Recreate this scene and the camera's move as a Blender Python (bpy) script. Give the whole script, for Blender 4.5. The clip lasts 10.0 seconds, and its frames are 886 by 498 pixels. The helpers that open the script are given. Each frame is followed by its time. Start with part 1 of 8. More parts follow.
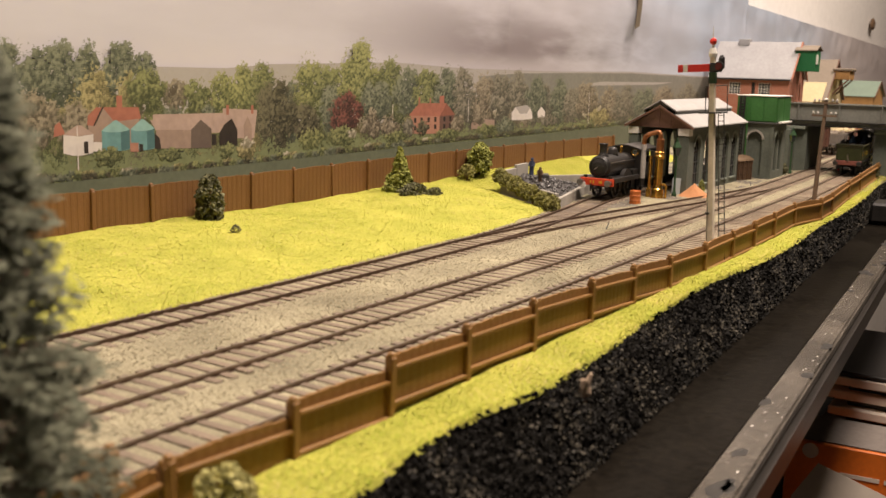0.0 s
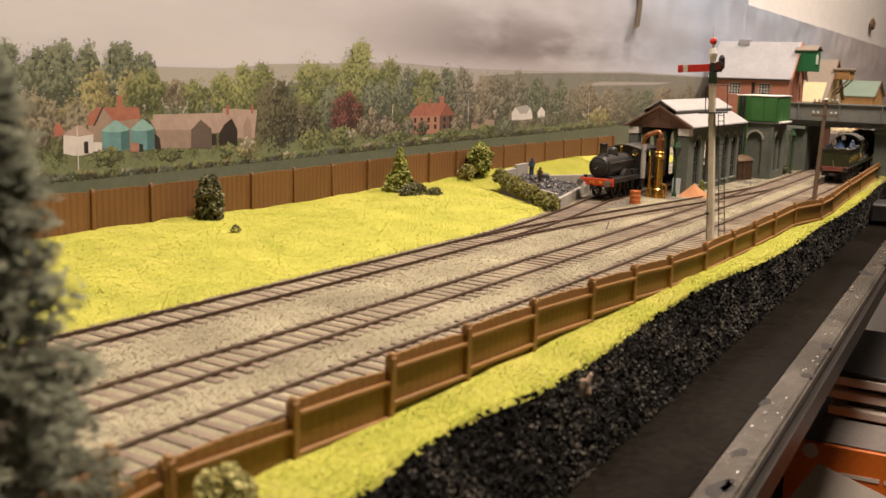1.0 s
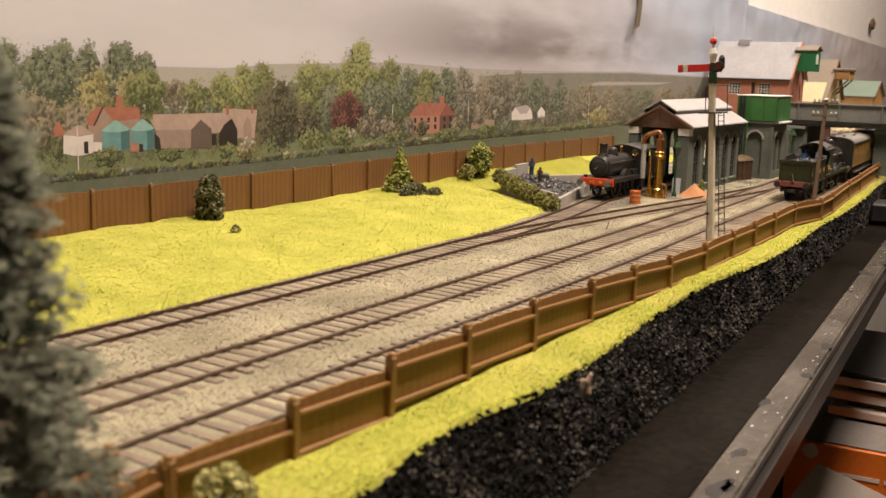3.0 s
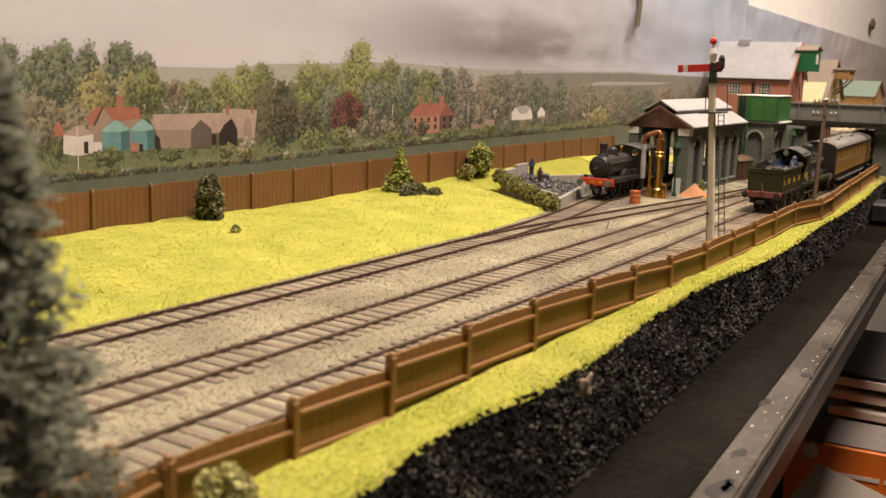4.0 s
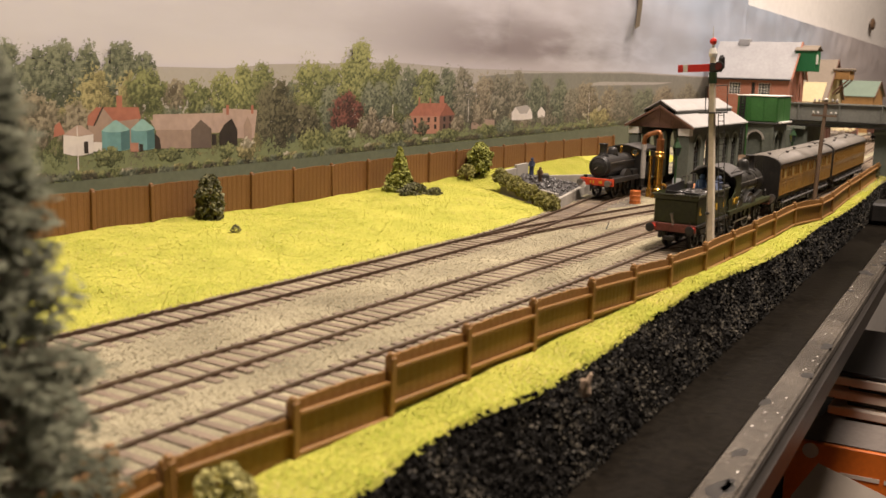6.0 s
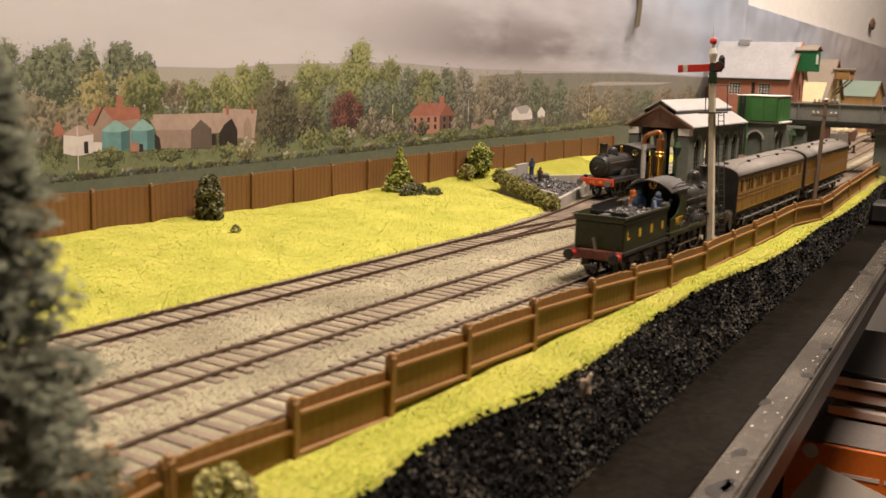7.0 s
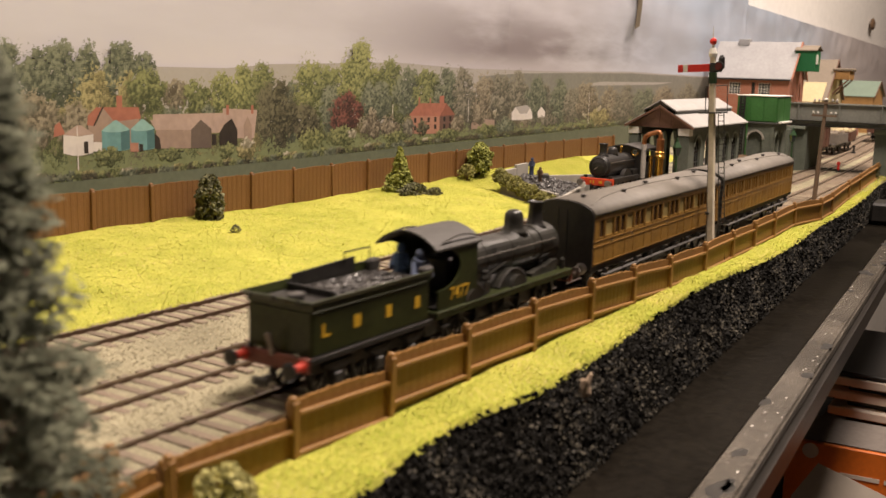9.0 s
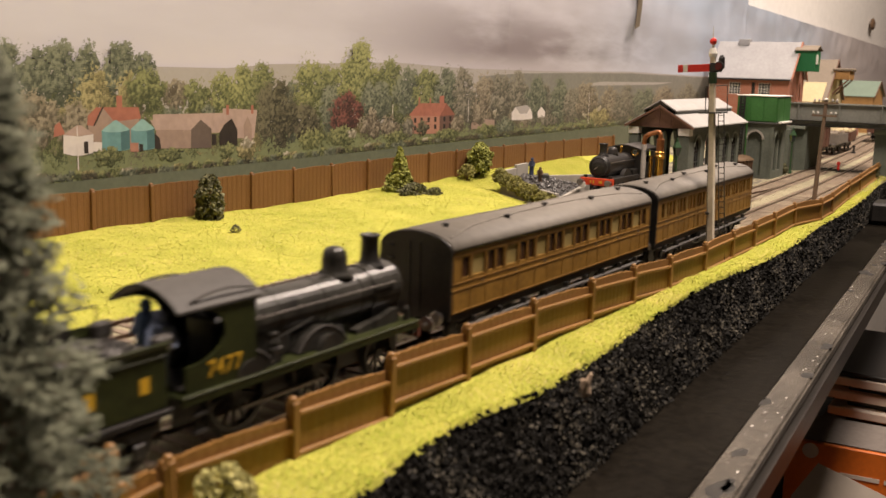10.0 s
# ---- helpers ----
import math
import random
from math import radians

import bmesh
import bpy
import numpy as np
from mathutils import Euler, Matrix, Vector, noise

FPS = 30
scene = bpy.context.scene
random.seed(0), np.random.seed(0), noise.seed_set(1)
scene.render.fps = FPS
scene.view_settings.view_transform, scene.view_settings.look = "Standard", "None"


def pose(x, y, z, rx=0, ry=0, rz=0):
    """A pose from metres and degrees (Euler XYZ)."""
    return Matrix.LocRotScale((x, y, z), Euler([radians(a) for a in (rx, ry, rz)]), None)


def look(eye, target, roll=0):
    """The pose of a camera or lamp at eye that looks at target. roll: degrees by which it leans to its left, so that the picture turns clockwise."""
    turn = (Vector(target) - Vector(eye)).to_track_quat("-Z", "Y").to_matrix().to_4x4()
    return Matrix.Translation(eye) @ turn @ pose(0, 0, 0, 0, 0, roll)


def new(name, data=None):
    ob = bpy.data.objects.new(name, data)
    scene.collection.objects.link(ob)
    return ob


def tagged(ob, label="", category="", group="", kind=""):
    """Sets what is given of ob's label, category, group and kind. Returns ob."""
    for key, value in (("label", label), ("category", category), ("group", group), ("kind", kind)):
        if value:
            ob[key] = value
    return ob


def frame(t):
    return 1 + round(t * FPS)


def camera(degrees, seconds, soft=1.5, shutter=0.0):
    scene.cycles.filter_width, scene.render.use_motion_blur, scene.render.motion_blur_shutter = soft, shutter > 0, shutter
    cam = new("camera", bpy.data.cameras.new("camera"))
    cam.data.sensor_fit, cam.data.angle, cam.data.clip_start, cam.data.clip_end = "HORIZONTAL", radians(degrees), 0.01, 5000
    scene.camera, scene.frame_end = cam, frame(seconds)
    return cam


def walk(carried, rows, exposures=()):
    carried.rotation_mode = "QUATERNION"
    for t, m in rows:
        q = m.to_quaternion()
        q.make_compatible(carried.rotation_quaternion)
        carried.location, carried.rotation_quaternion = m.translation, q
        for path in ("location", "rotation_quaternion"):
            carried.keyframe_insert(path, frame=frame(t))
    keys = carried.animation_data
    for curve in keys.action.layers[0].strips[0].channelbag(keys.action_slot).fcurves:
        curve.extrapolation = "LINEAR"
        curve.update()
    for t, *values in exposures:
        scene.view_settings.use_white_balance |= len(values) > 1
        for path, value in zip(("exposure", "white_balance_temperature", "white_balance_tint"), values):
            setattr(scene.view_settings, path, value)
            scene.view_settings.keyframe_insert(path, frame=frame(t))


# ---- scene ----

# A 4 mm scale model railway on a baseboard, seen by a hand-held camera close above the boards.
# x runs along the tracks, y towards the backdrop, z = 0 is the top of the rails.
cam = camera(47.07, 10.0, soft=1.5, shutter=0.5)
EYE = Vector((0.0, 0.0, 0.0997))
AIM = EYE + Vector((0.83068, 0.52822, -0.17595))
walk(cam, [(0, look(EYE, AIM, 1.58)), (10, look(EYE, AIM, 1.58))])
cam.data.dof.use_dof = True
cam.data.dof.focus_distance = 0.72
cam.data.dof.aperture_fstop = 24.0
scene.view_settings.exposure = 0.0

# ---- light: warm ceiling lamps of the room, and an added dim world fill ----
world = bpy.data.worlds.new("room_world")
scene.world = world
world.use_nodes = True
world.node_tree.nodes["Background"].inputs["Color"].default_value = (1.0, 0.86, 0.72, 1)
world.node_tree.nodes["Background"].inputs["Strength"].default_value = 0.25


def area_lamp(name, eye, target, power, w, d, color):
    data = bpy.data.lights.new(name, "AREA")
    data.shape, data.size, data.size_y = "RECTANGLE", w, d
    data.energy, data.color = power, color
    ob = new(name, data)
    ob.matrix_world = look(eye, target)
    return ob


WARM = (1.0, 0.825, 0.705)
area_lamp("ceiling_light_glow", (0.45, -0.12, 1.395), (0.45, -0.12, 0.0), 39, 0.5, 0.25, WARM)
area_lamp("ceiling_light_glow", (1.75, -0.12, 1.395), (1.75, -0.12, 0.0), 39, 0.5, 0.25, WARM)


# ---- materials ----
def mat(name, color, rough=0.7, metal=0.0, vary=0.25, fine=900.0, coarse=60.0, bump=0.3, island=0.0, spec=0.4, tint=None, per_object=0.0):
    """Paint or stuff with grain at two scales and fine relief."""
    m = bpy.data.materials.new(name)
    m.use_nodes = True
    nt = m.node_tree
    n, l = nt.nodes, nt.links
    bsdf = n["Principled BSDF"]
    co = n.new("ShaderNodeTexCoord")
    a = n.new("ShaderNodeTexNoise")
    a.inputs["Scale"].default_value, a.inputs["Detail"].default_value = fine, 4
    b = n.new("ShaderNodeTexNoise")
    b.inputs["Scale"].default_value, b.inputs["Detail"].default_value = coarse, 5
    l.new(co.outputs["Object"], a.inputs["Vector"])
    l.new(co.outputs["Object"], b.inputs["Vector"])
    add = n.new("ShaderNodeMath")
    add.operation = "ADD"
    l.new(a.outputs["Fac"], add.inputs[0])
    l.new(b.outputs["Fac"], add.inputs[1])
    last = add
    for node_type, out, amount in (("ShaderNodeNewGeometry", "Random Per Island", island), ("ShaderNodeObjectInfo", "Random", per_object)):
        if amount:
            g = n.new(node_type)
            s = n.new("ShaderNodeMath")
            s.operation = "MULTIPLY_ADD"
            l.new(g.outputs[out], s.inputs[0])
            s.inputs[1].default_value = amount
            l.new(last.outputs[0], s.inputs[2])
            last = s
    ramp = n.new("ShaderNodeMapRange")
    ramp.inputs["From Min"].default_value = 0.6
    ramp.inputs["From Max"].default_value = 1.4 + island + per_object
    l.new(last.outputs[0], ramp.inputs["Value"])
    mix = n.new("ShaderNodeMix")
    mix.data_type = "RGBA"
    lo = [c * (1 - vary) for c in color]
    hi = [min(1, c * (1 + vary)) for c in (tint or color)]
    mix.inputs["A"].default_value = (*lo, 1)
    mix.inputs["B"].default_value = (*hi, 1)
    l.new(ramp.outputs["Result"], mix.inputs["Factor"])
    l.new(mix.outputs["Result"], bsdf.inputs["Base Color"])
    bsdf.inputs["Roughness"].default_value = rough
    bsdf.inputs["Metallic"].default_value = metal
    bsdf.inputs["Specular IOR Level"].default_value = spec
    if bump:
        bp = n.new("ShaderNodeBump")
        bp.inputs["Strength"].default_value = bump
        bp.inputs["Distance"].default_value = 0.0006
        l.new(last.outputs[0], bp.inputs["Height"])
        l.new(bp.outputs["Normal"], bsdf.inputs["Normal"])
    return m


M_GRASS = mat("static_grass", (0.325, 0.360, 0.055), 0.95, vary=0.22, fine=900, coarse=38, bump=0.6, tint=(0.44, 0.410, 0.085), spec=0.1)
M_TUFT = mat("grass_fibres", (0.355, 0.395, 0.055), 0.95, vary=0.20, coarse=30, island=0.9, bump=0, tint=(0.510, 0.470, 0.090), spec=0.1)
M_STRAW = mat("straw_fibres", (0.50, 0.36, 0.09), 0.95, vary=0.3, island=1.2, bump=0, tint=(0.60, 0.52, 0.22), spec=0.1)
M_SPRIG = mat("green_fibres", (0.220, 0.300, 0.026), 0.95, vary=0.3, island=1.2, bump=0, tint=(0.37, 0.42, 0.050), spec=0.1)
M_BALLAST = mat("ballast", (0.225, 0.200, 0.125), 0.95, vary=0.45, fine=1500, coarse=25, bump=1.0, tint=(0.310, 0.280, 0.185))
M_CHIP = mat("ballast_chippings", (0.240, 0.212, 0.135), 0.95, vary=0.40, island=1.8, bump=0, tint=(0.46, 0.41, 0.29))
M_YARD = mat("yard_cinders", (0.13, 0.115, 0.095), 0.95, vary=0.4, fine=1200, coarse=30, bump=0.9)
M_RAIL = mat("rusty_rail", (0.085, 0.05, 0.032), 0.5, 0.35, vary=0.4, fine=600, bump=0.2)
M_RAILTOP = mat("worn_railhead", (0.30, 0.24, 0.19), 0.28, 0.9, vary=0.3, fine=500, coarse=14, bump=0.1)
M_SLEEPER = mat("sleeper_wood", (0.195, 0.150, 0.108), 0.85, vary=0.3, fine=1500, bump=0.5, per_object=0.8)
M_FENCE = mat("brown_fence_plastic", (0.205, 0.105, 0.026), 0.5, vary=0.22, fine=700, coarse=45, bump=0.25, per_object=0.3, tint=(0.25, 0.125, 0.035))
M_FENCE_FAR = mat("red_brown_fence_plastic", (0.165, 0.078, 0.027), 0.55, vary=0.22, fine=700, coarse=45, bump=0.25, per_object=0.4)
M_FOAM = mat("black_rough_edging", (0.0025, 0.0025, 0.002), 0.9, vary=0.7, fine=1100, coarse=90, bump=1.0, tint=(0.006, 0.0055, 0.0045), spec=0.02)
M_BLACKBOARD = mat("black_painted_board", (0.0050, 0.0042, 0.0032), 0.30, vary=0.5, fine=260, coarse=14, bump=0.3, tint=(0.0095, 0.008, 0.006), spec=0.012)
M_STRIP = mat("worn_dark_metal_strip", (0.060, 0.052, 0.042), 0.27, 0.40, vary=0.5, fine=300, coarse=22, bump=0.25, tint=(0.115, 0.100, 0.082))
M_WALL = mat("white_wall_paint", (0.88, 0.85, 0.80), 0.8, vary=0.08, fine=80, coarse=5, bump=0.1)
# unseen ceiling and walls: dark colours chosen to hold back bounced fill
M_CEIL = mat("ceiling_paint", (0.27, 0.25, 0.22), 0.9, vary=0.05, fine=60, coarse=4, bump=0)
M_ROOM = mat("fill_cutting_dark_wall", (0.13, 0.11, 0.09), 0.85, vary=0.2, fine=40, coarse=4, bump=0.1)
M_FLOOR = mat("dark_floor", (0.07, 0.06, 0.05), 0.8, vary=0.3, fine=60, coarse=5, bump=0.1)


# ---- geometry helpers ----
def part(name, bm, material, parent=None, label="", smooth=False):
    me = bpy.data.meshes.new(name)
    bm.to_mesh(me)
    bm.free()
    if smooth:
        for p in me.polygons:
            p.use_smooth = True
    me.materials.append(material)
    ob = new(name, me)
    if parent is not None:
        ob.parent = parent
    if label:
        ob["label"] = label
    return ob


def again(name, mesh, m, parent=None):
    """A piece of its own on a mesh that alike pieces share."""
    ob = new(name, mesh)
    ob.parent = parent
    ob.matrix_basis = m
    return ob


def empty(name, m=None):
    ob = new(name)
    ob.empty_display_size = 0.01
    if m is not None:
        ob.matrix_basis = m
    return ob


def box(bm, x0, x1, y0, y1, z0, z1, bevel=0.0):
    v = [bm.verts.new((x, y, z)) for z in (z0, z1) for y in (y0, y1) for x in (x0, x1)]
    faces = [bm.faces.new([v[i] for i in q]) for q in ((0, 2, 3, 1), (4, 5, 7, 6), (0, 1, 5, 4), (2, 6, 7, 3), (0, 4, 6, 2), (1, 3, 7, 5))]
    if bevel:
        edges = list({e for f in faces for e in f.edges})
        bmesh.ops.bevel(bm, geom=edges, offset=bevel, segments=1, affect="EDGES")
    return bm


def cyl(bm, a, b, r0, r1=None, n=16, caps=True):
    """A round bar from a to b."""
    a, b = Vector(a), Vector(b)
    r1 = r0 if r1 is None else r1
    q = (b - a).to_track_quat("Z", "Y")
    rings = []
    for c, r in ((a, r0), (b, r1)):
        rings.append([bm.verts.new(c + q @ Vector((r * math.cos(2 * math.pi * i / n), r * math.sin(2 * math.pi * i / n), 0))) for i in range(n)])
    for i in range(n):
        bm.faces.new((rings[0][i], rings[0][(i + 1) % n], rings[1][(i + 1) % n], rings[1][i]))
    if caps:
        bm.faces.new(rings[0][::-1])
        bm.faces.new(rings[1])
    return bm


def tube(bm, pts, r, n=6):
    """One round bar through all the points."""
    pts = [Vector(p) for p in pts]
    prev = None
    for i, p in enumerate(pts):
        q = (pts[min(i + 1, len(pts) - 1)] - pts[max(i - 1, 0)]).to_track_quat("Z", "Y")
        ring = [bm.verts.new(p + q @ Vector((r * math.cos(2 * math.pi * k / n), r * math.sin(2 * math.pi * k / n), 0))) for k in range(n)]
        if prev:
            for k in range(n):
                bm.faces.new((prev[k], prev[(k + 1) % n], ring[(k + 1) % n], ring[k]))
        else:
            bm.faces.new(ring[::-1])
        prev = ring
    bm.faces.new(prev)
    return bm


def lathe(bm, profile, n=20, axis="z", at=(0, 0, 0)):
    """Rings of (radius, height) about an axis."""
    at = Vector(at)
    rings = []
    for r, h in profile:
        ring = []
        for i in range(n):
            c, s = r * math.cos(2 * math.pi * i / n), r * math.sin(2 * math.pi * i / n)
            p = {"z": (c, s, h), "x": (h, c, s), "y": (s, h, c)}[axis]
            ring.append(bm.verts.new(at + Vector(p)))
        rings.append(ring)
    for a, b in zip(rings, rings[1:]):
        for i in range(n):
            bm.faces.new((a[i], a[(i + 1) % n], b[(i + 1) % n], b[i]))
    bm.faces.new(rings[0][::-1])
    bm.faces.new(rings[-1])
    return bm


def prism(bm, outline, d, place):
    """A flat outline of (u, v), pushed d deep; place(u, v, w) gives the point."""
    f = [bm.verts.new(place(u, v, 0)) for u, v in outline]
    b = [bm.verts.new(place(u, v, d)) for u, v in outline]
    bm.faces.new(f[::-1])
    bm.faces.new(b)
    k = len(f)
    for i in range(k):
        bm.faces.new((f[i], f[(i + 1) % k], b[(i + 1) % k], b[i]))
    return bm


def fixed(bm):
    bmesh.ops.recalc_face_normals(bm, faces=bm.faces)
    return bm


def curve_at(points, x):
    """A smooth line through (x, y) points."""
    if x <= points[0][0]:
        return points[0][1]
    for i in range(len(points) - 1):
        (x0, y0), (x1, y1) = points[i], points[i + 1]
        if x <= x1:
            m0 = (y1 - points[i - 1][1]) / (x1 - points[i - 1][0]) if i else (y1 - y0) / (x1 - x0)
            m1 = (points[i + 2][1] - y0) / (points[i + 2][0] - x0) if i + 2 < len(points) else (y1 - y0) / (x1 - x0)
            h = x1 - x0
            t = (x - x0) / h
            return (2 * t**3 - 3 * t**2 + 1) * y0 + (t**3 - 2 * t**2 + t) * h * m0 + (3 * t**2 - 2 * t**3) * y1 + (t**3 - t**2) * h * m1
    return points[-1][1]


def heading(points, x):
    return math.atan2(curve_at(points, x + 0.004) - curve_at(points, x - 0.004), 0.008)


def holed_plate(bm, outline, holes, depth, place):
    """A flat plate of (u, v) with real openings, depth thick."""
    edges = []
    for loop in (outline, *holes):
        vs = [bm.verts.new(place(u, v, 0)) for u, v in loop]
        edges += [bm.edges.new((vs[i], vs[(i + 1) % len(vs)])) for i in range(len(vs))]
    out = bmesh.ops.triangle_fill(bm, use_beauty=True, use_dissolve=False, edges=edges)
    faces = [f for f in out["geom"] if isinstance(f, bmesh.types.BMFace)]
    ex = bmesh.ops.extrude_face_region(bm, geom=faces)
    shift = Vector(place(0, 0, depth)) - Vector(place(0, 0, 0))
    bmesh.ops.translate(bm, verts=[v for v in ex["geom"] if isinstance(v, bmesh.types.BMVert)], vec=shift)
    bmesh.ops.recalc_face_normals(bm, faces=bm.faces)
    return bm


def ring(cx, cy, r, n=16):
    return [(cx + r * math.cos(2 * math.pi * i / n), cy + r * math.sin(2 * math.pi * i / n)) for i in range(n)]


def rect(u0, u1, v0, v1):
    return [(u0, v0), (u1, v0), (u1, v1), (u0, v1)]


def lettering(text, size, m, parent, material):
    cu = bpy.data.curves.new("number", "FONT")
    cu.body, cu.size, cu.extrude = text, size, 0.00008
    cu.align_x = "CENTER"
    ob = new("number", cu)
    me = bpy.data.meshes.new_from_object(ob.evaluated_get(bpy.context.evaluated_depsgraph_get()))
    bpy.data.objects.remove(ob)
    me.materials.clear()
    me.materials.append(material)
    o = new("number", me)
    o.parent = parent
    o.matrix_basis = m
    return o


def figure(bm, height, lean=0.0, arm=0.0):
    """A small painted figure as one plain shape."""
    h = height
    cyl(bm, (0, 0, 0), (lean * 0.5, 0, h * 0.5), h * 0.12, h * 0.13, 10)
    cyl(bm, (lean * 0.5, 0, h * 0.48), (lean, 0, h * 0.82), h * 0.14, h * 0.13, 10)
    lathe(bm, [(h * 0.03, h * 0.82), (h * 0.075, h * 0.86), (h * 0.085, h * 0.92), (h * 0.06, h * 0.98), (h * 0.02, h)], 10, at=(lean, 0, 0))
    for s in (-1, 1):
        cyl(bm, (lean, s * h * 0.13, h * 0.76), (lean - arm, s * h * 0.17, h * 0.56), h * 0.045, n=8)
        cyl(bm, (lean - arm, s * h * 0.17, h * 0.56), (lean - 2.2 * arm - h * 0.05, s * h * 0.08, h * 0.58), h * 0.04, n=8)
    return bm



# centre lines of the tracks
LINE_C = [(-0.6, 0.1995), (0.15, 0.1975), (0.4, 0.1957), (0.55, 0.1972), (0.65, 0.2005), (0.8, 0.204), (0.9, 0.206), (1.0, 0.2095), (1.1, 0.214), (1.25, 0.222), (1.6, 0.246), (2.0, 0.28), (2.4, 0.31)]
LINE_B = [(-0.6, 0.2425), (0.2, 0.2422), (0.4, 0.2415), (0.6, 0.2425), (0.75, 0.2440), (0.93, 0.2490), (1.08, 0.2535), (1.25, 0.2605), (1.6, 0.285), (2.0, 0.32), (2.4, 0.35)]
LINE_A = [(-0.6, 0.301), (0.2, 0.3008), (0.5, 0.3008), (0.6, 0.306), (0.68, 0.3165), (0.75, 0.3275), (0.84, 0.3290), (1.0, 0.3290)]
LINE_X = [(0.5, 0.3008), (0.57, 0.2972), (0.64, 0.2893), (0.70, 0.2812), (0.76, 0.2720), (0.82, 0.2632), (0.90, 0.2530), (0.94, 0.2495)]
LINE_D = [(1.24, 0.302), (1.5, 0.304), (1.7, 0.325), (1.95, 0.345)]

# ---- setting ----
GROUND_Z = -0.0018


VERGE = [(-0.6, 0.1380), (0.10, 0.1395), (0.182, 0.1409), (0.222, 0.1455), (0.250, 0.1472), (0.288, 0.1432), (0.337, 0.1449), (0.403, 0.1512), (0.492, 0.1552), (0.573, 0.1512), (0.640, 0.1515), (0.743, 0.1575), (0.851, 0.1605), (0.971, 0.1678), (1.05, 0.1742), (1.3, 0.190), (2.6, 0.235)]


def front_edge(x):
    return curve_at(VERGE, x)


def verge_back(x):
    return curve_at(LINE_C, x) - 0.0262


def base_ground():
    bm = bmesh.new()
    xs = [-0.6 + 0.01 * i for i in range(311)]
    ys = [0.0] + [0.012 * j for j in range(1, 40)]
    grid = []
    for x in xs:
        row = []
        for y in ys:
            yy = verge_back(x) - 0.002 + y
            z = GROUND_Z + 0.0005 * noise.noise(Vector((x * 40, yy * 40, 0)))
            row.append(bm.verts.new((x, yy, z)))
        grid.append(row)
    for a, b in zip(grid, grid[1:]):
        for j in range(len(ys) - 1):
            bm.faces.new((a[j], b[j], b[j + 1], a[j + 1]))
    return tagged(part("ground", bm, M_BALLAST, smooth=True), "grey-brown stone ballast over the whole layout baseboard", "ground", kind="structure")


base_ground()


def bank_height(x, y):
    t = max(0.0, min(1.0, (y - bank_foot(x)) / (0.45 - bank_foot(x))))
    swell = 0.0025 * noise.noise(Vector((x * 9, y * 9, 3))) + 0.0012 * noise.noise(Vector((x * 40, y * 40, 5)))
    return -0.0018 + (t ** 0.8) * (0.0095 + 0.004 * max(0.0, min(1.0, (x - 0.66) / 0.1))) + swell * min(1, t * 4)


def bank_foot(x):
    t = max(0.0, min(1.0, (x - 0.655) / 0.085))
    return 0.3125 + 0.004 * max(0, min(x, 0.66) - 0.3) / 0.3 + 0.012 * max(0, min(x, 0.66) - 0.55) / 0.11 + t * t * (3 - 2 * t) * 0.085


def grass_bank():
    bm = bmesh.new()
    xs = [-0.5 + 0.006 * i for i in range(280)]
    grid = []
    for x in xs:
        f = bank_foot(x)
        row = []
        for j in range(31):
            y = f + (0.468 - f) * j / 30
            z = bank_height(x, y) if j else GROUND_Z - 0.001
            row.append(bm.verts.new((x, y + (0.0015 * noise.noise(Vector((x * 120, 0, 9))) if j < 3 else 0), z)))
        grid.append(row)
    for a, b in zip(grid, grid[1:]):
        for j in range(30):
            bm.faces.new((a[j], b[j], b[j + 1], a[j + 1]))
    return tagged(part("grass_bank", bm, M_GRASS, smooth=True), "low bank of bright yellow-green static grass", "grass", kind="structure")


grass_bank()


def verge_height(x, y):
    return -0.0022 + 0.0008 * noise.noise(Vector((x * 45, y * 45, 1)))


def verge():
    bm = bmesh.new()
    grid = []
    for i in range(420):
        x = -0.5 + 0.006 * i
        row = []
        e = front_edge(x)
        for j in range(9):
            y = e + (verge_back(x) - e) * j / 8
            z = verge_height(x, y) - (0.0025 if j == 0 else 0)
            row.append(bm.verts.new((x, y + (0.0012 * noise.noise(Vector((x * 110, 0, 2))) + 0.0007 * noise.noise(Vector((x * 420, 0, 2))) if j < 2 else 0), z)))
        grid.append(row)
    for a, b in zip(grid, grid[1:]):
        for j in range(8):
            bm.faces.new((a[j], b[j], b[j + 1], a[j + 1]))
    return tagged(part("grass_verge", bm, M_GRASS, smooth=True), "narrow strip of bright static grass before the fence", "grass", kind="structure")


verge()


def edge_face(x, t):
    a = front_edge(x) + 0.0015
    return a + (0.1140 + 0.058 * x - a) * t


def edging():
    """Rough black scatter on the sloping edge of the baseboard."""
    bm = bmesh.new()
    grid = []
    n = 26
    for i in range(1400):
        x = -0.5 + 0.00185 * i
        row = []
        for j in range(n + 1):
            t = j / n
            y = edge_face(x, t)
            z = -0.0035 - t * 0.030
            k = Vector((x * 260, t * 12, 0))
            w = noise.noise(k) * 0.0012 + noise.noise(k * 2.3) * 0.0014 + noise.noise(k * 0.2) * 0.0010
            row.append(bm.verts.new((x, y - abs(w) * 0.8 * (1 if j else 0), z + w * (1 if 0 < j else 0.4))))
        grid.append(row)
    for a, b in zip(grid, grid[1:]):
        for j in range(n):
            bm.faces.new((a[j], a[j + 1], b[j + 1], b[j]))
    return tagged(part("scatter_edging", bm, M_FOAM), "rough black scatter hiding the edge of the baseboard", "edging", kind="structure")


edging()


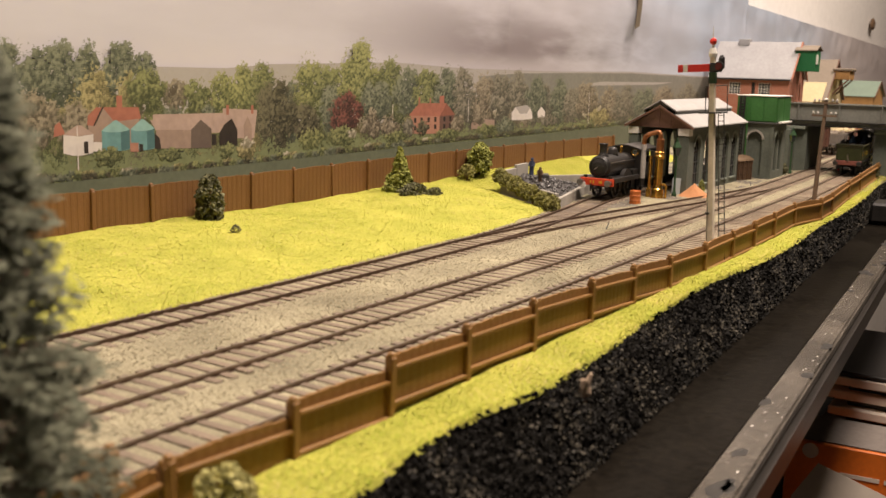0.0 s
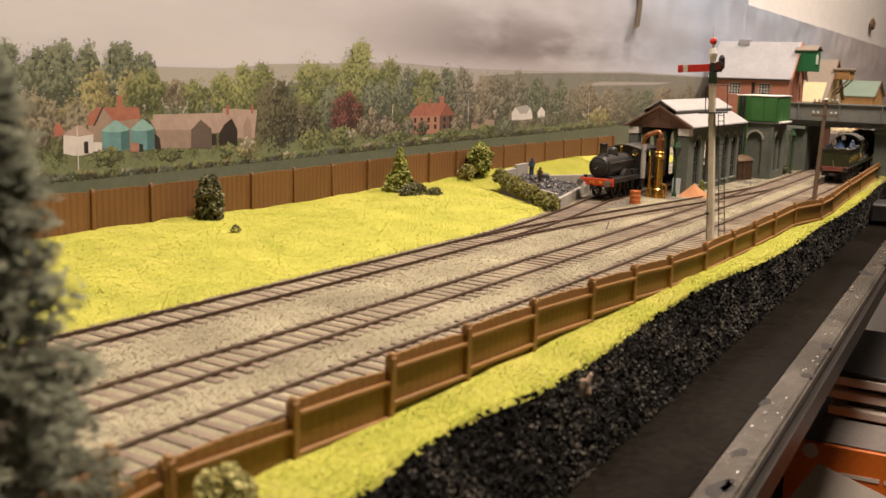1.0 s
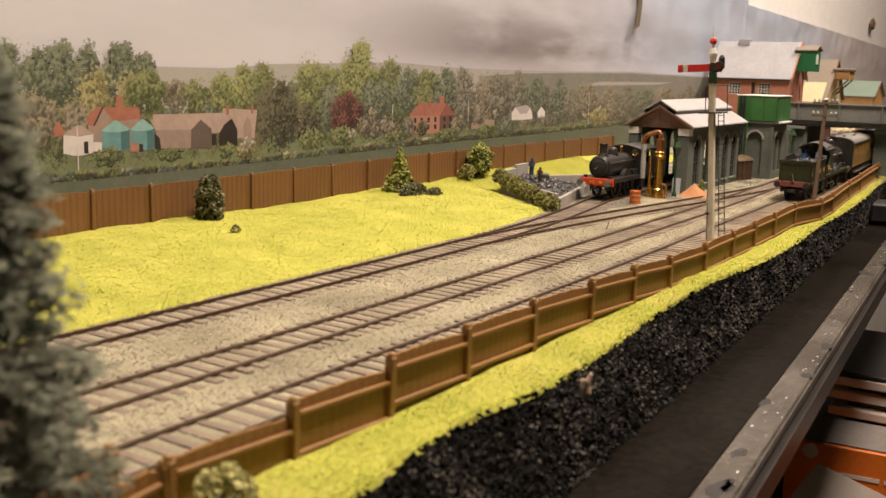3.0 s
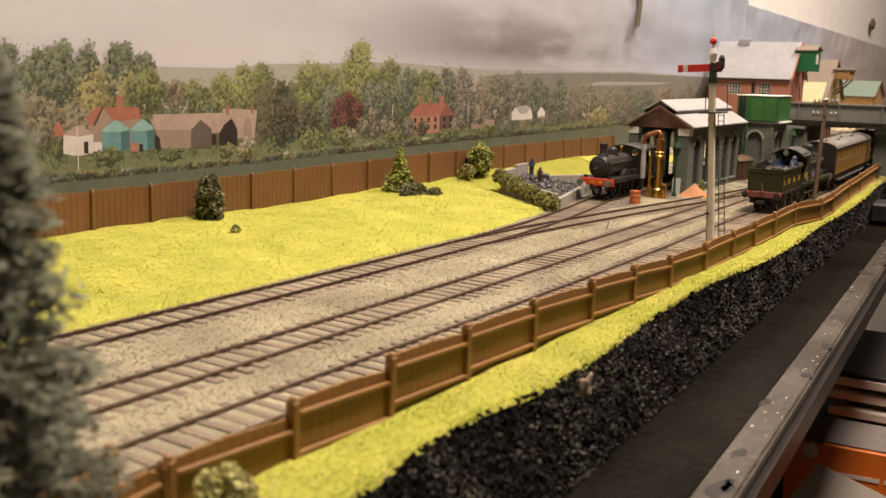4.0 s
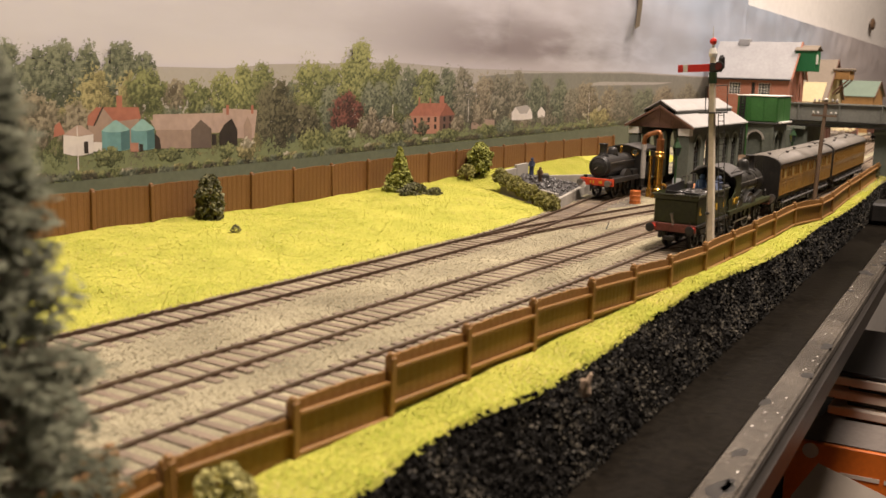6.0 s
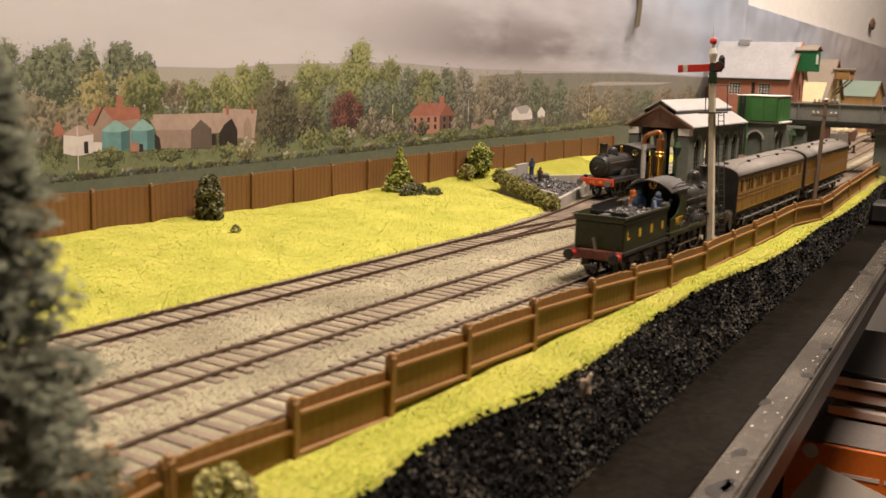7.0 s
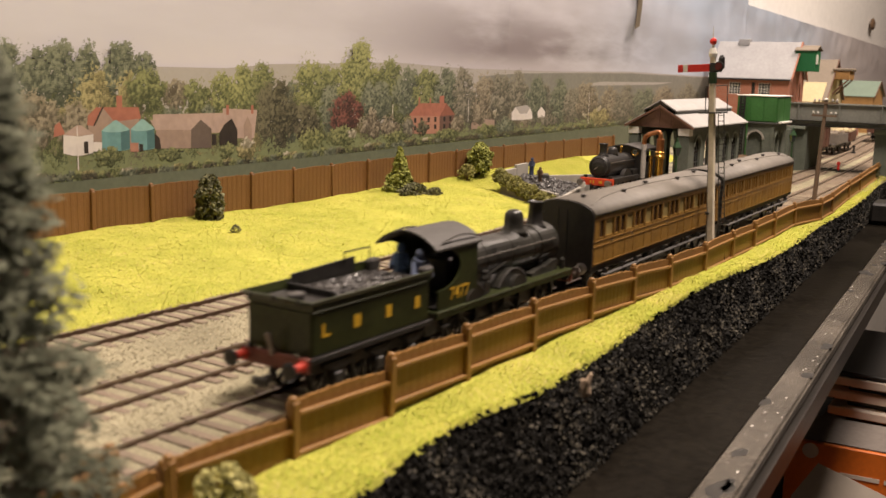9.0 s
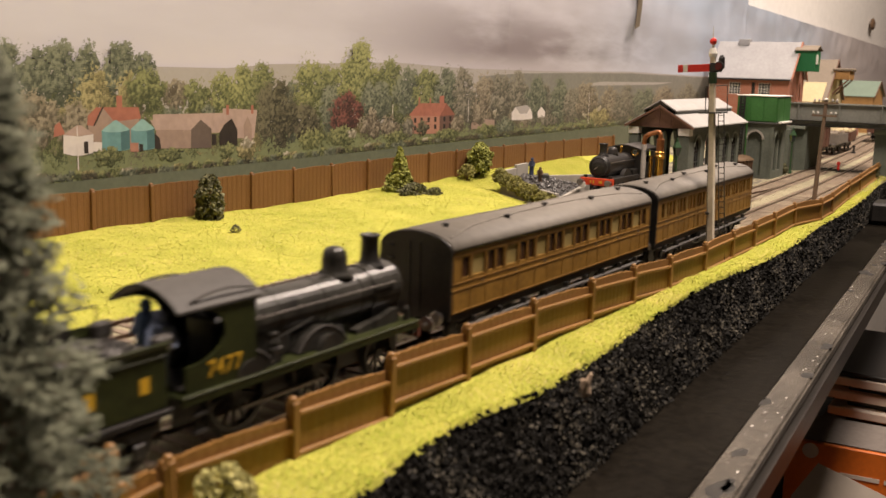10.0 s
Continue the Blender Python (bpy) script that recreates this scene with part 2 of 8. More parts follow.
def boards():
    root = tagged(empty("baseboard_frame"), "black painted timber frame with worn dark metal strip", "baseboard", kind="structure")
    bm = bmesh.new()
    a, b = -0.5, 2.6
    lo = lambda x: 0.0600 + 0.073 * x
    mid = lambda x: 0.0735 + 0.072 * x

    def slab(bm, f0, f1, z0, z1):
        v = [bm.verts.new((x, f(x), z)) for z in (z0, z1) for x, f in ((a, f0), (b, f0), (b, f1), (a, f1))]
        for q in ((3, 2, 1, 0), (4, 5, 6, 7), (0, 1, 5, 4), (1, 2, 6, 5), (2, 3, 7, 6), (3, 0, 4, 7)):
            bm.faces.new([v[i] for i in q])

    slab(bm, lambda x: mid(x) + 0.0012, lambda x: 0.150 + 0.066 * x, -0.05, -0.0335)
    part("board", bm, M_BLACKBOARD, root)
    bm = bmesh.new()
    slab(bm, lo, mid, -0.046, -0.031)
    bmesh.ops.bevel(bm, geom=bm.edges[:], offset=0.0012, segments=2, affect="EDGES")
    part("metal_strip", bm, M_STRIP, root, "worn dark grey metal strip")
    bm = bmesh.new()
    slab(bm, lambda x: lo(x) - 0.0032, lambda x: lo(x) - 0.0004, -0.047, -0.036)
    part("lower_lip", bm, mat("dull_dark_lip", (0.020, 0.017, 0.014), 0.32, 0.3, vary=0.4, fine=300, coarse=25, bump=0.2), root, "dull dark lower lip")
    return root


boards()


def room():
    for name, dims, m, label in (
        ("floor", (-2.0, 3.6, -2.2, 0.9, -0.92, -0.90), M_FLOOR, "dark bare floor of the room"),
        ("wall_back", (-2.0, 3.6, 0.52, 0.60, -0.90, 0.60), M_WALL, "white painted wall behind the layout"),
        # added dark stretch, out of view, so the black board reflects less
        ("wall_upper", (-2.0, 3.6, 0.52, 0.60, 0.60, 1.5), M_ROOM, "unseen upper back wall, darkened to dim reflections in the board"),
        # out of view too; dark to keep the fill low
        ("wall_front", (-2.0, 3.6, -2.26, -2.2, -0.90, 1.5), M_ROOM, "unseen room wall, coloured dark to cut bounced light"),
        ("wall_left", (-2.06, -2.0, -2.2, 0.52, -0.90, 1.5), M_ROOM, "unseen room wall, coloured dark to cut bounced light"),
        ("wall_right", (3.6, 3.66, -2.2, 0.52, -0.90, 1.5), M_ROOM, "unseen room wall, coloured dark to cut bounced light"),
        ("ceiling", (-2.0, 3.6, -2.2, 0.52, 1.5, 1.55), M_CEIL, "unseen ceiling, coloured dark to cut bounced light"),
    ):
        tagged(part(name, box(bmesh.new(), *dims), m), label, name.split("_")[0], kind="structure")
    for x, y in ((0.45, -0.12), (1.75, -0.12)):
        lamp = tagged(empty("ceiling_light", pose(x, y, 1.40)), "white metal ceiling light fitting", "ceiling light")
        part("housing", box(bmesh.new(), -0.27, 0.27, -0.14, 0.14, 0.004, 0.10, 0.004), M_CEIL, lamp)


room()

# ---- backdrop: a printed landscape on a creased sheet against the wall ----
def print_mat(name, color, vary=0.3, island=1.2, tint=None, rough=0.5):
    return mat(name, color, rough, vary=vary, fine=260, coarse=30, bump=0, island=island, tint=tint, spec=0.35)


P_FIELD = print_mat("print_meadow", (0.175, 0.198, 0.096), 0.25, island=0.3)
P_STRIP = print_mat("print_grey_green_field", (0.115, 0.128, 0.085), 0.22, island=0.2)
P_HILL = print_mat("print_far_hills", (0.37, 0.345, 0.315), 0.05, island=0.0)
P_FARWOOD = print_mat("print_far_woods", (0.20, 0.195, 0.165), 0.2, island=0.0)
P_BRICK = print_mat("print_red_brick", (0.37, 0.19, 0.13), 0.2, island=0.2)
P_TILE = print_mat("print_red_tiles", (0.34, 0.135, 0.092), 0.25, island=0.3)
P_WHITE = print_mat("print_white_wall", (0.62, 0.57, 0.52), 0.12, island=0.2)
P_TEAL = print_mat("print_teal_silo", (0.13, 0.26, 0.255), 0.25, island=0.2)
P_TEALTOP = print_mat("print_pale_teal_roof", (0.24, 0.40, 0.37), 0.2, island=0.2)
P_BARN = print_mat("print_brown_barn", (0.31, 0.225, 0.175), 0.2, island=0.2)
P_BARNROOF = print_mat("print_barn_roof", (0.40, 0.295, 0.245), 0.2, island=0.2)
P_SHADE = print_mat("print_dark_doorway", (0.035, 0.028, 0.024), 0.3, island=0.2)


def sky_mat():
    m = bpy.data.materials.new("print_cloudy_sky")
    m.use_nodes = True
    n, l = m.node_tree.nodes, m.node_tree.links
    bsdf = n["Principled BSDF"]
    co = n.new("ShaderNodeTexCoord")
    sep = n.new("ShaderNodeSeparateXYZ")
    l.new(co.outputs["Object"], sep.inputs[0])
    squash = n.new("ShaderNodeVectorMath")
    squash.operation = "MULTIPLY"
    squash.inputs[1].default_value = (5.0, 1.0, 24.0)
    l.new(co.outputs["Object"], squash.inputs[0])
    clouds = n.new("ShaderNodeTexNoise")
    clouds.inputs["Scale"].default_value, clouds.inputs["Detail"].default_value, clouds.inputs["Roughness"].default_value = 1.0, 6, 0.55
    l.new(squash.outputs[0], clouds.inputs["Vector"])

    def ramp(src, a, b, c, d):
        r = n.new("ShaderNodeMapRange")
        r.interpolation_type = "SMOOTHSTEP"
        for k, v in zip(("From Min", "From Max", "To Min", "To Max"), (a, b, c, d)):
            r.inputs[k].default_value = v
        l.new(src, r.inputs["Value"])
        return r.outputs["Result"]

    def op(kind, a, b):
        q = n.new("ShaderNodeMath")
        q.operation = kind
        for i, v in enumerate((a, b)):
            if isinstance(v, float):
                q.inputs[i].default_value = v
            else:
                l.new(v, q.inputs[i])
        return q.outputs[0]

    def blend(f, a, b):
        q = n.new("ShaderNodeMix")
        q.data_type = "RGBA"
        l.new(f, q.inputs["Factor"])
        for k, v in (("A", a), ("B", b)):
            if isinstance(v, tuple):
                q.inputs[k].default_value = (*v, 1)
            else:
                l.new(v, q.inputs[k])
        return q.outputs["Result"]

    u, v = sep.outputs["X"], sep.outputs["Z"]
    band = op("MULTIPLY", ramp(u, 0.55, 0.90, 0.15, 1.0), ramp(v, 0.175, 0.12, 0.35, 1.0))
    dark = op("MULTIPLY", band, ramp(clouds.outputs["Fac"], 0.33, 0.62, 0.15, 1.0))
    low = ramp(v, 0.118, 0.098, 0.0, 0.55)
    c1 = blend(dark, (0.585, 0.570, 0.605), (0.265, 0.232, 0.240))
    c2 = blend(low, c1, (0.60, 0.565, 0.570))
    blue = op("MULTIPLY", ramp(u, 0.95, 1.5, 0.0, 0.9), ramp(clouds.outputs["Fac"], 0.2, 0.7, 1.0, 0.55))
    c3 = blend(blue, c2, (0.44, 0.53, 0.66))
    far = ramp(u, 1.9, 2.6, 0.0, 0.8)
    c4 = blend(far, c3, (0.62, 0.54, 0.50))
    l.new(c4, bsdf.inputs["Base Color"])
    bsdf.inputs["Roughness"].default_value = 0.3
    bsdf.inputs["Specular IOR Level"].default_value = 0.5
    return m


P_SKY = sky_mat()
SHEET_Y = 0.4990
STEP = 0.000003


def backdrop():
    root = tagged(empty("backdrop"), "printed landscape backdrop of fields, trees and farm buildings under cloud", "backdrop", kind="structure")

    def top_edge(u):
        return 0.30 if u < 1.69 else 0.2125 - 0.0245 * (u - 1.70)

    bm = bmesh.new()
    cols = []
    us = [-0.2 + 0.01 * i for i in range(330)]
    for u in us:
        col = []
        for k in range(41):
            v = -0.004 + (top_edge(u) + 0.004) * k / 40
            w = max(0.0, min(1.0, (v - 0.112) / 0.04))
            fold = sum(a * math.exp(-((u - c) / s) ** 2) for c, s, a in ((0.888, 0.007, 0.0050), (1.205, 0.010, 0.0060), (0.935, 0.016, 0.0020), (1.32, 0.02, 0.0030), (1.06, 0.05, 0.0022), (1.45, 0.06, 0.0035), (0.62, 0.06, 0.001)))
            wrinkle = 0.0026 * noise.noise(Vector((u * 9, v * 14, 0))) + 0.0012 * noise.noise(Vector((u * 26, v * 30, 4)))
            col.append(bm.verts.new((u, SHEET_Y + 0.002 - w * (fold + (0.35 + min(1, max(0, u - 0.8) * 2)) * wrinkle), v)))
        cols.append(col)
    for a, b in zip(cols, cols[1:]):
        for k in range(40):
            bm.faces.new((a[k], b[k], b[k + 1], a[k + 1]))
    part("printed_sky", bm, P_SKY, root, "creased glossy printed sky, pinkish grey turning blue", smooth=True)
    layer = [0]

    def flat(name, shapes, material, label=""):
        """Printed shapes of one colour."""
        bm = bmesh.new()
        for pts in shapes:
            layer[0] += 1
            y = SHEET_Y - STEP * layer[0]
            f = bm.faces.new([bm.verts.new((u, y, v)) for u, v in pts])
            f.normal_update()
            if f.normal.y > 0:
                f.normal_flip()
        return part(name, bm, material, root, label)

    hill = [(0.30, 0.092), (0.442, 0.0952), (0.506, 0.0950), (0.551, 0.0985), (0.703, 0.1025), (0.82, 0.0990), (1.02, 0.0985), (1.21, 0.1005), (1.45, 0.097), (1.8, 0.094), (2.2, 0.09)]
    flat("printed_hills", [[(0.0, 0.0), (2.6, 0.0)] + [(u, v) for u, v in hill[::-1]]], P_HILL, "hazy pale hills")
    flat("printed_far_woods", [[(0.84, 0.05), (2.3, 0.05), (2.3, 0.086), (1.8, 0.0925), (1.45, 0.0955), (1.21, 0.0985), (1.02, 0.0970), (0.92, 0.0955), (0.84, 0.092)]], P_FARWOOD, "hazy grey-green far woods")
    flat("printed_pale_field", [[(1.06, 0.083), (1.30, 0.0845), (1.36, 0.0875), (1.12, 0.0880)]], P_HILL)
    flat("printed_meadow", [[(0.0, 0.0), (2.6, 0.0), (2.6, 0.05), (1.2, 0.048), (0.9, 0.052), (0.7, 0.050), (0.53, 0.052), (0.37, 0.054), (0.0, 0.055)]], P_FIELD, "green meadow")
    rnd = random.Random(11)
    grain_rng = np.random.default_rng(12)

    def stretch(u):
        return 0.9 + 0.9 * max(0, u - 0.4)

    # the print's grain: cells that grow towards the far end, where the sheet is seen at a slant
    us = [0.29]
    while us[-1] < 1.75:
        us.append(us[-1] + 0.00050 * stretch(us[-1]))
    us = np.array(us)
    vs = np.arange(0.024, 0.122, 0.00048)
    uc, vc = (us[1:] + us[:-1]) / 2, (vs[1:] + vs[:-1]) / 2
    grain = grain_rng.random((len(uc), len(vc)))
    soft = (grain + np.roll(grain, 1, 0) + np.roll(grain, 1, 1) + np.roll(np.roll(grain, 1, 0), 1, 1)) / 4
    soft = 0.5 + (soft + np.roll(soft, 2, 0) + np.roll(soft, 2, 1) + np.roll(np.roll(soft, 2, 0), 2, 1) - 2.0) * 0.9
    inks = []

    def tones(name, dark, light):
        """Six inks from dark to light; returns the first one's place."""
        first = len(inks)
        for k in range(6):
            inks.append(mat("print_" + name, [a + (b - a) * (k / 5) ** 1.3 for a, b in zip(dark, light)], 0.5, vary=0.12, fine=700, coarse=90, bump=0, spec=0.3))
        return first

    DEEP = tones("blue_green_leaves", (0.052, 0.060, 0.042), (0.210, 0.222, 0.150))
    GREEN = tones("green_leaves", (0.052, 0.060, 0.030), (0.240, 0.250, 0.110))
    LIGHT = tones("light_leaves", (0.066, 0.076, 0.034), (0.300, 0.305, 0.130))
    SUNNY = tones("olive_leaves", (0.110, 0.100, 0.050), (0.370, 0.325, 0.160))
    TWIG = tones("bare_twigs", (0.085, 0.072, 0.050), (0.300, 0.260, 0.185))
    BROWN = tones("dark_brown_leaves", (0.030, 0.029, 0.020), (0.150, 0.138, 0.085))
    COPPER = tones("copper_beech", (0.045, 0.027, 0.022), (0.190, 0.080, 0.064))
    MIXED = tones("hazy_leaves", (0.072, 0.069, 0.050), (0.250, 0.230, 0.170))
    CREAM = tones("blossom", (0.20, 0.18, 0.12), (0.52, 0.47, 0.36))
    HUES = {"D": DEEP, "G": GREEN, "L": LIGHT, "S": SUNNY, "T": TWIG, "B": BROWN, "P": COPPER, "M": MIXED}
    sheet = [np.full((len(uc), len(vc)), -1, dtype=np.int32)]

    def clump(ink, u, v, ru, rv, level):
        """One leafy mass with a ragged outline, lighter towards its top."""
        i0, i1 = np.searchsorted(uc, (u - 1.4 * ru, u + 1.4 * ru))
        j0, j1 = np.searchsorted(vc, (v - 1.4 * rv, v + 1.4 * rv))
        if i0 >= i1 or j0 >= j1:
            return
        du, dv = (uc[i0:i1, None] - u) / ru, (vc[None, j0:j1] - v) / rv
        g, f = soft[i0:i1, j0:j1], grain[i0:i1, j0:j1]
        inside = np.sqrt(du * du + dv * dv) < 0.92 + 0.75 * (g - 0.5) + 0.30 * (f - 0.5)
        tone = np.floor(level + 1.5 * dv - 0.5 * du + 4.5 * (g - 0.5) + 1.3 * (f - 0.5))
        part_of = sheet[0][i0:i1, j0:j1]
        part_of[inside] = ink + np.clip(tone, 0, 5).astype(np.int32)[inside]

    def print_tree(u, v0, v1, w, ink, dense=1.0):
        """A crown of rounded leafy masses."""
        h, c = v1 - v0, (v0 + v1) / 2
        clump(ink, u, c - h * 0.06, w * 0.42, h * 0.44, 1.5)
        size = min(w / stretch(u), h)
        count = max(3, int(16 * dense * max(w / stretch(u), h) / size))
        spots = []
        for _ in range(count):
            a, q = rnd.uniform(0, 6.283), 0.90 * math.sqrt(rnd.random())
            spots.append((q * math.cos(a), q * math.sin(a)))
        spots.sort(key=lambda p: -p[1] + rnd.uniform(-0.3, 0.3))
        for du, dv in spots:
            wide = 1.0 - 0.30 * max(0.0, dv)
            r = size * rnd.uniform(0.10, 0.23)
            clump(ink, u + du * w * 0.42 * wide, c + dv * h * 0.44, r * stretch(u), r, 2.75 + 0.7 * dv - 0.5 * du + rnd.uniform(-0.8, 0.7))

    def emit():
        """The cells drawn so far, as one flat sheet of the print."""
        layer[0] += 12
        y = SHEET_Y - STEP * layer[0]
        layer[0] += 12
        cells = sheet[0]
        n = len(vs)
        gu, gv = np.meshgrid(us, vs, indexing="ij")
        gu = gu + (grain_rng.random(gu.shape) - 0.5) * 0.00034 * (0.9 + 0.9 * np.maximum(0, gu - 0.4))
        gv = gv + (grain_rng.random(gv.shape) - 0.5) * 0.00034
        verts = np.stack([gu.ravel(), np.full(gu.size, y), gv.ravel()], axis=1)
        i, j = np.nonzero(cells >= 0)
        k = i * n + j
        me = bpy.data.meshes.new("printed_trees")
        me.from_pydata(verts.tolist(), [], np.stack([k, k + n, k + n + 1, k + 1], axis=1).tolist())
        for ink in inks:
            me.materials.append(ink)
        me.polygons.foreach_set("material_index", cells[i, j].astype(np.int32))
        ob = new("printed_trees", me)
        ob.parent = root
        tagged(ob, kind="stuff")
        sheet[0] = np.full((len(uc), len(vc)), -1, dtype=np.int32)

    # hazy wood behind everything, thinning towards the far end
    wood = [(0.28, 0.090), (0.43, 0.092), (0.455, 0.080), (0.53, 0.084), (0.59, 0.090), (0.66, 0.098), (0.70, 0.092), (0.78, 0.086), (0.90, 0.083), (1.02, 0.079), (1.21, 0.073), (1.75, 0.066)]
    u = 0.30
    while u < 1.75:
        h = curve_at(wood, u) + rnd.uniform(-0.006, 0.005)
        print_tree(u, 0.040, h, 0.030 * stretch(u), rnd.choice((TWIG, SUNNY, GREEN, DEEP, GREEN)) if u < 0.80 else rnd.choice((MIXED, TWIG, MIXED, DEEP)), 0.9)
        u += 0.016 * stretch(u)
    far_left = [(0.341, 0.0719, 0.1080, 0.026, "D"), (0.358, 0.0701, 0.1050, 0.027, "D"), (0.375, 0.0713, 0.1077, 0.028, "D"), (0.394, 0.0710, 0.1106, 0.022, "D"), (0.419, 0.0780, 0.1108, 0.027, "D"), (0.435, 0.0752, 0.1053, 0.022, "D"), (0.406, 0.0725, 0.0966, 0.023, "D"), (0.461, 0.0691, 0.0884, 0.030, "T"), (0.399, 0.0593, 0.0965, 0.026, "S"), (0.357, 0.0491, 0.0794, 0.042, "T"), (0.383, 0.0501, 0.0728, 0.037, "T"), (0.424, 0.0653, 0.0909, 0.028, "S"), (0.437, 0.0675, 0.0927, 0.038, "G")]
    middle = [(0.480, 0.0632, 0.0878, 0.028, "G"), (0.504, 0.0620, 0.0924, 0.034, "L"), (0.523, 0.0620, 0.0964, 0.035, "L"), (0.542, 0.0610, 0.0979, 0.034, "G"), (0.490, 0.0619, 0.0711, 0.014, "D"), (0.592, 0.0486, 0.1061, 0.043, "L"), (0.618, 0.0519, 0.1004, 0.043, "G"), (0.558, 0.0397, 0.0882, 0.055, "B"), (0.592, 0.0388, 0.0717, 0.034, "B"), (0.623, 0.0487, 0.0842, 0.041, "D"), (0.696, 0.0530, 0.1073, 0.048, "G"), (0.655, 0.0529, 0.1186, 0.056, "L"), (0.677, 0.0513, 0.0879, 0.049, "D"), (0.725, 0.0565, 0.0985, 0.049, "D"), (0.754, 0.0602, 0.0999, 0.047, "G"), (0.784, 0.0565, 0.0974, 0.049, "D"), (0.638, 0.0464, 0.0781, 0.047, "P")]
    far_right = [(0.813, 0.0489, 0.0987, 0.046, "M"), (0.853, 0.0434, 0.0961, 0.048, "T"), (0.883, 0.0501, 0.0986, 0.045, "M"), (0.918, 0.0532, 0.0957, 0.050, "M"), (0.960, 0.0521, 0.0914, 0.052, "D"), (1.014, 0.0378, 0.0948, 0.046, "D"), (1.050, 0.0391, 0.0845, 0.053, "M"), (1.084, 0.0406, 0.0922, 0.060, "T"), (1.152, 0.0385, 0.0859, 0.068, "T"), (1.196, 0.0393, 0.0846, 0.072, "M"), (1.261, 0.0447, 0.0846, 0.078, "D"), (1.332, 0.0468, 0.0847, 0.085, "T"), (1.422, 0.0448, 0.0847, 0.118, "M")]
    for u, v0, v1, w, hue in far_left + middle + far_right:
        print_tree(u, v0, v1, w, HUES[hue], 1.5)
    emit()
    # farm
    flat("printed_farmhouse", [[(0.393, 0.045), (0.431, 0.045), (0.431, 0.064), (0.403, 0.0705), (0.397, 0.062), (0.393, 0.0605)]], P_BARN)
    flat("printed_roof", [[(0.3922, 0.0605), (0.3929, 0.0661), (0.3991, 0.0709), (0.4035, 0.0705), (0.3965, 0.0600)], [(0.4035, 0.0708), (0.4307, 0.0703), (0.4325, 0.0634), (0.4120, 0.0620)], [(0.4140, 0.066), (0.4182, 0.066), (0.4182, 0.0775), (0.4140, 0.0775)], [(0.3690, 0.0545), (0.3700, 0.0610), (0.3735, 0.0630), (0.3770, 0.0560)]], P_TILE, "red tiled farmhouse roof")
    flat("printed_gable_edge", [[(0.3965, 0.0600), (0.4035, 0.0712), (0.4045, 0.0708), (0.3978, 0.0600)]], P_SHADE)
    flat("printed_long_roof", [[(0.4418, 0.0605), (0.4418, 0.0656), (0.5058, 0.0652), (0.5067, 0.0520), (0.4951, 0.0520)]], P_BARNROOF, "pinkish long barn roof")
    flat("printed_far_barn", [[(0.5026, 0.0480), (0.5027, 0.0683), (0.5363, 0.0665), (0.5330, 0.0470)]], P_BARNROOF)
    flat("printed_far_gable", [[(0.5230, 0.0450), (0.5225, 0.0560), (0.5265, 0.0625), (0.5305, 0.0560), (0.5310, 0.0440)]], P_BARN)
    flat("printed_chimney", [[(0.5060, 0.064), (0.5085, 0.064), (0.5085, 0.0705), (0.5060, 0.0705)], [(0.5300, 0.064), (0.5325, 0.064), (0.5325, 0.0700), (0.5300, 0.0700)]], P_TILE)
    flat("printed_barn", [[(0.4439, 0.0443), (0.4733, 0.0428), (0.4738, 0.0552), (0.4442, 0.0562)]], P_BARN, "long brown barn")
    flat("printed_barn_roof", [[(0.4438, 0.0560), (0.4738, 0.0549), (0.4829, 0.0616), (0.4394, 0.0621)]], P_BARNROOF, "pinkish barn roof")
    flat("printed_barn_end", [[(0.4735, 0.0428), (0.4918, 0.0422), (0.4920, 0.0550), (0.4824, 0.0613), (0.4738, 0.0549)]], print_mat("print_brown_gable", (0.125, 0.095, 0.078), 0.2, island=0.2), "brown barn gable")
    flat("printed_far_barn_end", [[(0.4991, 0.0434), (0.5164, 0.0425), (0.5165, 0.0534), (0.5112, 0.0613), (0.5040, 0.0575), (0.4993, 0.0520)], [(0.4922, 0.0440), (0.4965, 0.0440), (0.4965, 0.0510), (0.4922, 0.0515)]], P_SHADE, "dark barn end")
    flat("printed_white_shed", [[(0.3752, 0.0449), (0.3815, 0.0432), (0.3885, 0.0430), (0.3960, 0.0442), (0.3964, 0.0551), (0.3860, 0.0542), (0.3756, 0.0556)], [(0.3955, 0.0450), (0.4030, 0.0445), (0.4035, 0.0500), (0.3965, 0.0505)]], P_WHITE, "white round shed")
    flat("printed_shed_roof", [[(0.3752, 0.0555), (0.3860, 0.0543), (0.3967, 0.0552), (0.3880, 0.0607), (0.3848, 0.0607)]], P_BARNROOF)
    for a, b, z in ((0.4024, 0.4234, 0.0455), (0.4242, 0.4429, 0.0450)):
        c, r = (a + b) / 2, (b - a) / 2
        rim = [(c + r * math.cos(math.pi * k / 8), 0.0572 - 0.0016 * math.sin(math.pi * k / 8)) for k in range(9)]
        foot = [(c + r * math.cos(math.pi * k / 8), z - 0.0014 * math.sin(math.pi * k / 8)) for k in range(9)]
        flat("printed_silo", [rim + foot[::-1]], P_TEAL, "teal metal grain silo")
        flat("printed_silo_side", [[(c + r * 0.35, z - 0.0013), (b, z), (b, 0.0572), (c + r * 0.35, 0.0558)]], print_mat("print_dull_teal", (0.075, 0.155, 0.155), 0.25, island=0.2))
        flat("printed_silo_roof", [rim + [(c - 0.0010, 0.0628), (c + 0.0010, 0.0628)]], P_TEALTOP)
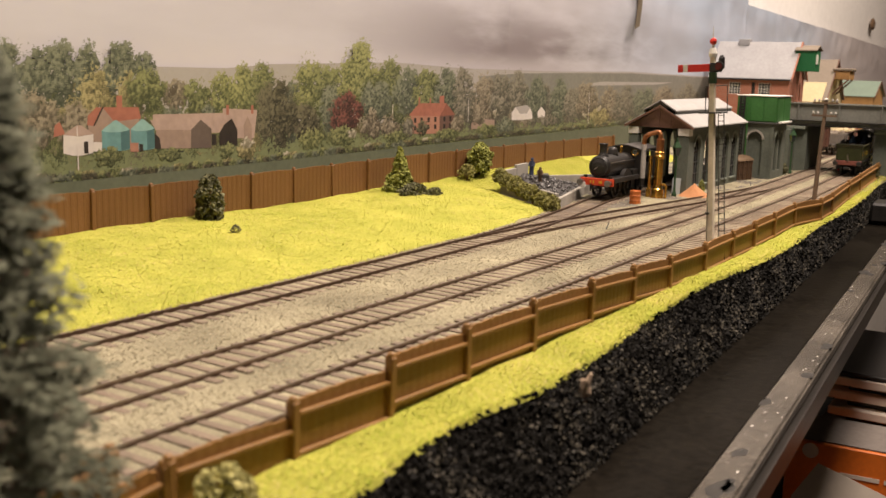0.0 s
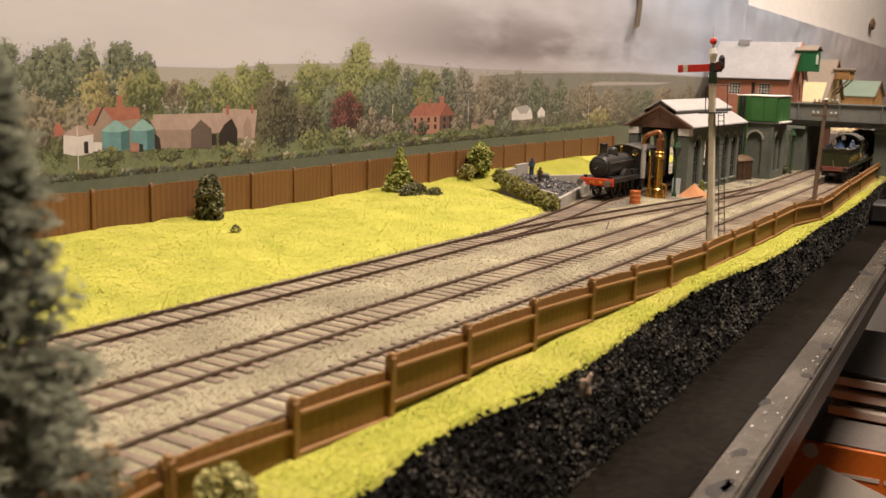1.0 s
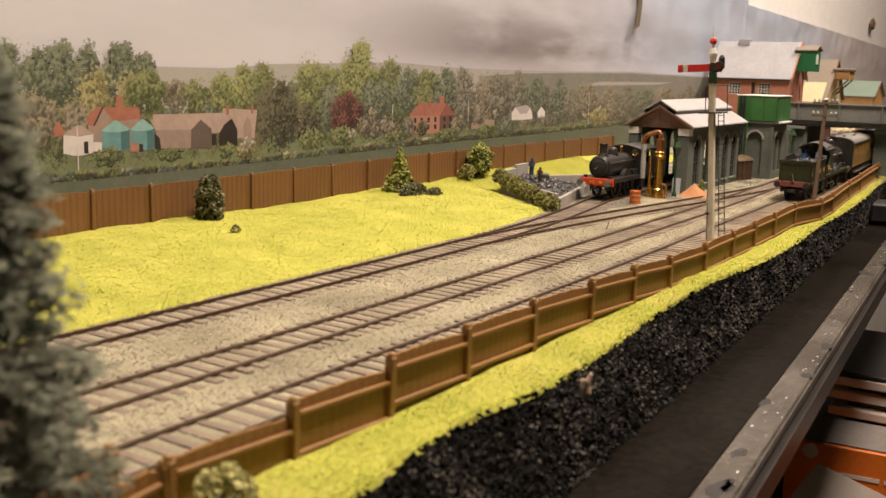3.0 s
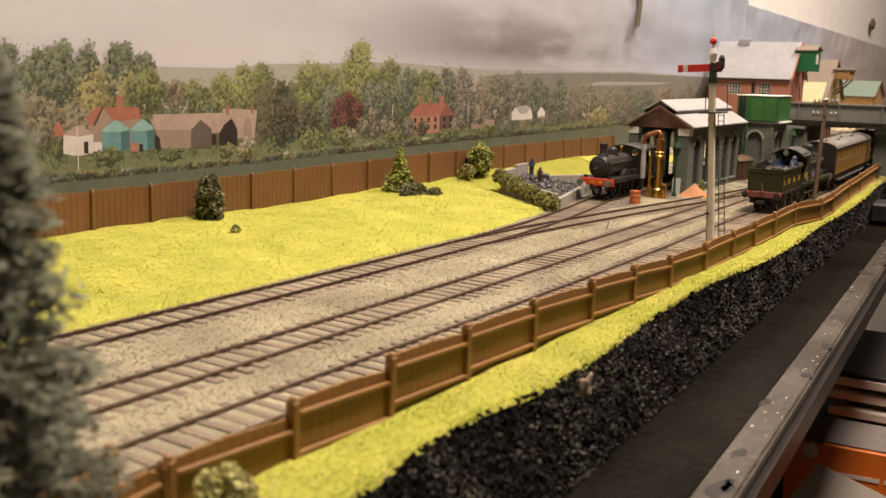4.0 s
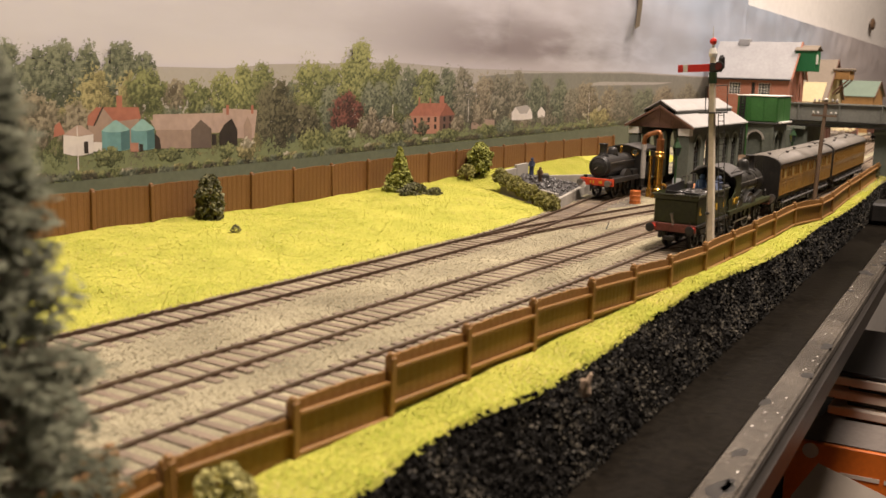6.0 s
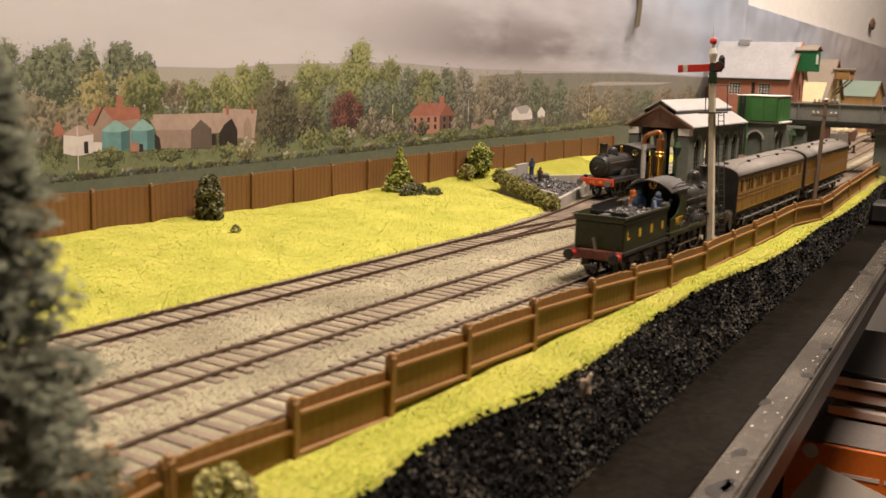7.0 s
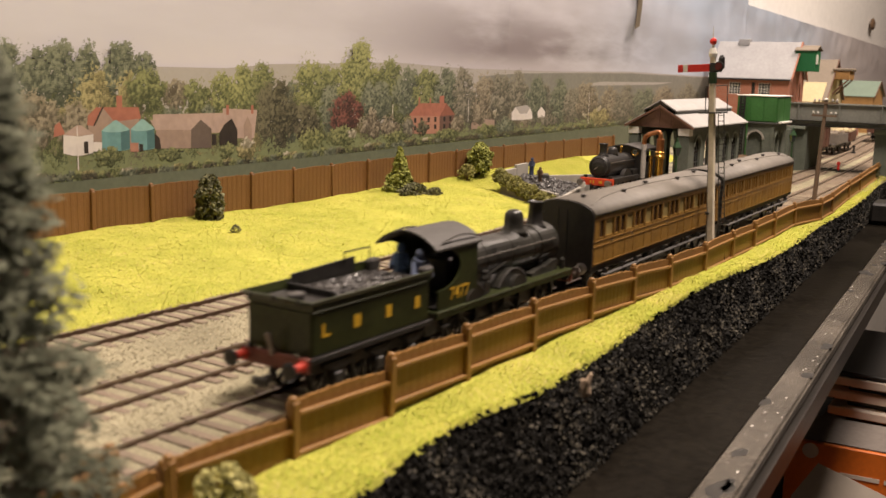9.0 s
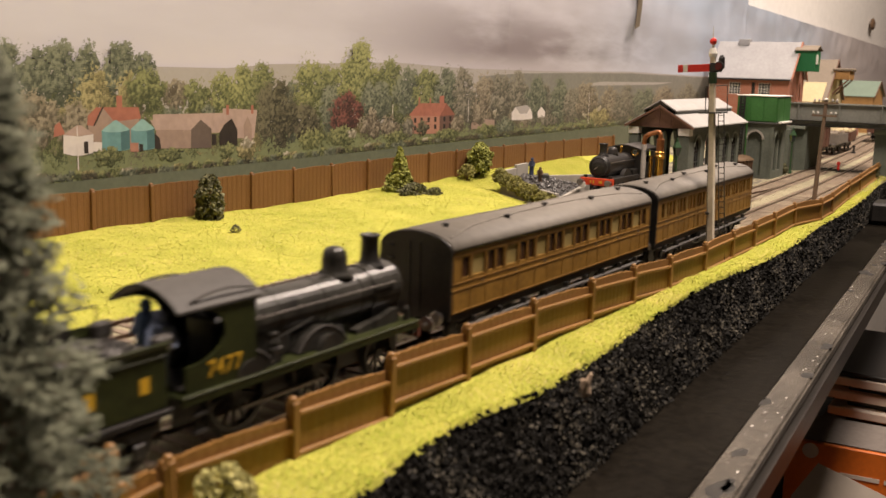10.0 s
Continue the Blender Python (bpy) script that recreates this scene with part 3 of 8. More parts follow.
    flat("printed_pump_house", [[(0.4235, 0.0432), (0.4300, 0.0430), (0.4300, 0.0485), (0.4235, 0.0488)]], P_BRICK)
    flat("printed_doorway", [[(0.3895, 0.0440), (0.3925, 0.0440), (0.3925, 0.0510), (0.3895, 0.0510)], [(0.4305, 0.0430), (0.4335, 0.0430), (0.4335, 0.0475), (0.4305, 0.0478)], [(0.4429, 0.0440), (0.4480, 0.0440), (0.4470, 0.0505), (0.4431, 0.0540)]], P_SHADE)
    # brick house and white cottages
    flat("printed_house", [[(0.7272, 0.0425), (0.7728, 0.0406), (0.7728, 0.0572), (0.7272, 0.0582)]], P_BRICK, "red brick country house")
    flat("printed_house_shade", [[(0.7729, 0.0406), (0.7985, 0.0422), (0.7977, 0.0576), (0.7729, 0.0572)]], print_mat("print_brown_brick", (0.135, 0.080, 0.060), 0.2, island=0.2))
    flat("printed_house_roof", [[(0.7238, 0.0580), (0.7729, 0.0562), (0.7837, 0.0677), (0.7398, 0.0683)], [(0.7384, 0.067), (0.7408, 0.067), (0.7408, 0.0736), (0.7384, 0.0736)], [(0.7560, 0.067), (0.7580, 0.067), (0.7580, 0.0725), (0.7560, 0.0725)], [(0.7720, 0.066), (0.7795, 0.066), (0.7795, 0.0743), (0.7720, 0.0743)]], P_TILE, "red hipped roof with chimneys")
    flat("printed_roof_hip", [[(0.7729, 0.0562), (0.7990, 0.0570), (0.7837, 0.0677)]], print_mat("print_brown_tiles", (0.215, 0.085, 0.058), 0.25, island=0.3))
    flat("printed_window", [[(u, z), (u + 0.0036, z), (u + 0.0036, z + 0.0042), (u, z + 0.0042)] for u in (0.732, 0.742, 0.753, 0.764, 0.779, 0.789) for z in (0.0450, 0.0515)], P_SHADE)
    flat("printed_cottage", [[(0.9065, 0.0490), (0.9244, 0.0484), (0.9500, 0.0490), (0.9485, 0.0560), (0.9238, 0.0559), (0.9137, 0.0618), (0.9059, 0.0563)], [(0.9366, 0.0487), (0.9515, 0.0494), (0.9500, 0.0555), (0.9450, 0.0605), (0.9380, 0.0545)], [(0.9629, 0.0503), (0.9799, 0.0499), (0.9793, 0.0559), (0.9709, 0.0614), (0.9623, 0.0562)]], P_WHITE, "white cottages")
    flat("printed_cottage_roof", [[(0.9137, 0.0618), (0.9239, 0.0548), (0.9390, 0.0550), (0.9450, 0.0608), (0.9377, 0.0637)]], P_HILL)
    flat("printed_low_barn", [[(0.8280, 0.0425), (0.8720, 0.0440), (0.8720, 0.0500), (0.8480, 0.0520), (0.8280, 0.0485)]], P_BARN)
    # hedges and bushes in front
    hedge = [(0.30, 0.0315), (0.3626, 0.0308), (0.4547, 0.0302), (0.5629, 0.0315), (0.7052, 0.0338), (0.8147, 0.0348), (1.0305, 0.0358), (1.2071, 0.0375), (1.6, 0.038)]
    u = 0.31
    while u < 1.5:
        v = curve_at(hedge, u)
        print_tree(u, v - 0.0022, v + rnd.uniform(0.0022, 0.0044), 0.016 * stretch(u), rnd.choice((BROWN, BROWN, DEEP, GREEN)), 0.35)
        if rnd.random() < 0.25:
            print_tree(u, v + 0.001, v + 0.0042, 0.010 * stretch(u), rnd.choice((SUNNY, LIGHT, CREAM)), 0.25)
        u += 0.0065 * stretch(u)
    near_bushes = [(0.594, 0.0366, 0.0515, 0.032, "L"), (0.633, 0.0372, 0.0518, 0.042, "G"), (0.669, 0.0414, 0.0634, 0.033, "T"), (0.697, 0.0388, 0.0610, 0.030, "T"), (0.723, 0.0396, 0.0575, 0.022, "M"), (0.746, 0.0401, 0.0535, 0.020, "B"), (0.804, 0.0402, 0.0562, 0.026, "T"), (0.840, 0.0458, 0.0631, 0.027, "T"), (0.406, 0.0350, 0.0479, 0.023, "G"), (0.455, 0.0358, 0.0441, 0.024, "G"), (0.506, 0.0346, 0.0461, 0.016, "G"), (0.526, 0.0326, 0.0468, 0.022, "S")]
    right_bushes = [(0.990, 0.0402, 0.0530, 0.050, "M"), (1.121, 0.0369, 0.0582, 0.065, "S"), (0.895, 0.0367, 0.0520, 0.047, "D"), (0.857, 0.0367, 0.0470, 0.043, "G"), (0.706, 0.0361, 0.0456, 0.041, "G"), (0.786, 0.0355, 0.0447, 0.048, "G")]
    for u, v0, v1, w, hue in near_bushes + right_bushes:
        print_tree(u, v0, v1, w, HUES[hue], 1.0)
    for u, v in ((0.645, 0.046), (0.872, 0.056), (1.08, 0.050), (1.12, 0.056), (0.526, 0.0435)):
        print_tree(u, v - 0.003, v + 0.004, 0.014, CREAM, 0.4)
    flat("printed_birch_trunk", [[(u - 0.0004, v0), (u + 0.0004, v0), (u + 0.0003, v1), (u - 0.0003, v1)] for u, v0, v1 in ((0.385, 0.034, 0.060), (0.822, 0.050, 0.072), (0.700, 0.052, 0.068), (1.09, 0.040, 0.075))], P_WHITE)
    emit()
    flat("printed_foreground_field", [[(0.0, 0.0), (2.6, 0.0), (2.6, 0.035), (1.2, 0.0345), (1.0, 0.0328), (0.75, 0.0315), (0.55, 0.0295), (0.36, 0.0282), (0.0, 0.030)]], P_STRIP, "grey-green field")
    return root


backdrop()


def wall_details():
    strip = bmesh.new()
    prism(strip, [(0.0, 0.0), (0.010, 0.004), (0.013, 0.030), (0.010, 0.075), (-0.002, 0.075), (0.004, 0.030)], 0.0006, lambda u, v, w: (1.196 + u * 1.4, 0.4915 - w, 0.152 + v))
    tagged(part("peeling_strip", fixed(strip), mat("dull_olive_strip", (0.16, 0.13, 0.09), 0.6, vary=0.3, coarse=80)), "dull olive strip hanging on the creased backdrop", "strip")
    knob = bmesh.new()
    lathe(knob, [(0.0006, 0.0), (0.010, 0.002), (0.014, 0.006), (0.010, 0.010), (0.001, 0.012)], 16, "y")
    bmesh.ops.scale(knob, vec=(1.6, 1, 1.1), verts=knob.verts)
    k = part("wall_knob", knob, mat("brown_wood_knob", (0.16, 0.10, 0.06), 0.5))
    k.matrix_basis = pose(2.80, 0.506, 0.236)
    tagged(k, "brown oval knob on the white wall", "knob")


wall_details()

# ---- tracks ----
def sleeper_mesh(length):
    bm = bmesh.new()
    box(bm, -0.00165, 0.00165, -length / 2, length / 2, -0.0042, -0.0024, 0.0002)
    me = bpy.data.meshes.new("sleeper")
    bm.to_mesh(me)
    bm.free()
    me.materials.append(M_SLEEPER)
    return me


def rail(bm, points, off, x0, x1, z0, z1, half):
    """A bar of half width that follows the line at a side distance."""
    prev = None
    n = max(2, int((x1 - x0) / 0.012))
    for i in range(n + 1):
        x = x0 + (x1 - x0) * i / n
        a = heading(points, x)
        c = Vector((x - off * math.sin(a), curve_at(points, x) + off * math.cos(a), 0))
        s = Vector((-math.sin(a), math.cos(a), 0)) * half
        ring = [bm.verts.new(c + s * k + Vector((0, 0, z))) for k, z in ((-1, z0), (1, z0), (1, z1), (-1, z1))]
        if prev:
            for j in range(4):
                bm.faces.new((prev[j], prev[(j + 1) % 4], ring[(j + 1) % 4], ring[j]))
        prev = ring


def track(points, x0, x1, label, sleepers=True, width=0.030, x_sleeper=None):
    root = tagged(empty("railway_track"), label, "railway track", kind="structure")
    for off in (-0.00825 - 0.0004, 0.00825 + 0.0004):
        bm = bmesh.new()
        rail(bm, points, off, x0, x1, -0.0024, -0.0019, 0.0008)
        rail(bm, points, off, x0, x1, -0.0020, -0.00045, 0.00034)
        r = part("rail", bm, M_RAIL, root)
        bm = bmesh.new()
        rail(bm, points, off, x0, x1, -0.00075, 0.0, 0.00042)
        part("railhead", bm, M_RAILTOP if x0 < -0.3 and points is not LINE_A else M_RAIL, r)
    if sleepers:
        me = sleeper_mesh(width)
        x = max(x0, 0.0) if x_sleeper is None else x_sleeper
        count = 0
        while x < min(x1, 2.0) and count < 290:
            a = heading(points, x)
            again("sleeper", me, pose(x, curve_at(points, x), 0.0011 + random.uniform(-0.0002, 0.0001), 0, 0, math.degrees(a) + random.uniform(-1, 1)), root)
            x += 0.0073
            count += 1
    return root


track(LINE_C, -0.5, 2.4, "single line of brown rails on pale timber sleepers nearest the fence")
track(LINE_B, -0.5, 2.4, "single line of brown rails on pale timber sleepers between two others")
track(LINE_A, -0.5, 0.99, "rusty rails on sleepers along the bank into the engine shed")
track(LINE_X, 0.5, 0.94, "curved connecting rails between two running lines", x_sleeper=0.60)
track(LINE_D, 1.0, 2.4, "siding rails passing under the road bridge")


def chippings():
    """Loose stones of the ballast, too small to pick apart."""
    rnd = random.Random(4)
    verts, faces = [], []
    for _ in range(105000):
        x = 0.10 + 1.1 * rnd.random() ** 1.6
        y = rnd.uniform(0.172, 0.318)
        d = min(abs(y - curve_at(p, x)) for p in (LINE_C, LINE_B, LINE_A))
        if d < 0.0135 and rnd.random() < 0.72:
            continue
        r = rnd.uniform(0.00024, 0.00050)
        z = GROUND_Z + 0.0004 * rnd.random() + (0.0002 if d > 0.0135 else -0.0001)
        k = len(verts)
        for _ in range(5):
            v = Vector((rnd.gauss(0, 1), rnd.gauss(0, 1), rnd.gauss(0, 1))).normalized() * r * rnd.uniform(0.7, 1.2)
            verts.append((x + v.x, y + v.y, z + v.z * 0.7))
        faces += [(k, k + 1, k + 2), (k, k + 2, k + 3), (k, k + 3, k + 4), (k, k + 4, k + 1), (k + 1, k + 3, k + 2), (k + 1, k + 4, k + 3)]
    me = bpy.data.meshes.new("ballast_stones")
    me.from_pydata(verts, [], faces)
    me.materials.append(M_CHIP)
    tagged(new("ballast_stones", me), "loose pale grey and brown ballast chippings", "ballast", kind="stuff")


chippings()


def grass_fibres():
    """Leaning fibres of the static grass on the bank and on the verge."""
    rnd = random.Random(8)
    heaps = {M_TUFT: ([], []), M_STRAW: ([], []), M_SPRIG: ([], [])}
    for i in range(150000):
        if i % 3:
            x = 0.16 + 0.80 * rnd.random() ** 1.3
            f = bank_foot(x)
            y = f + (0.452 - f) * rnd.random()
            if x > 0.70 and y < 0.40:
                continue
            z = bank_height(x, y)
        else:
            x = 0.10 + 1.1 * rnd.random() ** 1.6
            y = front_edge(x) - 0.0008 + (verge_back(x) - front_edge(x) - 0.001) * rnd.random()
            z = verge_height(x, y)
        patch = noise.noise(Vector((x * 28, y * 28, 2))) + 0.5 * noise.noise(Vector((x * 95, y * 95, 6)))
        pick = rnd.random() + 0.35 * patch
        m = M_STRAW if pick > 0.93 else M_SPRIG if pick < 0.20 else M_TUFT
        verts, faces = heaps[m]
        a = rnd.uniform(0, 6.283)
        w, h, r = 0.00026, rnd.uniform(0.00018, 0.00065), rnd.uniform(0.0007, 0.0016)
        lx, ly = r * math.cos(a), r * math.sin(a)
        k = len(verts)
        verts += [(x + w * math.sin(a), y - w * math.cos(a), z - 0.0001), (x - w * math.sin(a), y + w * math.cos(a), z - 0.0001), (x + lx, y + ly, z + h)]
        faces.append((k, k + 1, k + 2))
    for m, (verts, faces) in heaps.items():
        me = bpy.data.meshes.new("grass_fibres")
        me.from_pydata(verts, [], faces)
        me.materials.append(m)
        tagged(new("grass_fibres", me), {M_TUFT: "short yellow-green static grass fibres", M_STRAW: "straw-coloured fibres among the grass", M_SPRIG: "fresh green fibres among the grass"}[m], "grass", kind="stuff")


grass_fibres()

# ---- fences ----
def fence_panel_mesh(length, height, material, drop, relief, board=0.0021):
    """One moulded panel: upright boards in low relief with an uneven top."""
    bm = bmesh.new()
    n = max(6, round(length / board))
    cols = []
    for i in range(n):
        x0, x1 = length * i / n, length * (i + 1) / n
        top = height - 0.0009 + 0.0007 * math.sin(math.pi * (i + 0.5) / n) + random.uniform(-0.00022, 0.00022)
        y = -relief if i % 2 else 0.0
        for x in (x0 + 0.0001, x1 - 0.0001):
            cols.append([bm.verts.new((x, yy, z)) for yy, z in ((y, -drop), (y, top), (0.0010, top), (0.0010, -drop))])
    for a, b in zip(cols, cols[1:]):
        for k in range(4):
            bm.faces.new((a[k], b[k], b[(k + 1) % 4], a[(k + 1) % 4]))
    bm.faces.new(cols[0])
    bm.faces.new(cols[-1][::-1])
    bmesh.ops.recalc_face_normals(bm, faces=bm.faces)
    me = bpy.data.meshes.new("panel")
    bm.to_mesh(me)
    bm.free()
    me.materials.append(material)
    return me


def fence_rail_mesh(length, material):
    bm = bmesh.new()
    box(bm, 0.0, length, -0.0013, 0.0, 0.0, 0.0014, 0.0003)
    me = bpy.data.meshes.new("rail")
    bm.to_mesh(me)
    bm.free()
    me.materials.append(material)
    return me


def post_mesh(height, material, drop):
    bm = bmesh.new()
    box(bm, -0.0013, 0.0013, -0.0017, 0.0014, -drop, height - 0.0006, 0.0003)
    lathe(bm, [(0.0013, height - 0.0008), (0.0014, height - 0.0002), (0.0011, height + 0.0005), (0.0004, height + 0.0009)], 8, at=(0, -0.0001, 0))
    me = bpy.data.meshes.new("post")
    bm.to_mesh(me)
    bm.free()
    me.materials.append(material)
    return me


def fence(points, material, height, label, group, rails_front=True, drop=0.006, steps={}):
    root = tagged(empty("board_fence"), label, "fence", group=group)
    pm = post_mesh(height, material, drop)
    for i, (x, y, z) in enumerate(points):
        again("post", pm, pose(x, y, z, random.uniform(-1.5, 1.5), random.uniform(-1.5, 1.5), 0), root)
        if i + 1 < len(points):
            x2, y2, z2 = points[i + 1]
            z2 -= steps.get(i, 0.0)
            d = Vector((x2 - x, y2 - y, z2 - z))
            me = fence_panel_mesh(d.length - 0.0016, height, material, drop, 0.00006 if rails_front else 0.00014)
            m = pose(x, y, z, random.uniform(-1.2, 1.2), -math.degrees(math.asin(d.z / d.length)), math.degrees(math.atan2(d.y, d.x))) @ pose(0.0008, 0, 0)
            panel = again("panel", me, m, root)
            if rails_front:
                rm = fence_rail_mesh(d.length - 0.0016, material)
                for z in (0.02, 0.70):
                    again("rail", rm, pose(0, -0.0003, height * z), panel)
    return root


FRONT_Z = -0.0018
front = [(0.150, 0.167), (0.1925, 0.1672), (0.235, 0.167), (0.278, 0.1668), (0.3255, 0.167), (0.376, 0.167), (0.421, 0.1668), (0.466, 0.1665), (0.5185, 0.1668), (0.5675, 0.1672), (0.613, 0.1678), (0.660, 0.1685), (0.718, 0.170), (0.764, 0.1627), (0.809, 0.1646), (0.916, 0.1737), (0.989, 0.1785), (1.128, 0.1882), (1.236, 0.1975)]
STEPS = {0: 0.0045, 1: 0.0042, 2: 0.0019, 3: 0.0016, 4: 0.0022, 5: 0.0015, 6: 0.0012, 7: 0.0010, 9: 0.0010}
heights = [-0.0040, -0.0018, 0.0004, 0.0006, 0.0006, 0.0002, -0.0009, -0.0027, -0.0034, -0.0030, -0.0026, -0.0024, -0.0018, -0.0022, -0.0022, -0.0022, -0.0022, -0.0022, -0.0022]
fence([(x, y, z) for (x, y), z in zip(front, heights)], M_FENCE, 0.0160, "low brown plastic board fence with posts beside the line", "lineside fences", steps=STEPS)
fence([(0.1365, 0.1672, -0.0062), (0.1488, 0.1668, -0.0050)], M_FENCE, 0.0160, "short sunk panel of brown plastic board fence", "lineside fences", drop=0.003)
fence([(0.060, 0.1712, 0.0000), (0.098, 0.1700, 0.0012), (0.1345, 0.168, 0.0028)], M_FENCE, 0.0160, "end length of brown plastic board fence, slightly askew", "lineside fences")
fence([(0.150 + 0.041 * k, 0.450, 0.0058 + 0.0020 * min(1, max(0, k - 7) / 6) - 0.0012 * max(0, k - 16) / 6) for k in range(23)], M_FENCE_FAR, 0.0238, "red-brown plastic board fence along the back of the bank", "boundary fences", rails_front=False, drop=0.012)

# ---- rolling stock materials and pieces ----
M_GREEN = mat("dark_green_engine_paint", (0.017, 0.022, 0.006), 0.36, vary=0.3, fine=500, coarse=60, bump=0.10, tint=(0.029, 0.034, 0.010))
M_BLACK = mat("black_engine_paint", (0.012, 0.011, 0.010), 0.40, vary=0.4, fine=600, coarse=70, bump=0.12, tint=(0.022, 0.020, 0.018))
M_BOILER = mat("dusty_black_boiler_paint", (0.014, 0.0135, 0.011), 0.34, 0.1, vary=0.5, fine=350, coarse=60, bump=0.12, tint=(0.034, 0.032, 0.027))
M_ROOFDARK = mat("sooty_cab_roof", (0.060, 0.055, 0.050), 0.6, vary=0.25, fine=400, coarse=60, bump=0.1)
M_REDBEAM = mat("red_buffer_paint", (0.42, 0.035, 0.018), 0.5, vary=0.3, fine=700, coarse=150, bump=0.15)
M_DULLRED = mat("dirty_red_beam", (0.16, 0.05, 0.035), 0.6, vary=0.4, fine=700, coarse=200, bump=0.15)
M_STEEL = mat("bare_steel", (0.28, 0.26, 0.24), 0.35, 0.9, vary=0.3, fine=500, bump=0.1)
M_YELLOW = mat("yellow_transfer", (0.60, 0.36, 0.02), 0.6, vary=0.2, fine=900, bump=0)
M_COAL = mat("coal", (0.035, 0.033, 0.032), 0.32, vary=0.6, fine=900, coarse=200, bump=0.5, island=1.0, tint=(0.07, 0.066, 0.062))
M_TEAK = mat("varnished_teak", (0.215, 0.112, 0.022), 0.32, vary=0.30, fine=500, coarse=70, bump=0.1, tint=(0.27, 0.150, 0.032))
M_BEAD = mat("teak_beading", (0.27, 0.150, 0.040), 0.33, vary=0.2, fine=600, bump=0.1)
M_COACHROOF = mat("grey_coach_roof", (0.160, 0.143, 0.120), 0.60, vary=0.22, fine=250, coarse=30, bump=0.06)
M_BLIND = mat("cream_window_blind", (0.33, 0.25, 0.095), 0.35, vary=0.2, fine=300, coarse=90, bump=0, per_object=0.6)
M_DARKPANE = mat("dark_window", (0.055, 0.026, 0.012), 0.15, vary=0.4, fine=300, coarse=80, bump=0, per_object=0.8, spec=0.6)
M_BLUE = mat("blue_overalls", (0.10, 0.17, 0.33), 0.8, vary=0.3, fine=900, bump=0.2)
M_NAVY = mat("navy_jacket", (0.045, 0.055, 0.10), 0.8, vary=0.3, fine=900, bump=0.2)


def wheelset(parent, u, r, spokes, gauge_half=0.0074, material=None):
    """Two wheels on one axle, which turn together."""
    bm = bmesh.new()
    for s in (-1, 1):
        y = s * gauge_half
        n = 24
        for r0, r1, w in ((r * 0.86, r, 0.0011), (r + 0.0001, r + 0.0006, 0.0003)):
            yy = y if w > 0.0005 else y - s * 0.0006
            rings = [[bm.verts.new((rr * math.cos(2 * math.pi * i / n), yy + d, rr * math.sin(2 * math.pi * i / n))) for i in range(n)] for rr, d in ((r0, -w), (r1, -w), (r1, w), (r0, w))]
            for k in range(4):
                a, b = rings[k], rings[(k + 1) % 4]
                for i in range(n):
                    bm.faces.new((a[i], a[(i + 1) % n], b[(i + 1) % n], b[i]))
        if spokes:
            for i in range(spokes):
                a = 2 * math.pi * i / spokes
                cyl(bm, (0, y, 0), (r * 0.9 * math.cos(a), y, r * 0.9 * math.sin(a)), 0.0005, n=5)
            cyl(bm, (0, y - 0.001, 0), (0, y + 0.001, 0), r * 0.2, n=10)
        else:
            cyl(bm, (0, y - 0.0005, 0), (0, y + 0.0005, 0), r * 0.9, n=20)
    cyl(bm, (0, -gauge_half, 0), (0, gauge_half, 0), 0.0010, n=8)
    ob = part("wheelset", bm, material or M_BLACK, parent)
    ob.location = (u, 0, r)
    return ob


WHEELS = []


def wheels(parent, places, r, spokes):
    for u in places:
        WHEELS.append((wheelset(parent, u, r, spokes), u, r))


def buffers(parent, u, direction, material, z=0.0142):
    for s in (-1, 1):
        bm = bmesh.new()
        lathe(bm, [(0.0018, 0), (0.0018, 0.0006), (0.0014, 0.0008), (0.0013, 0.0038)], 14, "x")
        if direction < 0:
            bmesh.ops.scale(bm, vec=(-1, 1, 1), verts=bm.verts)
        b = part("buffer", fixed(bm), material, parent)
        b.location = (u, s * 0.0115, z)
        bm = bmesh.new()
        lathe(bm, [(0.0007, 0.0034), (0.0007, 0.0055), (0.0026, 0.0056), (0.0027, 0.0062), (0.0016, 0.0066)], 14, "x")
        if direction < 0:
            bmesh.ops.scale(bm, vec=(-1, 1, 1), verts=bm.verts)
        part("buffer_head", fixed(bm), M_STEEL if material is not M_REDBEAM else M_BLACK, b)


def side_place(y, s):
    return lambda u, v, w: (u, s * (y - w), v)


# ---- yard ground ----
M_SHEDWALL = mat("grey_green_stone_paint", (0.100, 0.112, 0.090), 0.75, vary=0.25, fine=500, coarse=60, bump=0.35)
M_SHEDRIM = mat("pale_grey_green_stone", (0.17, 0.19, 0.155), 0.75, vary=0.2, fine=500, coarse=60, bump=0.3)
M_BOARDING = mat("brown_weatherboard", (0.135, 0.070, 0.045), 0.7, vary=0.3, fine=600, coarse=50, bump=0.3)
M_WHITEROOF = mat("pale_roof_sheet", (0.35, 0.34, 0.325), 0.6, vary=0.15, fine=200, coarse=25, bump=0.1)
M_SLATE = mat("pale_slate_paper", (0.34, 0.335, 0.34), 0.6, vary=0.15, fine=300, coarse=40, bump=0.15)
M_TANK = mat("green_tank_paint", (0.035, 0.125, 0.028), 0.5, vary=0.25, fine=400, coarse=45, bump=0.15)
M_WHITE = mat("white_paint", (0.66, 0.64, 0.58), 0.55, vary=0.12, fine=500, coarse=60, bump=0.1)
M_GLASS = mat("dark_window_glass", (0.03, 0.033, 0.036), 0.12, vary=0.3, fine=100, bump=0, spec=0.6)
M_DARKGREY = mat("dark_grey_metal", (0.055, 0.055, 0.050), 0.55, vary=0.3, fine=500, coarse=60, bump=0.2)
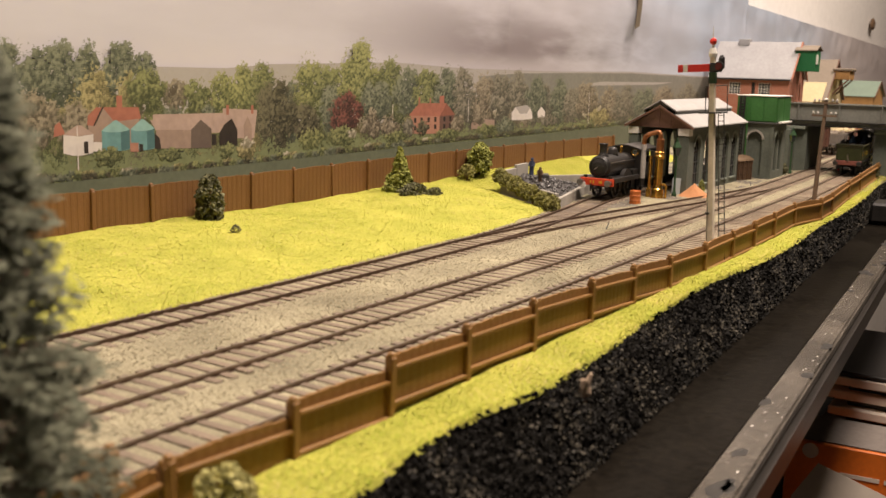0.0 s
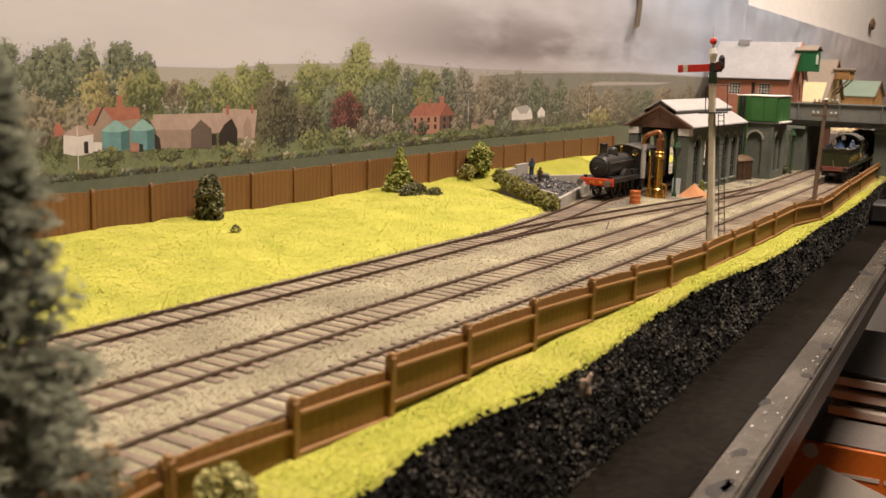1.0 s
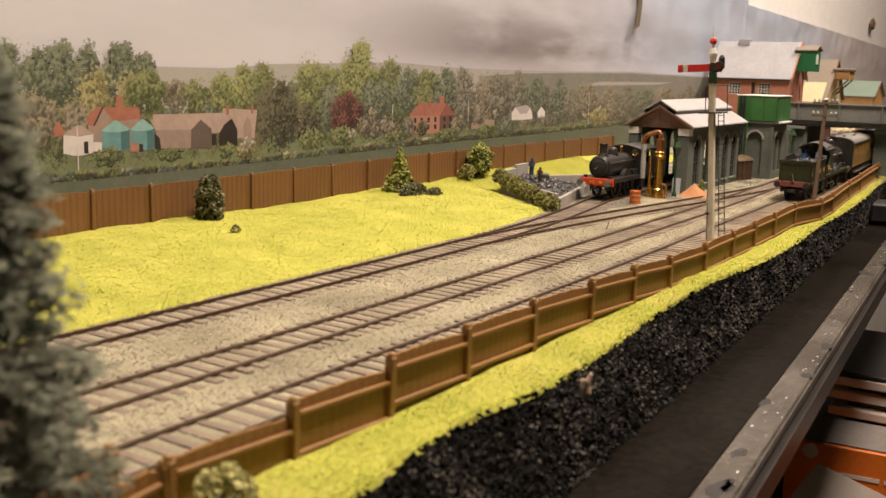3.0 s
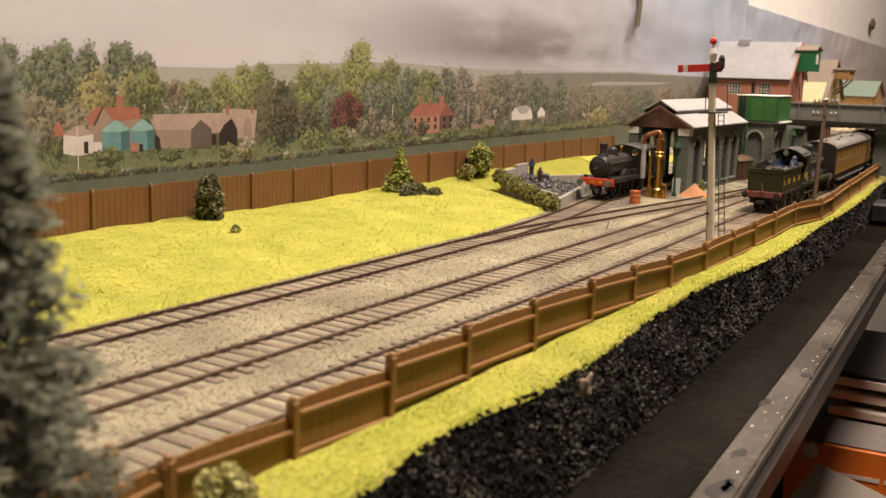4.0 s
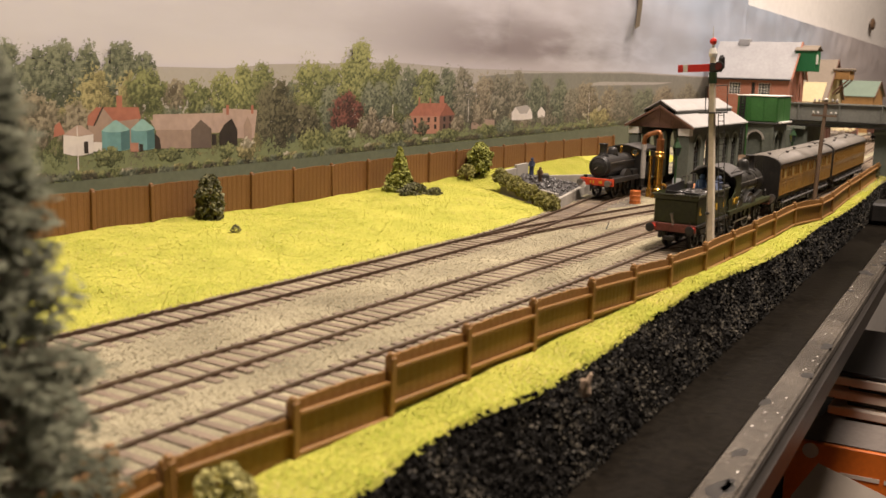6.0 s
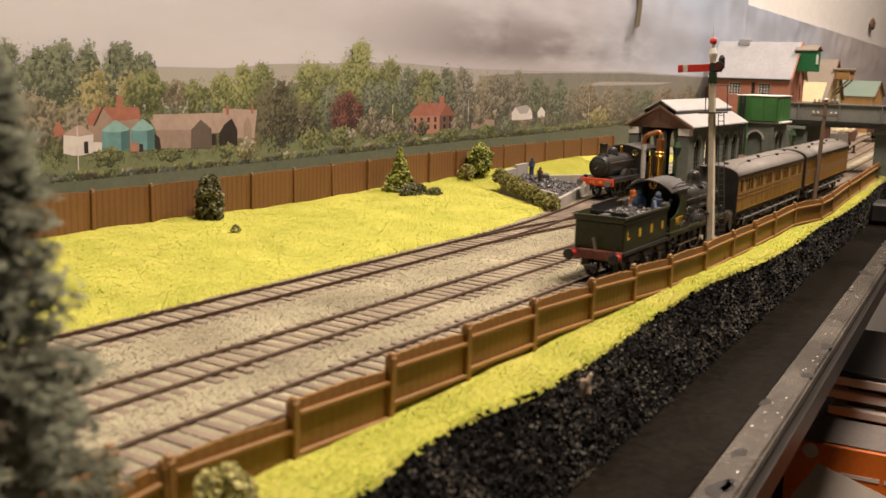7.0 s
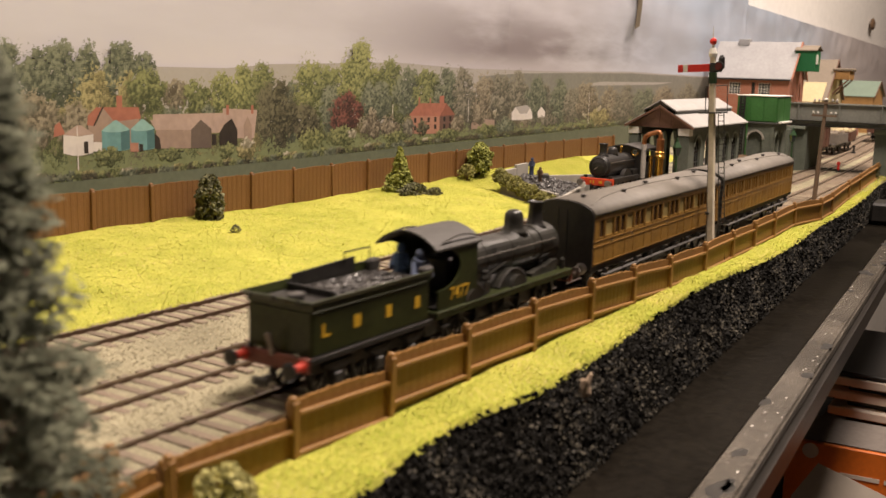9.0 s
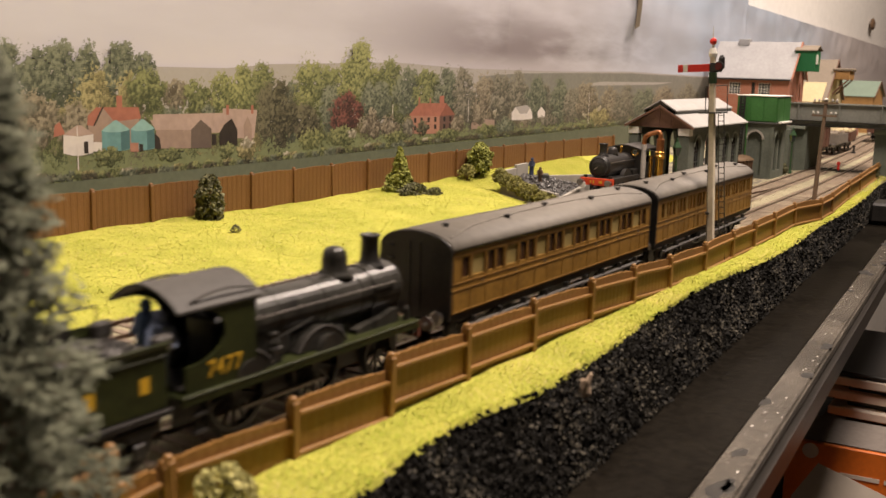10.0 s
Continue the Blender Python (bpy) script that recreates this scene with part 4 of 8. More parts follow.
M_GIRDER = mat("grey_green_girder", (0.155, 0.158, 0.140), 0.6, vary=0.28, fine=400, coarse=30, bump=0.2)
M_LAMPGREEN = mat("lamp_post_green", (0.022, 0.060, 0.022), 0.45, vary=0.2, fine=500, bump=0.1)
M_BRASS = mat("polished_brass", (0.60, 0.37, 0.09), 0.26, 1.0, vary=0.2, fine=300, coarse=80, bump=0.05)
M_COPPER = mat("tarnished_copper", (0.45, 0.20, 0.09), 0.35, 1.0, vary=0.35, fine=300, coarse=120, bump=0.08)
M_GREYPIPE = mat("grey_canvas_hose", (0.36, 0.34, 0.31), 0.75, vary=0.2, fine=400, bump=0.2)
M_ORANGE = mat("rusty_orange_drum", (0.46, 0.13, 0.025), 0.6, vary=0.35, fine=500, coarse=120, bump=0.2)
M_SAND = mat("orange_sand", (0.46, 0.215, 0.095), 0.95, vary=0.25, fine=1500, coarse=90, bump=0.8)
M_RUSTHUT = mat("rusty_brown_van_body", (0.075, 0.042, 0.022), 0.7, vary=0.35, fine=500, coarse=70, bump=0.3)
M_CONCRETE = mat("grey_concrete", (0.30, 0.28, 0.24), 0.85, vary=0.25, fine=700, coarse=60, bump=0.4)
M_RED = mat("signal_red", (0.56, 0.025, 0.018), 0.45, vary=0.15, fine=400, bump=0.05)
M_POLE = mat("dark_timber_pole", (0.11, 0.070, 0.042), 0.75, vary=0.35, fine=700, coarse=60, bump=0.3)
M_TAN = mat("tan_card_roof", (0.20, 0.165, 0.125), 0.75, vary=0.12, fine=300, coarse=30, bump=0.1)
M_CREAM = mat("cream_card", (0.50, 0.42, 0.24), 0.75, vary=0.12, fine=300, coarse=30, bump=0.1)
M_OCHRE = mat("ochre_timber", (0.33, 0.185, 0.065), 0.7, vary=0.22, fine=300, coarse=40, bump=0.15)
M_GREENROOF = mat("grey_green_roof", (0.15, 0.20, 0.155), 0.7, vary=0.15, fine=300, coarse=30, bump=0.1)
M_SKIN = mat("painted_flesh", (0.42, 0.23, 0.14), 0.7, vary=0.15)
M_VANBROWN = mat("brown_wagon_paint", (0.10, 0.042, 0.026), 0.65, vary=0.3, fine=500, coarse=70, bump=0.2)
M_WAGONGREY = mat("grey_wagon_paint", (0.16, 0.14, 0.12), 0.7, vary=0.25, fine=500, coarse=70, bump=0.2)


def brick_mat(name, a, b, mortar):
    m = bpy.data.materials.new(name)
    m.use_nodes = True
    n, l = m.node_tree.nodes, m.node_tree.links
    co = n.new("ShaderNodeTexCoord")
    tilt = n.new("ShaderNodeMapping")
    tilt.inputs["Rotation"].default_value = (radians(90), 0, 0)
    sep = n.new("ShaderNodeSeparateXYZ")
    add = n.new("ShaderNodeMath")
    add.operation = "ADD"
    comb = n.new("ShaderNodeCombineXYZ")
    l.new(co.outputs["Object"], sep.inputs[0])
    l.new(sep.outputs["X"], add.inputs[0])
    l.new(sep.outputs["Y"], add.inputs[1])
    l.new(add.outputs[0], comb.inputs["X"])
    l.new(sep.outputs["Z"], comb.inputs["Y"])
    t = n.new("ShaderNodeTexBrick")
    t.inputs["Scale"].default_value = 1.0
    t.inputs["Brick Width"].default_value, t.inputs["Row Height"].default_value, t.inputs["Mortar Size"].default_value = 0.0030, 0.0011, 0.00016
    t.inputs["Color1"].default_value, t.inputs["Color2"].default_value, t.inputs["Mortar"].default_value = (*a, 1), (*b, 1), (*mortar, 1)
    l.new(comb.outputs[0], t.inputs["Vector"])
    l.new(t.outputs["Color"], n["Principled BSDF"].inputs["Base Color"])
    n["Principled BSDF"].inputs["Roughness"].default_value = 0.8
    n.remove(tilt)
    return m


M_BRICK = brick_mat("red_brick_paper", (0.42, 0.140, 0.075), (0.33, 0.105, 0.060), (0.36, 0.22, 0.16))


def yard():
    bm = bmesh.new()
    grid = []
    for i in range(110):
        x = 0.64 + 0.006 * i
        lo = max(curve_at(LINE_B, x) + 0.0125, curve_at(LINE_X, x) + 0.0125 if x < 0.94 else 0)
        row = []
        for j in range(28):
            y = lo + (0.470 - lo) * j / 27
            edge = 0.0014 * noise.noise(Vector((x * 90, 1, 0))) if j == 0 else 0
            row.append(bm.verts.new((x, y + edge, -0.0018 + (0.0004 * noise.noise(Vector((x * 70, y * 70, 2))) if j else -0.0011))))
        grid.append(row)
    for a, b in zip(grid, grid[1:]):
        for j in range(27):
            bm.faces.new((a[j], b[j], b[j + 1], a[j + 1]))
    tagged(part("yard_ground", bm, M_YARD, smooth=True), "dark cinder ground of the engine yard", "ground", kind="structure")


yard()


# ---- engine shed ----
def arch_hole(c, half, z0, spring):
    return [(c - half, z0), (c + half, z0)] + [(c + half * math.cos(math.radians(a)), spring + half * math.sin(math.radians(a))) for a in range(0, 181, 18)]


def arch_rim(bm, c, half, spring, t, place, d):
    outer = [(c + (half + t) * math.cos(math.radians(a)), spring + (half + t) * math.sin(math.radians(a))) for a in range(0, 181, 15)]
    inner = [(c + half * math.cos(math.radians(a)), spring + half * math.sin(math.radians(a))) for a in range(180, -1, -15)]
    pts = list(zip(outer, inner[::-1]))
    for (o0, i0), (o1, i1) in zip(pts, pts[1:]):
        prism(bm, [o0, o1, i1, i0], d, place)
    return bm


def engine_shed():
    root = tagged(empty("engine_shed"), "grey-green arcaded engine shed with pale roof and brown gable", "engine shed")
    x0, x1, y0, y1, eave = 0.842, 0.985, 0.2905, 0.3435, 0.0540
    bays = [x0 + 0.021 + 0.0265 * k for k in range(5)]
    for y, d in ((y0, 0.0025), (y1 - 0.0025, 0.0025)):
        bm = bmesh.new()
        holed_plate(bm, rect(x0, x1, -0.003, eave), [arch_hole(c, 0.0085, 0.004, 0.038) for c in bays], d, lambda u, v, w: (u, y + w, v))
        wall = part("side_wall", bm, M_SHEDWALL, root)
        for c in bays:
            bm = bmesh.new()
            out = -1 if y == y0 else 1
            yy = y if y == y0 else y + d
            arch_rim(bm, c, 0.0085, 0.038, 0.0018, lambda u, v, w: (u, yy + out * w, v), 0.0007)
            part("arch_rim", fixed(bm), M_SHEDRIM, wall)
            bm = bmesh.new()
            box(bm, c - 0.0095, c + 0.0095, yy - 0.0010, yy + 0.0010, 0.0030, 0.0044)
            part("sill", bm, M_SHEDRIM, wall)
            if y == y0:
                bm = bmesh.new()
                for u in (-0.0028, 0.0028):
                    box(bm, c + u - 0.0004, c + u + 0.0004, y + 0.0016, y + 0.0022, 0.004, 0.0455)
                for z in (0.014, 0.024, 0.034):
                    box(bm, c - 0.0085, c + 0.0085, y + 0.0016, y + 0.0022, z, z + 0.0007)
                part("window_bars", bm, M_DARKGREY, wall)
                # opaque dark pane added in place of the shed's unlit interior
                if c is not bays[1]:
                    bm = bmesh.new()
                    prism(bm, arch_hole(c, 0.0085, 0.004, 0.038), 0.0003, lambda u, v, w: (u, y + 0.0022 + w, v))
                    part("window_pane", fixed(bm), M_GLASS, wall)
    for a, b in ((y0 - 0.0008, y0 + 0.0090), (y1 - 0.0078, y1 + 0.0008)):
        bm = bmesh.new()
        box(bm, x0 - 0.0035, x0 + 0.0045, a, b, -0.003, 0.0475, 0.0004)
        pier = part("pier", bm, M_SHEDWALL, root)
        part("cap", box(bmesh.new(), x0 - 0.0042, x0 + 0.0040, a - 0.0003, b + 0.0003, 0.0477, 0.0537, 0.0003), M_WHITE, pier, "white painted pier cap")
    ymid, ridge = 0.3165, 0.0722
    bm = bmesh.new()
    n = 12
    for i in range(n):
        a, b = i / n, (i + 1) / n
        ya, yb = y0 - 0.004 + a * (y1 - y0 + 0.008), y0 - 0.004 + b * (y1 - y0 + 0.008)
        zf = lambda y: 0.0538 + (ridge - 0.0545) * (1 - abs(y - ymid) / (ymid - y0 + 0.004))
        box_pts = [(ya, 0.0538), (yb - 0.0001, 0.0538), (yb - 0.0001, max(0.0540, zf(yb))), (ya, max(0.0540, zf(ya)))]
        prism(bm, box_pts, 0.0016, lambda y, z, w: (x0 - 0.0030 + w + (0.0002 if i % 2 else 0), y, z))
    part("gable", fixed(bm), M_BOARDING, root, "brown weatherboarded gable")
    for s in (-1, 1):
        for k, (a, b, lift) in enumerate(((0.0, 0.50, 0.0036), (0.46, 1.06, 0.0))):
            bm = bmesh.new()
            half = ymid - y0 + 0.0035
            pt = lambda t, w: (ymid + s * half * t, ridge + 0.0006 - (ridge - 0.0552) * t + lift + w)
            prism(bm, [pt(a, 0), pt(b, 0), pt(b, 0.0010), pt(a, 0.0010)], x1 - x0 + 0.012, lambda y, z, w: (x0 - 0.006 + w, y, z))
            part("roof_panel", fixed(bm), M_WHITEROOF, root, "pale weathered roof sheet")
        bm = bmesh.new()
        t = 0.47
        half = ymid - y0 + 0.0035
        box(bm, x0 - 0.004, x1 + 0.004, ymid + s * half * t - 0.0008, ymid + s * half * t + 0.0008, ridge - (ridge - 0.0552) * t - 0.0005, ridge - (ridge - 0.0552) * t + 0.0038)
        part("louvre", bm, M_DARKGREY, root)
        bm = bmesh.new()
        pt = lambda t, w: (ymid + s * half * t, ridge + 0.0000 - (ridge - 0.0552) * t + w)
        prism(bm, [pt(0, -0.0012), pt(1.05, -0.0012), pt(1.05, 0.0008), pt(0, 0.0008)], 0.0012, lambda y, z, w: (x0 - 0.0068 + w, y, z))
        part("bargeboard", fixed(bm), M_BOARDING, root)
    bm = bmesh.new()
    holed_plate(bm, [(y0, -0.003), (y1, -0.003), (y1, eave), (ymid, ridge - 0.001), (y0, eave)], [arch_hole(0.307, 0.006, 0.012, 0.034), arch_hole(0.328, 0.006, 0.012, 0.034)], 0.002, lambda u, v, w: (x1 - 0.002 + w, u, v))
    part("rear_wall", bm, M_SHEDWALL, root)
    board = part("notice_board", box(bmesh.new(), 0, 0.0008, -0.0036, 0.0036, 0, 0.0150, 0.0002), mat("pale_blue_notice", (0.42, 0.46, 0.47), 0.6, vary=0.1))
    board.matrix_basis = pose(0.8345, 0.2975, -0.0028, 0, 6, 0)
    tagged(board, "pale blue-grey board leaning on the shed pier", "notice board")
    return root


engine_shed()


def ladder(bm, a, b, half, rungs, side, r=0.0003):
    a, b, side = Vector(a), Vector(b), Vector(side).normalized() * half
    for s in (-1, 1):
        cyl(bm, a + side * s, b + side * s, r, n=6)
    for i in range(rungs):
        c = a.lerp(b, (i + 0.5) / rungs)
        cyl(bm, c - side, c + side, r * 0.8, n=5)
    return bm


def water_tower():
    root = tagged(empty("water_tower"), "grey-green water tower with bright green iron tank", "water tower")
    x0, x1, y0, y1 = 1.030, 1.078, 0.2705, 0.3080
    bm = bmesh.new()
    holed_plate(bm, rect(y0, y1, -0.003, 0.0525), [arch_hole(0.2885, 0.0072, 0.0005, 0.0375)], 0.002, lambda u, v, w: (x0 + w, u, v))
    front = part("front_wall", bm, M_SHEDWALL, root)
    bm = bmesh.new()
    arch_rim(bm, 0.2885, 0.0072, 0.0375, 0.0020, lambda u, v, w: (x0 - w, u, v), 0.0008)
    part("arch_rim", fixed(bm), M_CONCRETE, front)
    bm = bmesh.new()
    holed_plate(bm, rect(x0 + 0.0022, x1, -0.003, 0.0525), [arch_hole(c, 0.0050, 0.006, 0.0395) for c in (1.0425, 1.0585)], 0.002, lambda u, v, w: (u, y0 + w, v))
    side = part("side_wall", bm, M_SHEDWALL, root)
    for c in (1.0425, 1.0585):
        bm = bmesh.new()
        arch_rim(bm, c, 0.0050, 0.0395, 0.0015, lambda u, v, w: (u, y0 - w, v), 0.0007)
        part("arch_rim", fixed(bm), M_SHEDRIM, side)
    part("core", box(bmesh.new(), x0 + 0.0030, x1 - 0.001, y0 + 0.0030, y1 - 0.0005, -0.003, 0.0522), M_SHEDWALL, root)
    for a in (y0, y1 - 0.003):
        part("pilaster", box(bmesh.new(), x0 - 0.0009, x0 + 0.0005, a, a + 0.003, -0.003, 0.0520), M_SHEDWALL, root)
    part("cornice", box(bmesh.new(), x0 - 0.0022, x1 + 0.0015, y0 - 0.0022, y1 + 0.0012, 0.0525, 0.0545, 0.0004), M_DARKGREY, root)
    tank = part("tank", box(bmesh.new(), x0 - 0.0015, x1 + 0.001, y0 - 0.0018, y1 + 0.0002, 0.0546, 0.0798, 0.0004), M_TANK, root)
    for i, (ya, yb) in enumerate(((y0 - 0.0012, y0 + 0.0105), (y0 + 0.0115, y0 + 0.0235), (y0 + 0.0245, y1 - 0.0004))):
        part("tank_plate", box(bmesh.new(), x0 - 0.0021, x0 - 0.0014, ya, yb, 0.0555, 0.0785, 0.0002), M_TANK, tank)
    for xa, xb in ((x0 - 0.0005, x0 + 0.022), (x0 + 0.0235, x1)):
        part("tank_plate", box(bmesh.new(), xa, xb, y0 - 0.0024, y0 - 0.0017, 0.0555, 0.0785, 0.0002), M_TANK, tank)
    part("rim", box(bmesh.new(), x0 - 0.0026, x1 + 0.0018, y0 - 0.0030, y1 + 0.0012, 0.0798, 0.0808, 0.0002), M_WHITE, root, "dirty white tank rim")
    bm = bmesh.new()
    ladder(bm, (x0 - 0.0038, 0.3025, 0.012), (x0 - 0.0032, 0.3025, 0.0800), 0.0022, 22, (0, 1, 0), 0.0008)
    part("ladder", bm, M_BLACK, root)
    bm = bmesh.new()
    cyl(bm, (x0 - 0.0026, 0.2968, 0.020), (x0 - 0.0026, 0.2968, 0.0745), 0.0007, n=8)
    part("pipe", bm, M_TANK, root)
    part("ledge", box(bmesh.new(), 1.036, 1.074, y0 - 0.0060, y0 - 0.0022, 0.0535, 0.0552, 0.0003), M_WHITE, root)
    return root


water_tower()


def pane_window(parent, x, y, z, w, h, nx, ny):
    """A white framed window in a wall that faces the line's end."""
    win = part("window", box(bmesh.new(), x + 0.0006, x + 0.0012, y - w / 2, y + w / 2, z - h / 2, z + h / 2), M_GLASS, parent)
    bm = bmesh.new()
    for i in range(nx + 1):
        yy = y - w / 2 + w * i / nx
        t = 0.0006 if i in (0, nx) else 0.00035
        box(bm, x - 0.0004, x + 0.0007, yy - t, yy + t, z - h / 2, z + h / 2)
    for j in range(ny + 1):
        zz = z - h / 2 + h * j / ny
        t = 0.0006 if j in (0, ny) else 0.00035
        box(bm, x - 0.0003, x + 0.0006, y - w / 2, y + w / 2, zz - t, zz + t)
    part("window_frame", bm, M_WHITE, win)
    part("lintel", box(bmesh.new(), x - 0.0006, x + 0.001, y - w / 2 - 0.001, y + w / 2 + 0.001, z + h / 2 + 0.0004, z + h / 2 + 0.0028), M_BRICK, win)


def goods_shed():
    root = tagged(empty("goods_shed"), "red brick goods shed with pale slate roof and green hoist", "goods shed")
    x0, x1, y0, y1, eave, ridge = 1.470, 1.552, 0.3705, 0.4845, 0.0978, 0.1468
    xm = (x0 + x1) / 2
    wins = [(0.4465, 0.0165, 0.0165), (0.4045, 0.0165, 0.0165)]
    door = rect(0.4175, 0.4225, 0.074, 0.0905)
    bm = bmesh.new()
    holed_plate(bm, rect(y0, y1, -0.003, eave), [rect(y - w / 2, y + w / 2, 0.0815 - h / 2, 0.0815 + h / 2) for y, w, h in wins] + [door], 0.003, lambda u, v, w: (x0 + w, u, v))
    wall = part("front_wall", bm, M_BRICK, root)
    for y, w, h in wins:
        pane_window(wall, x0 + 0.0012, y, 0.0815, w, h, 4, 4)
    part("door", box(bmesh.new(), x0 + 0.0012, x0 + 0.002, 0.4175, 0.4225, 0.074, 0.0905), M_BLACK, root)
    bm = bmesh.new()
    slits = [rect(x, x + 0.006, 0.066, 0.090) for x in (1.482, 1.505, 1.529)]
    holed_plate(bm, [(x0 + 0.003, -0.003), (x1, -0.003), (x1, eave), (xm, ridge - 0.001), (x0 + 0.003, eave)], slits, 0.003, lambda u, v, w: (u, y0 + w, v))
    gable = part("gable_wall", bm, M_BRICK, root)
    for x in (1.482, 1.505, 1.529):
        part("slit_window", box(bmesh.new(), x, x + 0.006, y0 + 0.0018, y0 + 0.0024, 0.066, 0.090), M_GLASS, gable)
    bm = bmesh.new()
    prism(bm, [(x0 + 0.003, -0.003), (x1, -0.003), (x1, eave), (xm, ridge - 0.001), (x0 + 0.003, eave)], 0.003, lambda u, v, w: (u, y1 - 0.003 + w, v))
    part("rear_gable_wall", fixed(bm), M_BRICK, root)
    part("back_wall", box(bmesh.new(), x1 - 0.003, x1 - 0.0002, y0 + 0.0031, y1 - 0.0031, -0.003, eave), M_BRICK, root)
    for s in (-1, 1):
        bm = bmesh.new()
        e = xm + s * (xm - x0 + 0.004)
        ze = eave - 0.0028
        prism(bm, [(xm, ridge), (e, ze), (e, ze + 0.0014), (xm, ridge + 0.0016)], y1 - y0 + 0.004, lambda u, v, w: (u, y0 - 0.003 + w, v))
        part("roof_slope", fixed(bm), M_SLATE, root, "pale grey slate roof slope")
        bm = bmesh.new()
        prism(bm, [(xm, ridge - 0.0010), (e, ze - 0.0016), (e, ze + 0.0020), (xm, ridge + 0.0024)], 0.0018, lambda u, v, w: (u, y0 - 0.0050 + w, v))
        part("bargeboard", fixed(bm), M_BRICK, root)
    part("gutter", box(bmesh.new(), x0 - 0.0062, x0 - 0.0040, y0 - 0.002, y1, eave - 0.0042, eave - 0.0024), M_BLACK, root)
    hoist = part("hoist_cabin", box(bmesh.new(), 1.4975, 1.5255, 0.3440, 0.3725, 0.1075, 0.1365, 0.0004), mat("bright_green_boards", (0.012, 0.125, 0.040), 0.55, vary=0.2, coarse=50), root, "green boarded hoist cabin")
    bm = bmesh.new()
    for k in range(9):
        box(bm, 1.4968, 1.4976, 0.3446 + k * 0.0031, 0.3474 + k * 0.0031, 0.1078, 0.1362)
    part("boards", bm, hoist.data.materials[0], hoist)
    for s in (-1, 1):
        bm = bmesh.new()
        c = 1.5115
        prism(bm, [(c, 0.1425), (c + s * 0.0175, 0.1360), (c + s * 0.0175, 0.1372), (c, 0.1440)], 0.031, lambda u, v, w: (u, 0.3420 + w, v))
        part("hoist_roof", fixed(bm), M_TAN, hoist)
    part("sign_plate", box(bmesh.new(), 1.500, 1.509, 0.3430, 0.3439, 0.118, 0.131), M_WHITE, hoist)
    chim = part("ridge_vent", box(bmesh.new(), xm - 0.006, xm + 0.006, 0.440, 0.456, ridge - 0.004, ridge + 0.005, 0.0006), M_SLATE, root)
    return root


goods_shed()


def road_bridge():
    root = tagged(empty("road_bridge"), "dark grey-green plate girder road bridge on stone abutments", "bridge")
    part("girder", box(bmesh.new(), 1.150, 1.154, 0.120, 0.2895, 0.0490, 0.0712), M_GIRDER, root)
    bm = bmesh.new()
    box(bm, 1.1475, 1.1565, 0.120, 0.2895, 0.0712, 0.0724)
    part("top_flange", bm, M_GIRDER, root)
    part("bottom_flange", box(bmesh.new(), 1.1475, 1.1565, 0.120, 0.2895, 0.0478, 0.0490), M_BLACK, root)
    part("ledge", box(bmesh.new(), 1.1470, 1.1500, 0.120, 0.2895, 0.0525, 0.0540), M_BLACK, root)
    for y in (0.150, 0.192, 0.2345, 0.277):
        part("stiffener", box(bmesh.new(), 1.1478, 1.1500, y - 0.0006, y + 0.0006, 0.0540, 0.0712), M_GIRDER, root)
    part("deck", box(bmesh.new(), 1.1570, 1.228, 0.120, 0.2895, 0.0500, 0.0560), M_GIRDER, root)
    part("far_girder", box(bmesh.new(), 1.2285, 1.2325, 0.120, 0.2895, 0.0490, 0.0712), M_GIRDER, root)
    a = part("abutment", box(bmesh.new(), 1.152, 1.230, 0.2665, 0.2860, -0.003, 0.0476), M_SHEDWALL, root)
    part("capstone", box(bmesh.new(), 1.146, 1.1515, 0.2680, 0.2900, 0.0440, 0.0472, 0.0004), M_SHEDRIM, a)
    part("wing_wall", box(bmesh.new(), 1.128, 1.1515, 0.2790, 0.2895, -0.003, 0.0438), M_SHEDWALL, a)
    b = part("pier", box(bmesh.new(), 1.160, 1.225, 0.1600, 0.1985, -0.003, 0.0476), M_SHEDWALL, root)
    part("capstone", box(bmesh.new(), 1.1565, 1.1598, 0.1600, 0.1995, 0.0425, 0.0470, 0.0004), M_SHEDRIM, b)
    return root


road_bridge()


def gabled_block(name, label, x0, x1, y0, y1, eave, ridge, wall_m, roof_m, z0=-0.003):
    root = tagged(empty(name), label, "building")
    xm = (x0 + x1) / 2
    bm = bmesh.new()
    prism(bm, [(x0, z0), (x1, z0), (x1, eave), (xm, ridge - 0.001), (x0, eave)], y1 - y0, lambda u, v, w: (u, y0 + w, v))
    part("wall", fixed(bm), wall_m, root)
    for s in (-1, 1):
        bm = bmesh.new()
        e = xm + s * (xm - x0 + 0.003)
        prism(bm, [(xm, ridge), (e, eave - 0.002), (e, eave - 0.0006), (xm, ridge + 0.0014)], y1 - y0 + 0.005, lambda u, v, w: (u, y0 - 0.0025 + w, v))
        part("roof_slope", fixed(bm), roof_m, root)
    bm = bmesh.new()
    for s in (-1, 1):
        e = xm + s * (xm - x0 + 0.003)
        prism(bm, [(xm, ridge - 0.001), (e, eave - 0.0035), (e, eave + 0.0002), (xm, ridge + 0.0022)], 0.0012, lambda u, v, w: (u, y0 - 0.0040 + w, v))
    part("bargeboards", fixed(bm), M_BOARDING, root)
    return root


